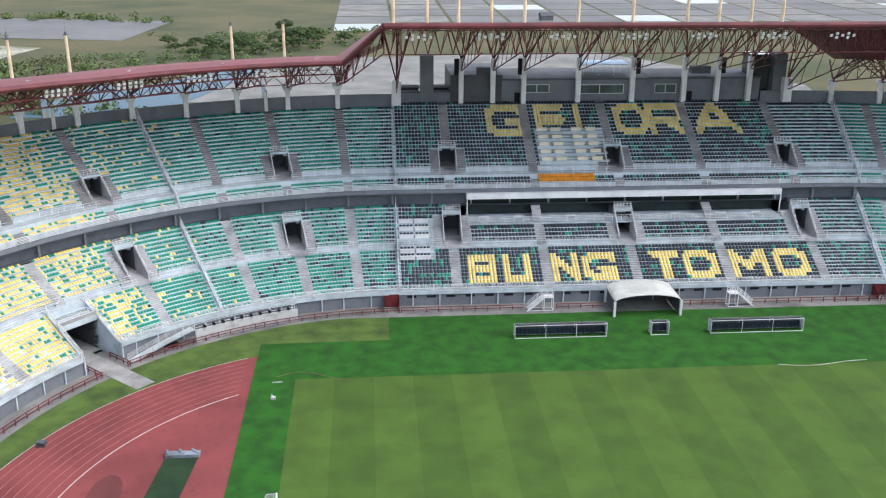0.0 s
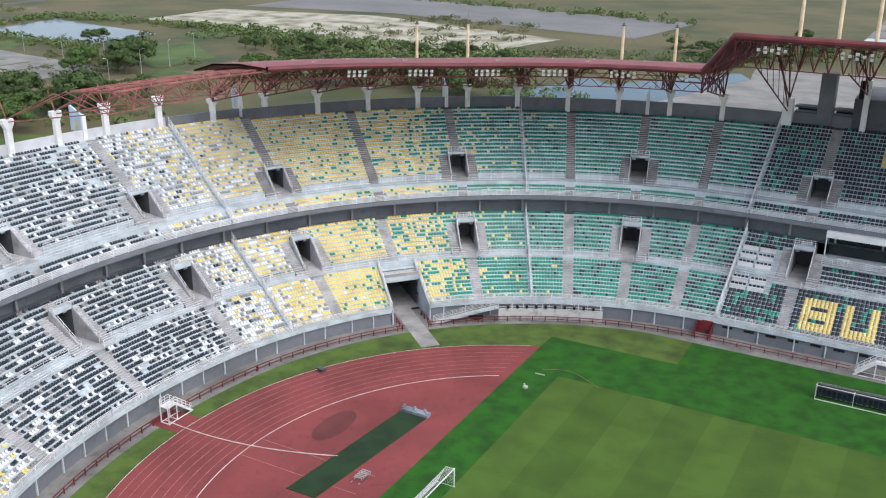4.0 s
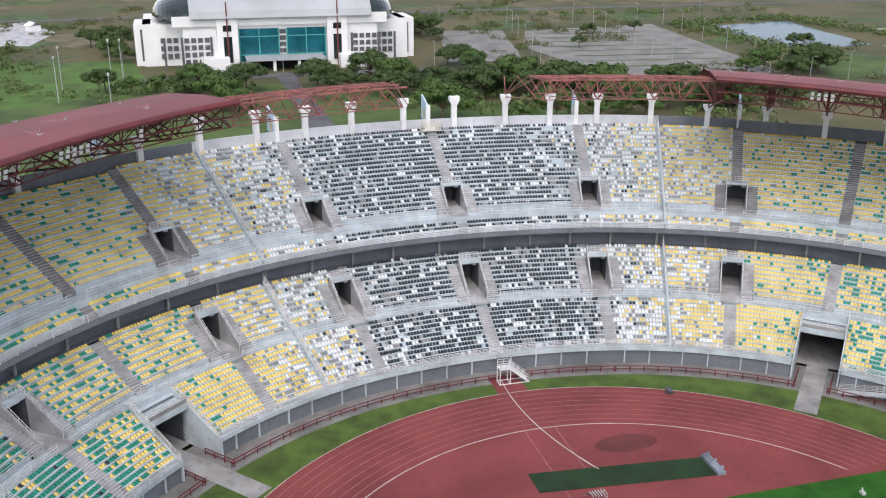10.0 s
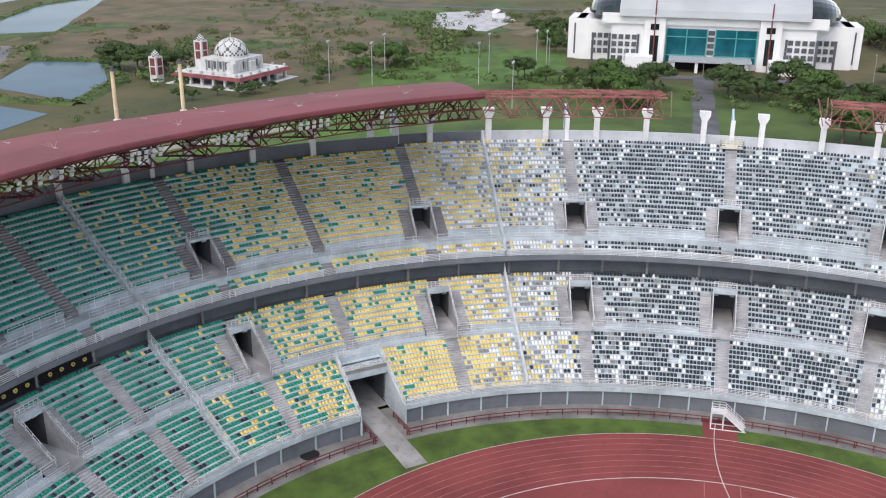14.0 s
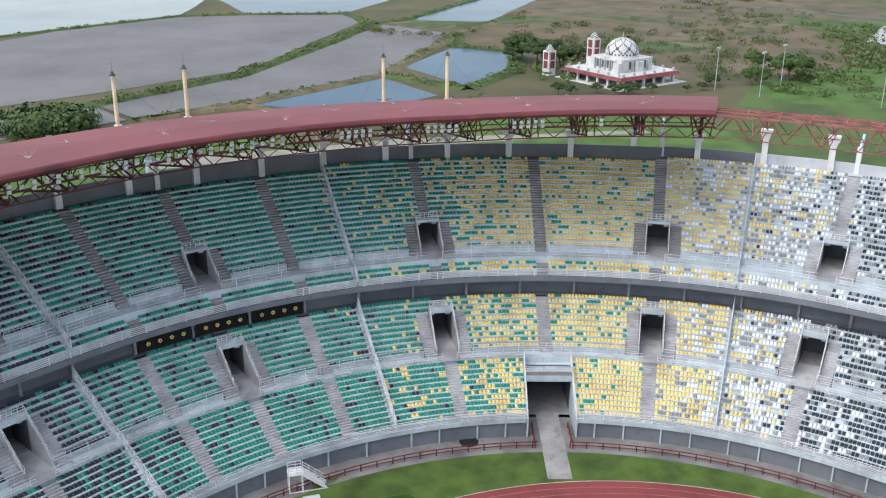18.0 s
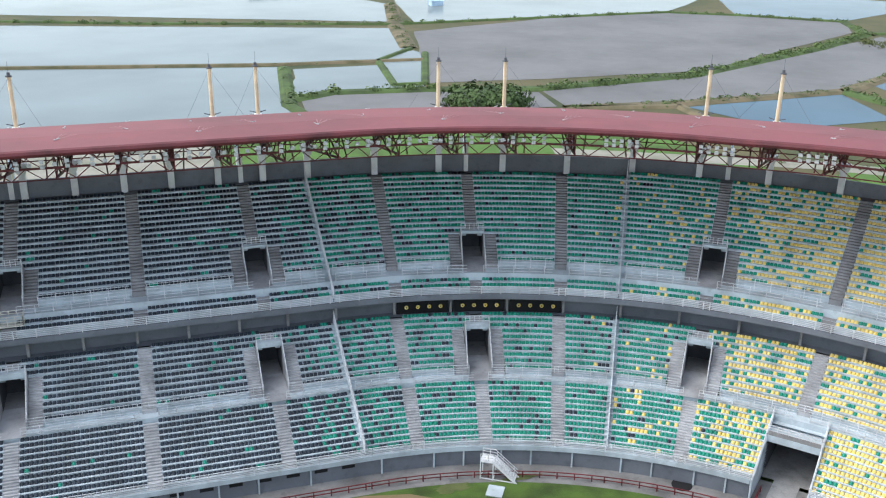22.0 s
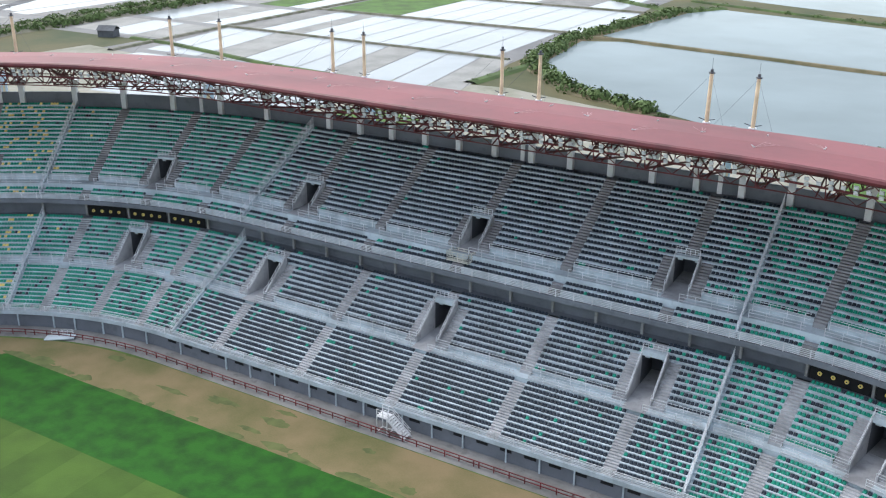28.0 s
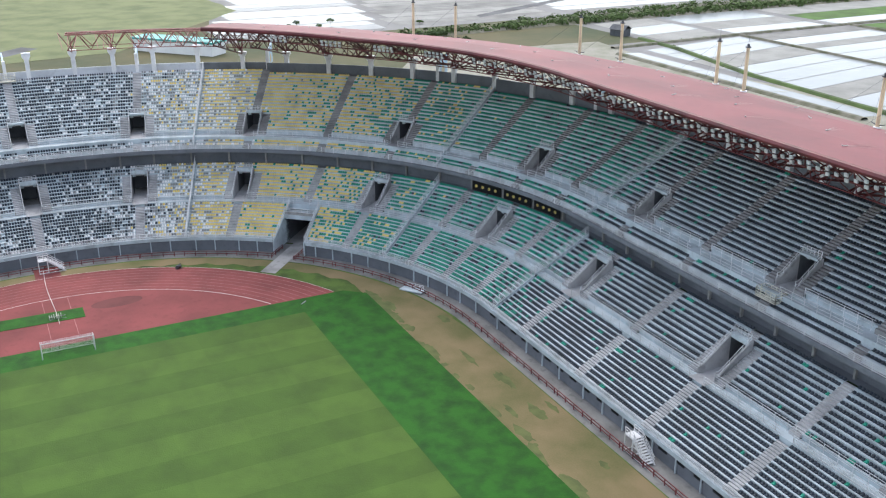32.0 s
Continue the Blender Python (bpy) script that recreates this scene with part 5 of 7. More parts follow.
def seat_mesh(name, pos, nor, col, template):
    SEAT_V, SEAT_F = template
    P = np.array([tuple(p) for p in pos])
    Nn = np.array([tuple(p) for p in nor])
    T = np.stack([-Nn[:, 1], Nn[:, 0], 0 * Nn[:, 0]], 1)
    k, nf = len(SEAT_V), len(SEAT_F)
    jit = rng.normal(size=(len(P), 2)) * 0.012
    V = P[:, None] + T[:, None] * (SEAT_V[None, :, 0:1] + jit[:, None, 0:1]) + Nn[:, None] * (SEAT_V[None, :, 1:2] + jit[:, None, 1:2])
    V[..., 2] += SEAT_V[None, :, 2]
    F = SEAT_F[None] + (np.arange(len(P)) * k)[:, None, None]
    me = bpy.data.meshes.new(name)
    me.vertices.add(len(P) * k)
    me.vertices.foreach_set("co", V.ravel())
    me.loops.add(F.size)
    me.loops.foreach_set("vertex_index", F.ravel().astype(np.int32))
    me.polygons.add(len(P) * nf)
    me.polygons.foreach_set("loop_start", (np.arange(len(P) * nf) * 4).astype(np.int32))
    for c in COLOURS:
        me.materials.append(M[c])
    me.polygons.foreach_set("material_index", np.repeat(np.array(col), nf).astype(np.int32))
    me.update(calc_edges=True)
    return me


def colour_words(s, west):
    if west:
        return "black plastic seats with yellow letters"
    names = ("black", "green", "yellow", "white", "grey")
    sh = sorted(zip(share_at(s), names), reverse=True)[:2]
    return f"{sh[0][1]} and {sh[1][1]} plastic seats" if sh[1][0] > 0.02 else f"{sh[0][1]} plastic seats"


TIER_WORDS = {"ll": "front of the lower tier", "lu": "back of the lower tier", "ul": "front of the upper tier", "uu": "upper tier"}


def terrace(tier, u0, k0, u1, k1):
    n, r0, d, z0, rise = TIERS[tier]
    um = (u0 + u1) / 2
    n = rows_of(tier, um)
    s, sx, sy = fold(um)
    block = thing("seating_block", f"{colour_words(s, sy < 0 and s < 40)}, {TIER_WORDS[tier]}", "seating block", group="seating blocks of the bowl")
    low = {"ll": 2.2, "lu": WALK_LOW, "ul": 14.6, "uu": WALK_HIGH}[tier]
    mid = ring(um, 70)[0]
    far = sx < 0 and sy < 0 and s > 52
    b = Build()
    for row in range(n):
        if tier == "lu" and row > 3 and mid.y < 0 and abs(mid.x) < 30:
            continue
        r, z = r0 + row * d, z0 + row * rise
        zb = low if row == 0 else z - rise
        g0, g1 = half_gap(k0, tier, r) - (0.33 if k0 == "d" else 0.06), half_gap(k1, tier, r) - (0.33 if k1 == "d" else 0.06)
        a, c = u0 + g0 / stretch(u0 + 1, r), u1 - g1 / stretch(u1 - 1, r)
        if c - a < 0.3:
            continue
        if not far:
            b = Build()
        band(b, a, c, [(r, zb), (r, z - 0.06), (r - 0.03, z - 0.06), (r - 0.03, z), (r + d, z)], step=2.2)
        if not far:
            part("terrace_step", b, M["concrete"], block)
    if far and b.f:
        tagged(part("terrace", b, M["concrete"], block), kind="stuff")
    pos, nor, col = seats_for(tier, u0, k0, u1, k1, n)
    if pos:
        if tier == "ll" and abs(u0 - 0.0) < 0.1 and u1 < 20:
            one = {}
            for p, nn, c in zip(pos, nor, col):
                if c not in one:
                    one[c] = seat_mesh("seat", [Vector()], [Vector((0, 1, 0))], [c], SIDE_SEAT)
                part("seat", one[c], None, block).location = p
        else:
            tagged(part("seating", seat_mesh("seating", pos, nor, col, TALL_SEAT if sy < 0 and s < 40 else SIDE_SEAT if s < 117 else LOW_SEAT), None, block), kind="stuff")


ORDER = MARKS + [(MARKS[0][0] + FULL, MARKS[0][1])]
for (u0, k0), (u1, k1) in zip(ORDER, ORDER[1:]):
    for tier in TIERS:
        terrace(tier, u0, k0, u1, k1)

# ---- aisles, dividers, vomitories, gates ----


def steps(b, u, tier, half, r_from=None, r_to=None, off=0.0):
    """Stairs of two steps a row, half metres to each side of station u + off."""
    n, r0, d, z0, rise = TIERS[tier]
    n = rows_of(tier, u)
    flight, prof = [], []
    for i in range(2 * n):
        r, z = r0 + i * d / 2 - d / 2, z0 + (i - 1) * rise / 2
        if r_from is not None and r < r_from or r_to is not None and r > r_to:
            continue
        if not prof:
            prof.append((r, {"ll": 2.3, "lu": WALK_LOW, "ul": 14.6, "uu": WALK_HIGH}[tier] if i == 0 else z - rise / 2))
        prof += [(r, z), (r + d / 2, z)]
        flight.append((r, z))
    if not flight:
        return
    k = stretch(u + (0.5 if off >= 0 else -0.5), (flight[0][0] + flight[-1][0]) / 2)
    a, c = u + (off - half) / k, u + (off + half) / k
    band(b, a, c, prof, step=3)
    for e in (a, c):
        for r, z in flight:
            b.quad(*[ring(e, rr, zz)[0] for rr, zz in ((r, z), (r + d / 2, z), (r + d / 2, z - rise / 2), (r, z - rise / 2))])


def side_pts(u, off, profile):
    return [ring(u + off / stretch(u + (0.3 if off > 0 else -0.3), r), r, z)[0] for r, z in profile]


def vomitory(u, tier, floor, r_front, r_head):
    """A slot in the tier with side walls, a dark doorway, a head slab and rails."""
    zh = HEAD_TOP[tier]
    zd = zh - (0.45 if tier == "lu" else 0.12)
    r_door = r_head - 0.55
    v = thing("vomitory", "concrete stand entrance slot with white rails and a dark doorway", "stand entrance", tuple(ring(u, r_door, floor)[0]), group="stand entrances")
    inv = Matrix.Translation(-v.location)
    for sgn in (-1, 1):
        w = Build()
        o, i = sgn * 1.64, sgn * 1.46
        top = [(r_front, floor + 0.95), (r_front + 0.6, floor + 0.95), (r_head, zh), (r_head + 0.25, zh)]
        a = side_pts(u, i, top)
        c = side_pts(u, o, top)
        f = side_pts(u, i, [(r, floor - 0.3) for r, _ in top])
        h = side_pts(u, o, [(r, floor - 0.3) for r, _ in top])
        w.strip(a, c), w.strip(a, f), w.strip(c, h)
        w.quad(a[0], c[0], h[0], f[0])
        part("side_wall", w, M["concrete_mid"], v).matrix_parent_inverse = inv
    fl = Build()
    fl.quad(*side_pts(u, -1.46, [(r_front - 1.5, floor + 0.02), (r_door + 0.5, floor + 0.02)]), *side_pts(u, 1.46, [(r_door + 0.5, floor + 0.02), (r_front - 1.5, floor + 0.02)]))
    part("floor_slab", fl, M["concrete_mid"], v).matrix_parent_inverse = inv
    hd = Build()
    lo = side_pts(u, -1.47, [(r_door, zd - 0.25), (r_door, zh - 0.03), (r_head, zh - 0.03), (r_head + 0.3, zh - 0.03), (r_head + 0.3, zh - 0.6)])
    hi = side_pts(u, 1.47, [(r_door, zd - 0.25), (r_door, zh - 0.03), (r_head, zh - 0.03), (r_head + 0.3, zh - 0.03), (r_head + 0.3, zh - 0.6)])
    hd.strip(lo, hi)
    part("head_slab", hd, M["concrete"], v).matrix_parent_inverse = inv
    # dark wall colour carries the deep shade inside the passage
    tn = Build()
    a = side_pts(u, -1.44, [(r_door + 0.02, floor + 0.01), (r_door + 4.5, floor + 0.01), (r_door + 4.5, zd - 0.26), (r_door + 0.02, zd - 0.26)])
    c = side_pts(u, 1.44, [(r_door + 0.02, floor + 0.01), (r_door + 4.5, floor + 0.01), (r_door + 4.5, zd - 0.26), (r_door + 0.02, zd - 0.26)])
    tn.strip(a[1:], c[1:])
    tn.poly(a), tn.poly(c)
    part("passage", tn, M["wall_dark"], v, "passage under the stand, walls coloured dark for its shade").matrix_parent_inverse = inv
    tn = Build()
    tn.quad(a[0], a[1], c[1], c[0])
    part("passage_floor", tn, M["concrete_old"], v).matrix_parent_inverse = inv
    for sgn in (-1, 1):
        rl = Build()
        rail_on(rl, side_pts(u, sgn * 1.55, [(r_front + 0.1, floor + 0.95), (r_front + 0.6, floor + 0.95), (r_head, zh)]), 0.7, 2, 1.2)
        part("handrail", rl, M["rail"], v).matrix_parent_inverse = inv
        st = Build()
        steps(st, u, tier, 0.76, None, r_head + 0.3, sgn * 2.44)
        # upper flights are darker before station 125
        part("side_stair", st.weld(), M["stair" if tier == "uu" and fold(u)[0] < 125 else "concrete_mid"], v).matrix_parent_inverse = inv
    rl = Build()
    rail_on(rl, side_pts(u, -1.55, [(r_head, zh)]) + side_pts(u, 1.55, [(r_head, zh)]), 0.9, 3, 0.6)
    part("head_rail", rl, M["rail"], v).matrix_parent_inverse = inv


for u, kind in MARKS:
    s, sx, sy = fold(u)
    west = sy < 0 and s < 35
    if kind in "vag":
        for tier in TIERS:
            if kind == "g" and tier == "ll":
                continue
            b = Build()
            lo = {"lu": HEAD_LOW + 0.3, "uu": HEAD_HIGH + 0.3}.get(tier) if kind == "v" else None
            steps(b, u, tier, 0.8, lo)
            if b.f:
                # upper aisle stairs take the darker tone before station 125
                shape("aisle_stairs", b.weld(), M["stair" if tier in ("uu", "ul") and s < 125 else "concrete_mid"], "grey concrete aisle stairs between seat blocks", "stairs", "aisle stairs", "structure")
    if kind == "d":
        dv = thing("divider_fence", "pale pipe fence on a low wall between seat blocks", "fence", group="divider fences")
        for tier in TIERS:
            n = rows_of(tier, u)
            _, r0, d, z0, rise = TIERS[tier]
            ends = [(r0 - (1.9 if tier in ("lu", "uu") else 0.3), z0 - (0.75 if tier in ("lu", "uu") else 0.1)), (r0, z0), (r0 + n * d, z0 + n * rise)]
            b = Build()
            a, c = side_pts(u, -0.1, ends), side_pts(u, 0.1, ends)
            up = Vector((0, 0, 0.14))
            b.strip([p + up for p in a], [p + up for p in c]), b.strip(a, [p + up for p in a]), b.strip(c, [p + up for p in c])
            b.quad(a[0], c[0], c[0] + up, a[0] + up)
            b.strip([p - up * 6 for p in a], a), b.strip([p - up * 6 for p in c], c)
            part("low_wall", b, M["concrete"], dv)
            rl = Build()
            rail_on(rl, [p + up for p in side_pts(u, 0.0, ends)], 1.3, 4, 1.3, 0.06)
            part("handrail", rl, M["rail"], dv)
    if kind == "v":
        vomitory(u, "lu", WALK_LOW, 65.8, HEAD_LOW)
        vomitory(u, "uu", WALK_HIGH, 77.2, HEAD_HIGH)

# ---- walls, walkways and railings round the ring ----
COLS_EAST = {0: [1.6, 7.8, 14.0, 20.1, 26.3, 32.4, 38.6], 3: [4.5, 10.7, 16.8, 23.0, 29.2, 35.4]}
COLS = [45.8 + 7.0 * i for i in range(12)] + [129.6, 135.6, 141.7, 148.7]
COLUMN_STATIONS = [(s, 2 * QUARTER - s, 2 * QUARTER + s, FULL - s)[q] % FULL for q in range(4) for s in COLS_EAST.get(q, [3.5, 10.5, 17.5, 24.5, 31.5, 38.5]) + COLS]
post_b = Build()
post_b.box((0, 0, 0.5), (0.05, 0, 0), (0, 0.05, 0), (0, 0, 0.5))
POST = post_b.mesh("post", M["rail"])
post_b = Build()
post_b.box((0, 0, 0), (0.09, 0, 0), (0, 0.1, 0), (0, 0, 1.03))
FRONT_PILLAR = post_b.mesh("pillar", M["concrete"])


def railing(name, pts, height, bars, label, group):
    """A railing whose bars and posts are parts of their own."""
    rl = thing(name, label, "railing", group=group)
    for k in range(bars):
        h = Vector((0, 0, height - (height - 0.2) * k / (bars - 1)))
        b = Build()
        b.sweep([p + h for p in pts], 0.075 if k == 0 else 0.06)
        part("rail_bar", b, M["rail"], rl)
    if pts[0].x < -60 and pts[0].y < 0:
        b = Build()
        for p in pts:
            b.box(p + Vector((0, 0, height / 2)), (0.05, 0, 0), (0, 0.05, 0), (0, 0, height / 2))
        tagged(part("post", b, M["rail"], rl), kind="stuff")
        return
    run = 0.6
    for p, q in zip(pts, pts[1:]):
        dd = (q - p).length
        while run <= dd:
            ob = part("post", POST, None, rl)
            ob.location, ob.scale = p.lerp(q, run / dd), (1, 1, height)
            run += 2.5
        run -= dd


for (u0, k0), (u1, k1) in zip(ORDER, ORDER[1:]):
    um = (u0 + u1) / 2
    s, sx, sy = fold(um)
    a, c = u0, u1
    ga, gc = (3.15 / stretch(u0, 55) if k0 == "g" else 0), (3.15 / stretch(u1, 55) if k1 == "g" else 0)
    b = Build()
    band(b, a + ga, c - gc, [(56.5, 0.0), (56.5, 2.15)])
    wf = shape("wall_front", b, M["wall_grey"], "grey painted wall below the front seats", "wall", kind="structure")
    b = Build()
    band(b, a + ga, c - gc, [(56.6, 2.1), (56.2, 2.05), (56.2, 2.65), (56.5, 2.65), (56.5, 2.3), (57.1, 2.3)])
    shape("front_kerb", b, M["concrete"], "pale concrete kerb along the front of the stand", "kerb", kind="structure")
    railing("front_railing", arc(a + ga, c - gc, 56.35, 2.6, 2.0), 1.0, 5, "white pipe railing along the front of the stand", "front railings")
    for k in range(int((c - a) / 4.4)):
        p, nn = ring(a + 2.2 + 4.4 * k, 56.38, 1.03)
        if ga and k == 0 or gc and k == int((c - a) / 4.4) - 1:
            continue
        ob = part("pillar", FRONT_PILLAR, None, wf)
        ob.matrix_world = Matrix.LocRotScale(p, Euler((0, 0, math.atan2(nn.y, nn.x) - math.pi / 2)), None)
    b = Build()
    r1 = 57.1 + 11 * 0.68
    band(b, a, c, [(r1 - 0.9, 6.2), (r1, 6.2), (r1 + 0.02, WALK_LOW), (66.1, WALK_LOW)])
    shape("walkway_lower", b, M["concrete"], "pale concrete walkway across the lower tier", "walkway", kind="structure")
    va, vc = (1.0 if k0 in "vag" else 0.7), (1.0 if k1 in "vag" else 0.7)
    b = Build()
    rail_on(b, arc(a + va, c - vc, r1 + 0.06, WALK_LOW, 2.0), 1.0, 3, 2.0, 0.05)
    shape("walkway_railing", b, M["rail"], "white pipe railing at the front of the walkway", "railing", "walkway railings")
    b = Build()
    rail_on(b, arc(a + (1.45 if k0 == "v" else 0), c - (1.45 if k1 == "v" else 0), 65.95, WALK_LOW, 2.0), 1.3, 3, 2.0, 0.05, 0.6)
    shape("walkway_railing", b, M["rail"], "white pipe railing at the back of the walkway", "railing", "walkway railings")
    # back of the lower tier and overhang
    b = Build()
    rl_ = 66.1 + 10 * 0.8
    band(b, a, c, [(rl_, 7.6 + 9 * 0.44), (rl_ + 1.4, 11.58), (rl_ + 1.4, 14.4)])
    wug = shape("wall_under_gallery", b, M["wall_grey"], "grey wall with pillars below the upper tier", "wall", kind="structure")
    for u in COLUMN_STATIONS:
        if a <= u < c:
            pl = Build()
            p, nn = ring(u, rl_ + 0.9, 12.98)
            pl.box(p, (nn.y * 0.16, -nn.x * 0.16, 0), nn * 0.2, (0, 0, 1.4))
            part("pillar", pl, M["concrete_old"], wug)

    b = Build()
    band(b, a, c, [(75.6, 14.3), (72.5, 14.35), (72.5, 15.05), (72.75, 15.05), (72.75, 14.7), (73.7, 14.7)])
    shape("gallery_edge", b, [M["wall_grey"]], "grey concrete edge beam of the upper tier", "edge beam", kind="structure")
    railing("gallery_railing", arc(a, c, 72.6, 15.0, 2.0), 1.1, 5, "white pipe railing along the upper tier edge", "upper tier railings")
    b = Build()
    band(b, a, c, [(74.4, 15.8), (75.3, 15.8), (75.32, WALK_HIGH), (77.5, WALK_HIGH)])
    shape("walkway_upper", b, M["concrete"], "pale concrete walkway across the upper tier", "walkway", kind="structure")
    b = Build()
    rail_on(b, arc(a + (3.2 if k0 == "v" else va), c - (3.2 if k1 == "v" else vc), 77.3, WALK_HIGH, 2.0), 1.45, 3, 2.0, 0.055, 0.75)
    shape("walkway_railing", b, M["rail"], "white pipe railing along the upper walkway", "railing", "walkway railings")
    b = Build()
    rail_on(b, arc(a + va, c - vc, 75.4, WALK_HIGH, 2.0), 1.1, 3, 2.0, 0.05)
    shape("walkway_railing", b, M["rail"], "white pipe railing at the front of the upper walkway", "railing", "walkway railings")
    # back wall
    n = rows_of("uu", um)
    rb, zb = 78.7 + n * 0.88, 17.75 + (n - 1) * 0.48
    b = Build()
    band(b, a, c, [(rb - 1.22, zb), (rb, zb), (rb, WALL_TOP), (rb + 0.25, WALL_TOP), (rb + 0.25, 12.0), (rb + 1.5, -1.2)])
    # lighter wall tone past station 126
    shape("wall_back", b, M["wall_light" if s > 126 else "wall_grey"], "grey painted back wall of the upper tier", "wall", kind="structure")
    # red rail on the apron
    if not (sy < 0 and s < 35):
        b = Build()
        gg = 2.6
        rail_on(b, arc(a + (gg if k0 == "g" else 0), c - (gg if k1 == "g" else 0), 53.7, 0.0, 2.0), 0.85, 2, 2.0, 0.09, 0.4)
        shape("red_railing", b, M["red_rail"], "low red pipe railing on the concrete apron", "railing", "red railings")

# ---- gates at the four corners ----
for u, kind in MARKS:
    if kind != "g":
        continue
    gt = thing("corner_gate", "wide dark corner gate with concrete side walls and white rails", "gate", group="corner gates")
    rl = Build()
    for sgn in (-1, 1):
        w = Build()
        prof = [(56.2, 2.65), (57.1, 2.8), (64.5, 7.1), (65.6, 7.1)]
        a, c = side_pts(u, sgn * 2.95, prof), side_pts(u, sgn * 3.15, prof)
        f, h = side_pts(u, sgn * 2.95, [(r, 0) for r, _ in prof]), side_pts(u, sgn * 3.15, [(r, 0) for r, _ in prof])
        w.strip(a, c), w.strip(a, f), w.strip(c, h)
        w.quad(a[0], c[0], h[0], f[0])
        part("side_wall", w, M["concrete"], gt)
        rail_on(rl, side_pts(u, sgn * 3.05, [(56.4, 2.65), (57.1, 2.8), (64.5, 7.1)]), 1.05, 4, 1.8)
    top = Build()
    head = [(61.6, 4.9), (61.6, 5.75), (64.4, 5.75), (64.4, 6.97), (66.0, 6.97)]
    top.strip(side_pts(u, -3.1, head), side_pts(u, 3.1, head))
    part("lintel", top, M["concrete"], gt)
    pp = Build()
    wall = [(61.62, 5.7), (61.62, 6.25), (61.8, 6.25), (61.8, 5.7)]
    pp.strip(side_pts(u, -2.9, wall), side_pts(u, 2.9, wall))
    part("parapet", pp, M["concrete_old"], gt, "stained low parapet over the opening")
    rail_on(rl, side_pts(u, -3.1, [(61.7, 5.75)]) + side_pts(u, 3.1, [(61.7, 5.75)]), 1.25, 4, 1.2, 0.07)
    part("handrail", rl, M["rail"], gt)
    # gate passage walls coloured dark, as the shade inside would look
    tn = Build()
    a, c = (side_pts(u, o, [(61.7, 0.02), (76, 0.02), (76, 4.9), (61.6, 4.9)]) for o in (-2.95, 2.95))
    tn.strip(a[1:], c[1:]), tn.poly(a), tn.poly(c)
    part("passage", tn, M["wall_dark"], gt, "passage under the stand, walls coloured dark for its shade")
    tn = Build()
    tn.quad(a[0], a[1], c[1], c[0])
    part("passage_floor", tn, M["concrete_old"], gt)
    rp = Build()
    s, sx, sy = fold(u)
    rp.strip(side_pts(u, -1.45, [(63, 0.06), (46.9, 0.09)]), side_pts(u, 1.45, [(63, 0.06), (46.9, 0.09)]))
    part("ramp", rp, M["concrete_old"], gt, "worn concrete ramp down to the track")
    rr = Build()
    for sgn in (-1, 1):
        rail_on(rr, side_pts(u, sgn * 2.3, [(53.6, 0), (58.5, 0)]), 0.85, 2, 1.6, 0.09, 0.4)
    part("red_rail", rr, M["red_rail"], gt)

# ---- columns, roof and masts ----
ROOF_END, TRUSS_END, GAP_W = 117.3, 141.9, 39.5
RF, ZF, RBK, ZBK = 68.3, 38.0, 97.0, 33.9


def over(u, r, z):
    """A place of the roof, which rises towards its ends."""
    p, nn = ring(u, r, z)
    s, _, _ = fold(u)
    p.z += 1.15 * min(max((s - 86) / 31, 0), 1)
    return p, nn


def over_band(build, u0, u1, profile, step):
    n = max(1, int(math.ceil((u1 - u0) / step)))
    us = [u0 + (u1 - u0) * i / n for i in range(n + 1)]
    lines = [[over(u, r, z)[0] for u in us] for r, z in profile]
    for a, c in zip(lines, lines[1:]):
        build.strip(a, c)


def roof_zone(u):
    s, sx, sy = fold(u)
    if sy < 0 and s < GAP_W:
        return "west"
    return "roof" if s < ROOF_END else "bare" if s < TRUSS_END + 0.1 else ""


ROOF_SPANS = [(-ROOF_END, ROOF_END), (2 * QUARTER - ROOF_END, 2 * QUARTER - GAP_W - 7), (2 * QUARTER + GAP_W + 7, 2 * QUARTER + ROOF_END)]
BARE_SPANS = [(ROOF_END, TRUSS_END), (2 * QUARTER - TRUSS_END, 2 * QUARTER - ROOF_END), (2 * QUARTER + ROOF_END, 2 * QUARTER + TRUSS_END), (-TRUSS_END, -ROOF_END)]
STAND_ROOFS = []
for u0, u1 in ROOF_SPANS:
    rf = thing("stand_roof", "faded red sheet roof over the stand on dark red trusses", "roof", group="stand roofs")
    b = Build()
    over_band(b, u0, u1, [(RF, ZF), (RF + 9, ZF - 0.5), (RF + 20, ZF - 1.9), (RBK, ZBK), (RBK, ZBK - 0.25), (RF + 20, ZF - 2.2), (RF + 9, ZF - 0.8), (RF, ZF - 0.3)], step=2.4)
    part("roof_sheet", b, M["red_roof"], rf)
    STAND_ROOFS.append(rf)
    b = Build()
    ring_pts = [(RF - 0.15 + 0.42 * math.cos(a), ZF - 0.1 + 0.42 * math.sin(a)) for a in (2 * math.pi * i / 8 for i in range(9))]
    over_band(b, u0, u1, ring_pts, step=2.4)
    part("edge_tube", b, M["red_steel"], rf, "dark red tube along the roof edge")


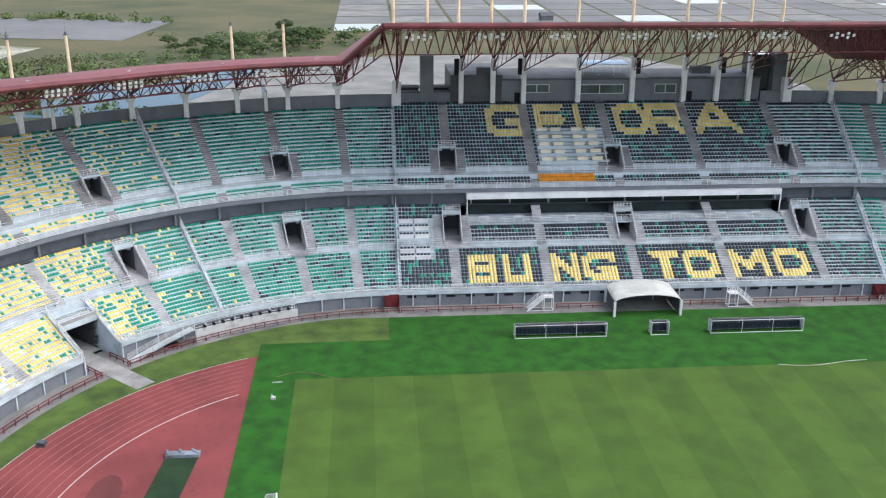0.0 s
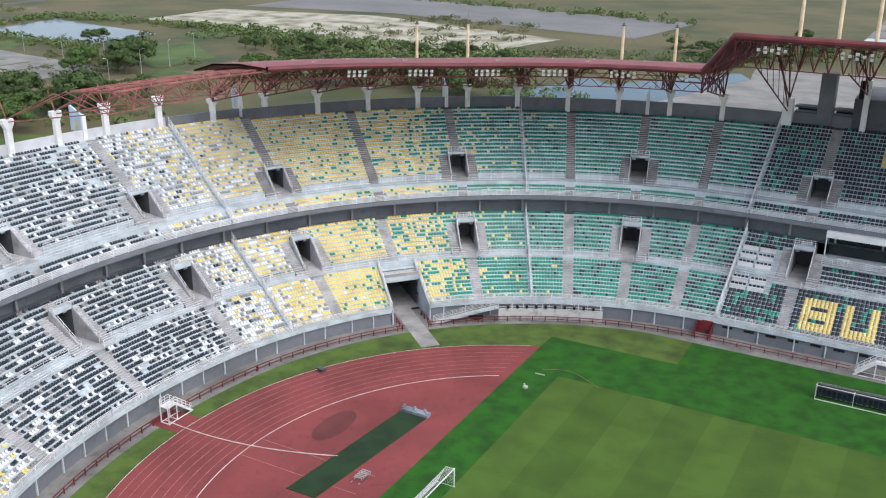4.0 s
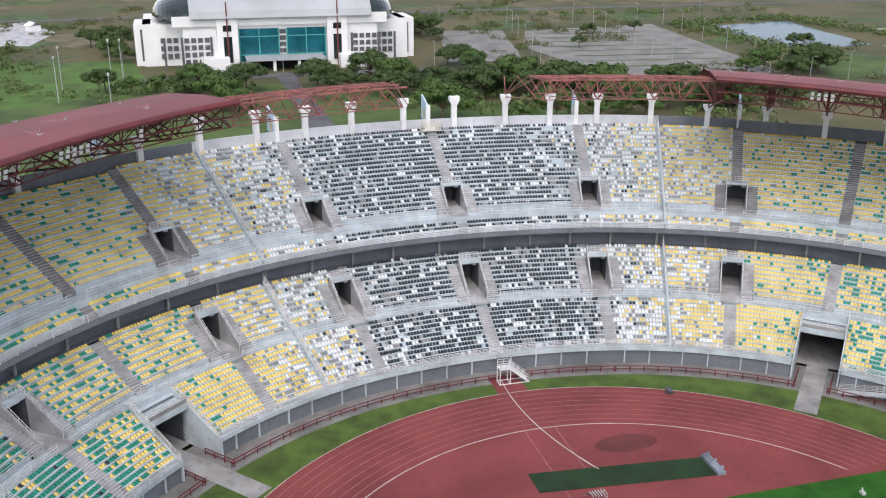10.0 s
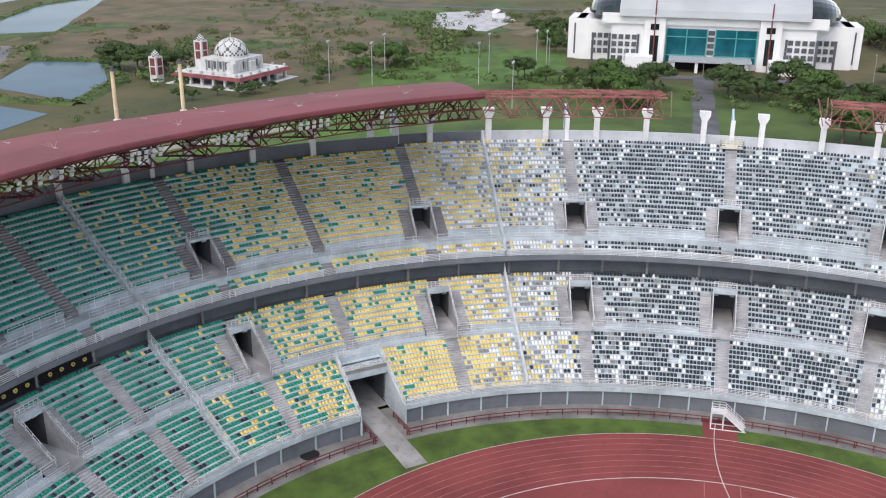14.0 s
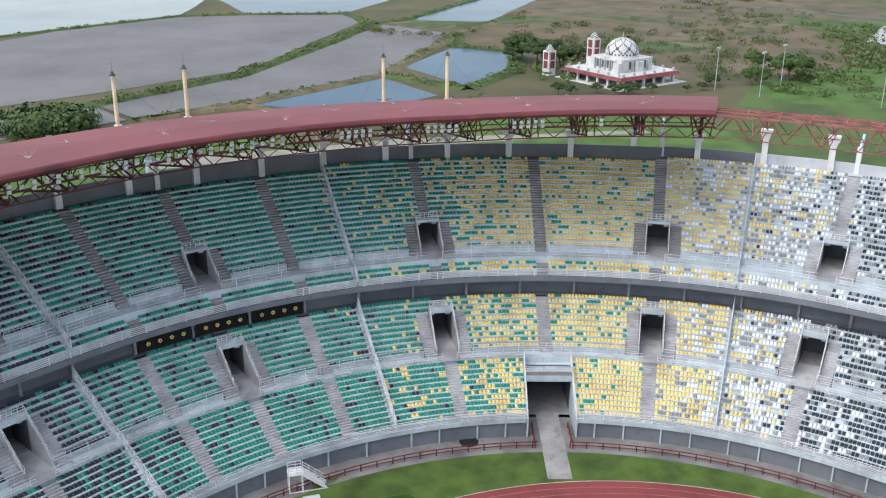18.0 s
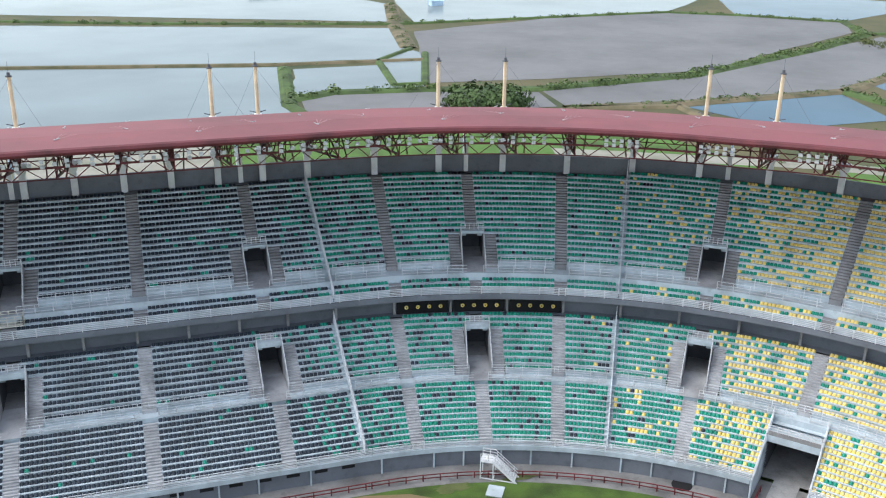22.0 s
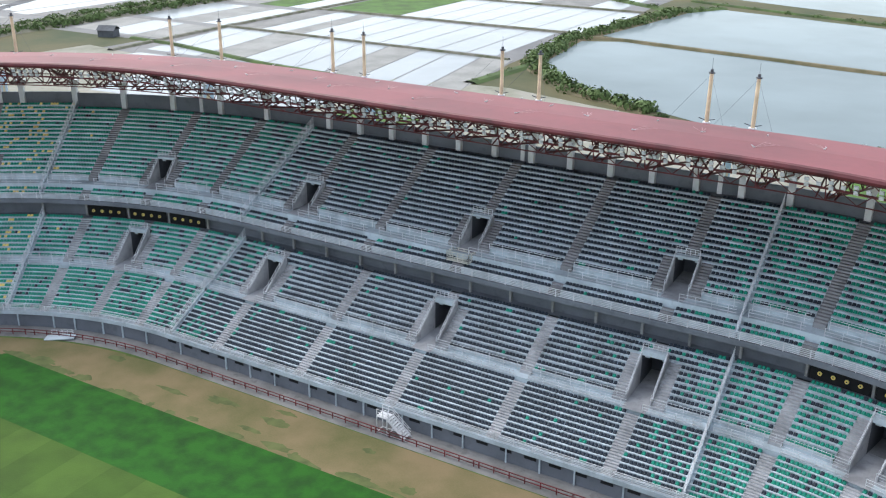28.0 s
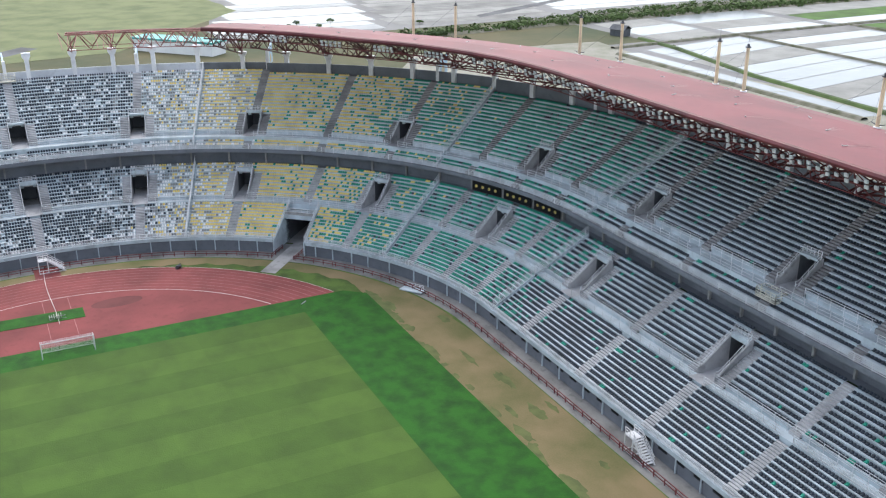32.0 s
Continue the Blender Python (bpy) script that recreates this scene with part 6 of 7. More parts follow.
def ring_truss(tr, m, u0, u1, chords, w, bay, webs):
    """Lattice along the ring between chords (r, z): each chord a part, the thin webs one part."""
    n = max(2, int((u1 - u0) / bay))
    us = [u0 + (u1 - u0) * i / n for i in range(n + 1)]
    lines = [[over(u, r, z)[0] for u in us] for r, z in chords]
    for k, ln in enumerate(lines):
        b = Build()
        b.sweep(ln, w * (1.3 if k == 2 else 2.2))
        part("chord", b, M[m], tr)
    b = Build()
    for i, j in webs:
        for k in range(n):
            p, q = (lines[i][k], lines[j][k + 1]) if k % 2 else (lines[j][k], lines[i][k + 1])
            b.beam(p, q, w)
    return b


for spans, m, nm in ((ROOF_SPANS, "red_steel", "roof_truss"), (BARE_SPANS, "red_faded", "bare_roof_truss")):
    for u0, u1 in spans:
        n = max(1, int(round((u1 - u0) / 30)))
        for i in range(n):
            a, c = u0 + (u1 - u0) * i / n, u0 + (u1 - u0) * (i + 1) / n
            if m == "red_steel":
                lines = [([(RF + 0.3, ZF - 0.5), (RF + 1.3, ZF - 2.1), (RF + 2.4, ZF - 3.7)], 0.095, 1.6, ((0, 1), (1, 2))),
                         ([(RF + 8.2, ZF - 1.4), (RF + 10.6, ZF - 1.7), (RF + 9.4, ZF - 3.4)], 0.085, 1.9, ((0, 2), (1, 2))),
                         ([(RF + 20, ZF - 3.0), (RF + 22, ZF - 3.2), (RF + 21, ZF - 4.6)], 0.085, 2.6, ((0, 2), (1, 2)))]
            else:
                lines = [([(RF + 0.3, ZF - 0.5), (RF + 3.6, ZF - 0.7), (RF + 2.0, ZF - 3.6)], 0.095, 1.9, ((0, 2), (1, 2), (0, 1))),
                         ([(RF + 7.5, ZF - 1.2), (RF + 9.5, ZF - 1.4), (RF + 8.6, ZF - 3.9)], 0.085, 1.9, ((0, 2), (1, 2), (0, 1)))]
            for k, (chords, w, bay, webs) in enumerate(lines):
                tr = thing(nm, "dark red steel lattice truss under the roof sheet" if m == "red_steel" else "bare rusty red steel lattice truss with no roof sheets", "truss", group="roof trusses")
                b = ring_truss(tr, m, a, c, chords, w, bay, webs)
                if m == "red_faded" and k == 0:
                    for q in range(int((c - a) / 3.6)):
                        b.beam(over(a + 3.6 * q, RF + 0.3, ZF - 0.5)[0], over(a + 3.6 * q, RF + 9.5, ZF - 1.4)[0], 0.12)
                tagged(part("lattice", b, M[m], tr), kind="stuff")

lamp = Build()
lamp.box((0, 0, 0), (0.22, 0, 0), (0, 0.09, 0.02), (0, -0.09, 0.19))
lamp.box((0, 0.16, 0.0), (0.2, 0, 0), (0, 0.08, 0), (0, 0, 0.12), 1)
lamp_me = lamp.mesh("floodlight", [M["lamp_box"], M["wall_dark"]])
col_me = {}


def column_mesh(h):
    key = round(h, 1)
    if key not in col_me:
        b = Build()
        b.box((0, 0, h * 0.36), (0.42, 0, 0), (0, 0.45, 0), (0, 0, h * 0.36))
        w0, w1, z0, z1 = 0.42, 0.85, h * 0.72, h * 0.88
        for z, w in ((z0, w0), (z1, w1), (h, w1)):
            b.v += [(-w, -0.5, z), (w, -0.5, z), (w, 0.5, z), (-w, 0.5, z)]
        k = len(b.v) - 12
        for lev in (0, 4):
            for i in range(4):
                j = (i + 1) % 4
                b.f.append((k + lev + i, k + lev + j, k + lev + 4 + j, k + lev + 4 + i))
                b.m.append(0)
        b.f.append((k + 8, k + 9, k + 10, k + 11))
        b.m.append(0)
        col_me[key] = b.mesh("column", M["white"])
    return col_me[key]


for quarter in range(4):
    for s in COLS_EAST.get(quarter, []) + COLS:
        u = (s, 2 * QUARTER - s, 2 * QUARTER + s, FULL - s)[quarter] % FULL
        zone = roof_zone(u)
        n = rows_of("uu", u)
        zb = 17.75 + (n - 1) * 0.48
        p, nn = ring(u, 78.7 + n * 0.88 - 0.3, zb - 0.1)
        if zone == "west":
            continue
        top = 31.7 if zone != "roof" else 30.2
        ob = tagged(part("column", column_mesh(top - zb + 0.1), None), "white painted concrete column with a flared head", "column", "roof columns")
        ob.matrix_world = Matrix.LocRotScale(p, Euler((0, 0, math.atan2(nn.y, nn.x) - math.pi / 2)), None)
        if zone:
            b = Build()
            rc = 78.7 + n * 0.88 - 0.3
            k = 0.10 if zone == "bare" else 0.15
            for du in (-1.6, 0, 1.6):
                b.beam(ring(u, rc, top)[0], over(u + du, RF + 11, ZF - 1.6)[0], k * 1.3)
                b.beam(over(u + du, RF + 11, ZF - 1.6)[0], over(u + du * 0.6, RF + 2, ZF - 3.4)[0], k)
            b.beam(ring(u, rc - 0.3, top - 0.4)[0], over(u, RF + 2, ZF - 3.4)[0], k * 1.5)
            b.beam(ring(u, rc, top)[0], over(u, RBK - 0.5, ZBK - 0.4)[0], k * 1.4)
            if zone == "roof":
                for q in range(4):
                    t0, t1 = q / 4, (q + 1) / 4
                    lo = [ring(u, rc - 0.3, top - 0.4)[0].lerp(over(u, RF + 2, ZF - 3.4)[0], t) for t in (t0, t1)]
                    hi = [over(u, RBK - 2, ZBK - 0.1)[0].lerp(over(u, RF + 1, ZF - 0.6)[0], t) for t in (t0, t1)]
                    b.beam(lo[0], hi[1], 0.13), b.beam(lo[1], hi[1], 0.11)
            shape("roof_bracket", b, M["red_faded" if zone == "bare" else "red_steel"], "steel cantilever bracket between column and roof edge", "bracket", "roof brackets")

# masts over the roof, in pairs
mast_me = Build()
mast_me.pipe((0, 0, -3.2), (0, 0, 6.6), 0.30, 12, 0, 0.25)
mast_me.pipe((0, 0, 6.6), (0, 0, 6.75), 0.42, 12, 1)
mast_me.pipe((0, 0, 6.75), (0, 0, 7.15), 0.2, 8, 1)
mast_me.pipe((0, 0, 7.15), (0, 0, 8.6), 0.02, 5, 1)
mast_mesh = mast_me.mesh("mast", [M["cream"], M["wall_dark"]])
cap = Build()
cap.pipe((0, 0, 0.0), (0, 0, 0.16), 0.5, 12)
cap_mesh = cap.mesh("base_collar", M["white"])
PAIRS = {0: (1.6, 26.3, 32.4), 3: (4.5, 29.2, 35.4)}
for quarter in range(4):
    for s in PAIRS.get(quarter, ()) + (52.8, 59.8, 80.8, 87.8):
        u = (s, 2 * QUARTER - s, 2 * QUARTER + s, FULL - s)[quarter] % FULL
        p, nn = over(u, 94.8, 34.6)
        ob = tagged(part("roof_mast", mast_mesh, None), "cream painted steel mast rising through the red roof", "mast", "roof masts")
        ob.location = p
        part("base_collar", cap_mesh, None, ob).location = (0, 0, -0.05)
        for sgn in (-1, 1):
            cb = Build()
            top, foot = Vector((0, 0, 6.5)), over(u + sgn * 3.6, 89.0, 35.95)[0] - p
            cb.beam(top, foot, 0.022)
            part("stay_cable", cb, M["wall_dark"], ob)
        arm = Build()
        tv = Vector((-nn.y, nn.x, 0))
        for sgn in (-1, 1):
            arm.beam((0, 0, 0.25), tv * (sgn * 1.1) + Vector((0, 0, 0.55)), 0.10)
        part("bracket_arm", arm, M["wall_dark"], ob)

# small hooks and pale streaks on the roof sheets
hook = Build()
hook.beam((0, 0, 0), (0.0, 0.55, 0.16), 0.08)
hook.box((0, 0, 0.06), (0.09, 0, 0), (0, 0.09, 0), (0, 0, 0.06))
hook_mesh = hook.mesh("roof_hook", M["pole"])
def roof_z(r):
    t = r - RF
    return ZF - t * 0.5 / 9 if t < 9 else ZF - 0.5 - (t - 9) * 1.4 / 11 if t < 20 else ZF - 1.9 - (t - 20) * (ZF - 1.9 - ZBK) / (RBK - RF - 20)


for (u0, u1), rf in zip(ROOF_SPANS, STAND_ROOFS):
    k = 0
    u = u0 + 3
    while u < u1 - 2:
        for r in ((74.5, 84.5) if k % 2 else (79.5, 90.0)):
            ob = tagged(part("roof_hook", hook_mesh, None), "small pale steel anchor hook on the red roof", "hook", "roof hooks")
            uh = u + rng.normal() * 0.5
            p, nn = over(uh, r, roof_z(r))
            ob.matrix_world = Matrix.LocRotScale(p, Euler((0, 0, rng.random() * 6.28)), None)
            if r < 80:
                b = Build()
                for q in range(4):
                    far, along = r + 2.5 + 1.5 * rng.random(), (0.5 + 0.55 * q) * (1 if k % 2 else -1)
                    for h in range(3):
                        f0, f1 = h / 3, (h + 1) / 3
                        ra_, rb_ = r + (far - r) * f0, r + (far - r) * f1
                        b.quad(over(uh + along * f0, ra_, roof_z(ra_) + 0.03)[0], over(uh + along * f0 + 0.09, ra_, roof_z(ra_) + 0.03)[0],
                               over(uh + along * f1 + 0.09, rb_, roof_z(rb_) + 0.03)[0], over(uh + along * f1, rb_, roof_z(rb_) + 0.03)[0])
                part("pale_streak", b, M["streak"], rf, "pale run-off streaks on the red sheet")
        u += 7.2
        k += 1

# pale peeled patches near the back edge of the roof
for u0, u1, ra_, rb_ in ((on_phi(44.8), on_phi(40.8), 92.2, 93.4), (on_phi(35.2), on_phi(32.2), 94.0, 95.6), (on_phi(34.4), on_phi(30.0), 91.6, 92.6), (on_phi(84), on_phi(82), 93.5, 95.5), (on_phi(78), on_phi(75.6), 94.2, 96.2)):
    b = Build()
    n = 8
    us = [u0 + (u1 - u0) * i / n for i in range(n + 1)]
    wob = [0.4 * math.sin(i * 2.1) for i in range(n + 1)]
    b.strip([over(u, ra_ + w, roof_z(ra_ + w) + 0.03)[0] for u, w in zip(us, wob)], [over(u, rb_ - w, roof_z(rb_ - w) + 0.03)[0] for u, w in zip(us, wob[::-1])])
    part("peeled_patch", b, M["streak"], STAND_ROOFS[0], "pale peeled patch of roof paint")

# floodlights along the roof edge
for u0, u1 in ROOF_SPANS + [(2 * QUARTER - 38, 2 * QUARTER + 38)]:
    u, k = u0 + 1.5, 0
    while u < u1 - 1.5:
        s, sx, sy = fold(u)
        west = sy < 0 and s < GAP_W
        if s < 104 and not (sx < 0 and sy < 0 and s > 50):
            for dz, dr in ((-1.0, -0.25), (-1.6, -0.1)) if k % 2 or s > 62 else ((-1.3, -0.2),):
                p, nn = over(u, 58.1 + dr if west else RF + 0.05 + dr, (44.5 if west else ZF) + dz)
                ob = tagged(part("floodlight", lamp_me, None), "small grey floodlight box hung under the roof edge", "floodlight", "roof floodlights")
                ob.matrix_world = Matrix.LocRotScale(p, Euler((radians(-12), 0, math.atan2(nn.y, nn.x) - math.pi / 2)), None)
        k += 1
        u += 1.25 if s < 62 and sy > 0 else 0.9 if k % 5 else 7.4

# little painted frames behind the back wall at the stand entrances
for u, kind in MARKS:
    s, sx, sy = fold(u)
    if kind != "v" or sy < 0 and s < 35:
        continue
    n = rows_of("uu", u)
    rb, zb = 78.7 + n * 0.88, 17.75 + (n - 1) * 0.48
    p, nn = ring(u, rb, zb)
    tv = Vector((-nn.y, nn.x, 0))
    fr = thing("stair_frame", "white and pale blue concrete frame behind the back wall", "stair frame", group="stair frames")
    b = Build()
    b.box(p + nn * 0.1 + Vector((0, 0, 1.9)), tv * 0.32, nn * 0.3, (0, 0, 2.0))
    part("post", b, M["white"], fr)
    b = Build()
    lo = [p + nn * 0.4 + Vector((0, 0, 0.9)), p + nn * 4.2 + Vector((0, 0, 0.9))]
    hi = [p + nn * 0.4 + Vector((0, 0, 3.9)), p + nn * 4.2 + Vector((0, 0, 5.0))]
    for o in (-0.15, 0.15):
        b.quad(lo[0] + tv * o, lo[1] + tv * o, hi[1] + tv * o, hi[0] + tv * o)
    b.quad(hi[0] - tv * 0.15, hi[1] - tv * 0.15, hi[1] + tv * 0.15, hi[0] + tv * 0.15)
    part("panel", b, M["pale_blue"], fr, "pale blue painted panel")
    b = Build()
    for o in (-0.17, 0.17):
        c = p + nn * 2.2 + tv * o + Vector((0, 0, 2.0))
        b.poly([c + nn * (0.7 * math.cos(a)) + Vector((0, 0, 1.0 * math.sin(a))) for a in (2 * math.pi * i / 12 for i in range(12))])
    part("emblem", b, M["cream"], fr, "plain yellow oval emblem")

# pipe cages on the axis of the ends and sides
for u, r, z in ((QUARTER, 93.6, 26.5), (3 * QUARTER, 93.6, 26.5), (0.0, 75.0, 16.0)):
    b = Build()
    p, nn = ring(u, r, z)
    tv = Vector((-nn.y, nn.x, 0))
    for o in (-0.9, 0.9):
        rail_on(b, [p - tv * 1.7 + nn * o, p + tv * 1.7 + nn * o], 1.3, 4, 0.85, 0.07)
    for o in (-1.7, 1.7):
        rail_on(b, [p + tv * o - nn * 0.9, p + tv * o + nn * 0.9], 1.3, 4, 0.9, 0.07)
    b.box(p + Vector((0, 0, 0.05)), tv * 1.75, nn * 0.95, (0, 0, 0.06))
    shape("camera_platform", b, M["cream_pale"], "pale cream steel platform with pipe rails on the stand", "platform", "platforms")

# yellow round covers on flat black bands that stand for recess shade under the east gallery
for sx in (1, -1):
    for u0 in (46.7, 53.7, 60.7):
        rc = Build()
        band(rc, u0 - 0.6 if sx > 0 else -(u0 + 5.8), u0 + 5.8 if sx > 0 else -(u0 - 0.6), [(74.72, 11.62), (74.74, 14.28)])
        shape("recess_shade_band", rc, M["black"], "flat black band for the shade of a recess under the upper tier", "recess", kind="structure")
        for k in range(4):
            p, nn = ring(sx * (u0 + 0.55 + 1.42 * k), 74.6, 12.6)
            tv, up = Vector((-nn.y, nn.x, 0)), Vector((0, 0, 1))
            cv = thing("round_cover", "round yellow cover with a black centre on the wall", "cover", tuple(p), group="yellow covers")
            pts = [tv * math.cos(a) + up * math.sin(a) for a in (2 * math.pi * i / 14 for i in range(14))]
            b = Build()
            b.poly([q * 0.26 - nn * 0.12 for q in pts])
            for q0, q1 in zip(pts, pts[1:] + pts[:1]):
                b.quad(q0 * 0.26, q1 * 0.26, q1 * 0.26 - nn * 0.12, q0 * 0.26 - nn * 0.12)
            part("disc", b.weld(), M["seat_yellow"], cv)
            b = Build()
            b.poly([q * 0.08 - nn * 0.15 for q in pts])
            for q0, q1 in zip(pts, pts[1:] + pts[:1]):
                b.quad(q0 * 0.08 - nn * 0.11, q1 * 0.08 - nn * 0.11, q1 * 0.08 - nn * 0.15, q0 * 0.08 - nn * 0.15)
            part("centre", b.weld(), M["black"], cv)

# ---- field things ----


def goal(sx):
    g_ = thing("football_goal", "white football goal with a grey net", "goal", (53.1 if sx > 0 else -56.6, -0.9 if sx > 0 else -0.1, 0.1), group="football goals")
    for y in (-3.66, 3.66):
        b = Build()
        b.pipe((0, y, 0), (0, y, 2.44), 0.07)
        part("post", b, M["white"], g_)
    b = Build()
    b.pipe((0, -3.72, 2.44), (0, 3.72, 2.44), 0.07)
    part("crossbar", b, M["white"], g_)
    b = Build()
    for y in (-3.66, 3.66):
        b.beam((0, y, 2.4), (sx * 1.1, y, 2.35), 0.05), b.beam((sx * 1.1, y, 2.35), (sx * 2.2, y, 0.03), 0.05)
        b.beam((0, y, 0.03), (sx * 2.2, y, 0.03), 0.05)
    b.beam((sx * 2.2, -3.66, 0.03), (sx * 2.2, 3.66, 0.03), 0.05)
    part("back_frame", b, M["white"], g_)
    b = Build()
    for i in range(31):
        y = -3.66 + 7.32 * i / 30
        b.beam((0, y, 2.42), (sx * 1.1, y, 2.3), 0.018), b.beam((sx * 1.1, y, 2.3), (sx * 2.2, y, 0.04), 0.018)
    for i in range(12):
        t = i / 11
        b.beam((sx * (1.1 + 1.1 * t), -3.66, 2.3 - 2.26 * t), (sx * (1.1 + 1.1 * t), 3.66, 2.3 - 2.26 * t), 0.018)
        for y in (-3.66, 3.66):
            b.beam((sx * (1.1 + 1.1 * t) * t, y, 0.03), (sx * 1.1 * t, y, 2.36), 0.018)
    part("net", b, M["white"], g_, "thin grey white net")
    return g_


goal(1), goal(-1)


def stair_stand(x, y, z, heading, group="white steel stairs"):
    """A white steel stair with a platform, that leads down from the front railing; local x runs down the flight."""
    st = thing("steel_stairs", "white steel stairs with handrails standing on the apron", "steel stairs", (x, y, z), group)
    st.rotation_euler = (0, 0, heading)
    h = 2.35
    b = Build()
    for px in (-0.75, 0.75):
        for py in (-0.65, 0.65):
            b.beam((px, py, 0), (px, py, h), 0.11)
    for px in (-0.75, 0.75):
        b.beam((px, -0.65, 0.12), (px, 0.65, 0.12), 0.09)
    for py in (-0.65, 0.65):
        b.beam((-0.75, py, 0.12), (3.6, py, 0.12), 0.09)
    part("frame", b, M["white"], st)
    b = Build()
    b.box((0, 0, h), (0.8, 0, 0), (0, 0.7, 0), (0, 0, 0.05))
    part("platform", b, M["white"], st)
    for py in (-0.65, 0.65):
        b = Build()
        b.beam((0.75, py, h), (3.4, py, 0.1), 0.08, 0.24)
        part("stringer", b, M["white"], st)
        b = Build()
        rail_on(b, [(-0.75, py, h), (0.75, py, h), (3.4, py, 0.1)], 1.0, 3, 0.9, 0.06)
        part("handrail", b, M["white"], st)
    step_b = Build()
    step_b.box((0, 0, 0), (0.15, 0, 0), (0, 0.62, 0), (0, 0, 0.03))
    step_me = step_b.mesh("tread", M["white"])
    for i in range(9):
        part("tread", step_me, None, st).location = (0.75 + 2.65 * (i + 0.7) / 9.5, 0, h - (h - 0.1) * (i + 0.7) / 9.5)
    return st


for x, y, hd in ((91.4, 0.4, -90), (-91.4, -0.4, 90), (0.8, 58.3, 0), (51.6, 56.0, -32), (14.0, -57.2, 0), (-16.6, -56.9, 180)):
    stair_stand(x, y, 0.02, radians(hd))


# pale board and low frame lying by the corner
bd = thing("loading_ramp", "pale concrete ramp slab with a low white frame", "ramp", (-55.0, 54.5, 0.05))
bd.rotation_euler = (0, 0, radians(32))
b = Build()
b.box((0, 0, 0.12), (2.2, 0, 0.1), (0, 0.8, 0), (0, 0, 0.07))
part("slab", b, M["concrete"], bd)
b = Build()
rail_on(b, [(-1.6, 1.0, 0.02), (1.6, 1.0, 0.02)], 0.8, 3, 0.8, 0.06)
part("low_frame", b, M["white"], bd)


def dugout(x0, x1, bays):
    w = x1 - x0
    dg = thing("dugout_bench", "team bench with black seats in a white steel frame", "dugout", ((x0 + x1) / 2, -47.0, 0.1), "team benches")
    b = Build()
    for i in range(bays + 1):
        x = -w / 2 + w * i / bays
        b.beam((x, -0.7, 0), (x, -0.7, 1.9), 0.07), b.beam((x, -0.7, 1.9), (x, 0.7, 2.1), 0.07), b.beam((x, 0.7, 2.1), (x, 0.7, 0), 0.07)
    for y, z in ((-0.7, 1.9), (0.7, 2.1), (-0.7, 0.06), (0.7, 0.06)):
        b.beam((-w / 2, y, z), (w / 2, y, z), 0.08)
    part("frame", b, M["white"], dg)
    b = Build()
    b.quad((-w / 2, -0.71, 0.1), (w / 2, -0.71, 0.1), (w / 2, -0.71, 1.88), (-w / 2, -0.71, 1.88))
    b.quad((-w / 2, -0.7, 1.95), (w / 2, -0.7, 1.95), (w / 2, 0.1, 2.05), (-w / 2, 0.1, 2.05))
    part("back_panel", b, M["wall_dark"], dg)
    sb = Build()
    sb.box((0, 0, 0.45), (0.23, 0, 0), (0, 0.24, 0), (0, 0, 0.06))
    sb.box((0, -0.24, 0.8), (0.23, 0, 0), (0, 0.06, 0), (0, 0, 0.36))
    se = sb.mesh("seat", M["seat_dark"])
    n = int(w / 0.62)
    for i in range(n):
        part("seat", se, None, dg).location = (-w / 2 + w * (i + 0.5) / n, -0.2, 0)
    for sgn in (-1, 1):
        b = Build()
        b.quad((sgn * w / 2, -0.7, 0.1), (sgn * w / 2, 0.5, 0.1), (sgn * w / 2, 0.5, 1.9), (sgn * w / 2, -0.7, 1.85))
        part("side_panel", b, M["wall_light"], dg)


dugout(6.9, 21.0, 3)
dugout(-2.75, -0.05, 1)
dugout(-24.0, -9.4, 3)

# players' tunnel canopy
tn = thing("tunnel_canopy", "pale ribbed arched canopy over the players tunnel", "tunnel canopy")
X0, X1, Y0, Y1 = -6.9, 3.9, -53.4, -60.0
for i in range(11):
    y = Y0 + (Y1 - Y0) * i / 11
    y2 = Y0 + (Y1 - Y0) * (i + 1) / 11
    b = Build()
    pa = [((X0 + X1) / 2 - (X1 - X0) / 2 * math.cos(a), 2.6 + 1.15 * math.sin(a)) for a in (math.pi * k / 16 for k in range(17))]
    for dz in (0.0, -0.06):
        b.strip([(x, y - 0.03, z + dz) for x, z in pa], [(x, y2 + 0.03, z + dz + 0.07) for x, z in pa])
    part("canopy_rib", b, M["canopy"], tn)
for x in (X0, X1):
    for y in (Y0 - 0.2, Y1 + 0.2):
        b = Build()
        b.box((x, y, 1.3), (0.18, 0, 0), (0, 0.2, 0), (0, 0, 1.3))
        part("post", b, M["white"], tn)
# dark sheets at the end and sides in place of the tunnel's shade
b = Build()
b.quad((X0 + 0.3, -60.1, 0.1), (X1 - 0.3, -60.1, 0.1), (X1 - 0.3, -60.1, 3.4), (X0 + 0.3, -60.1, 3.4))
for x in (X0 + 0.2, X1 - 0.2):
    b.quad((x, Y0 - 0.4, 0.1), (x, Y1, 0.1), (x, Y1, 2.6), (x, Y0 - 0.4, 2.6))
part("tunnel_shade_sheet", b, M["wall_dark"], tn)

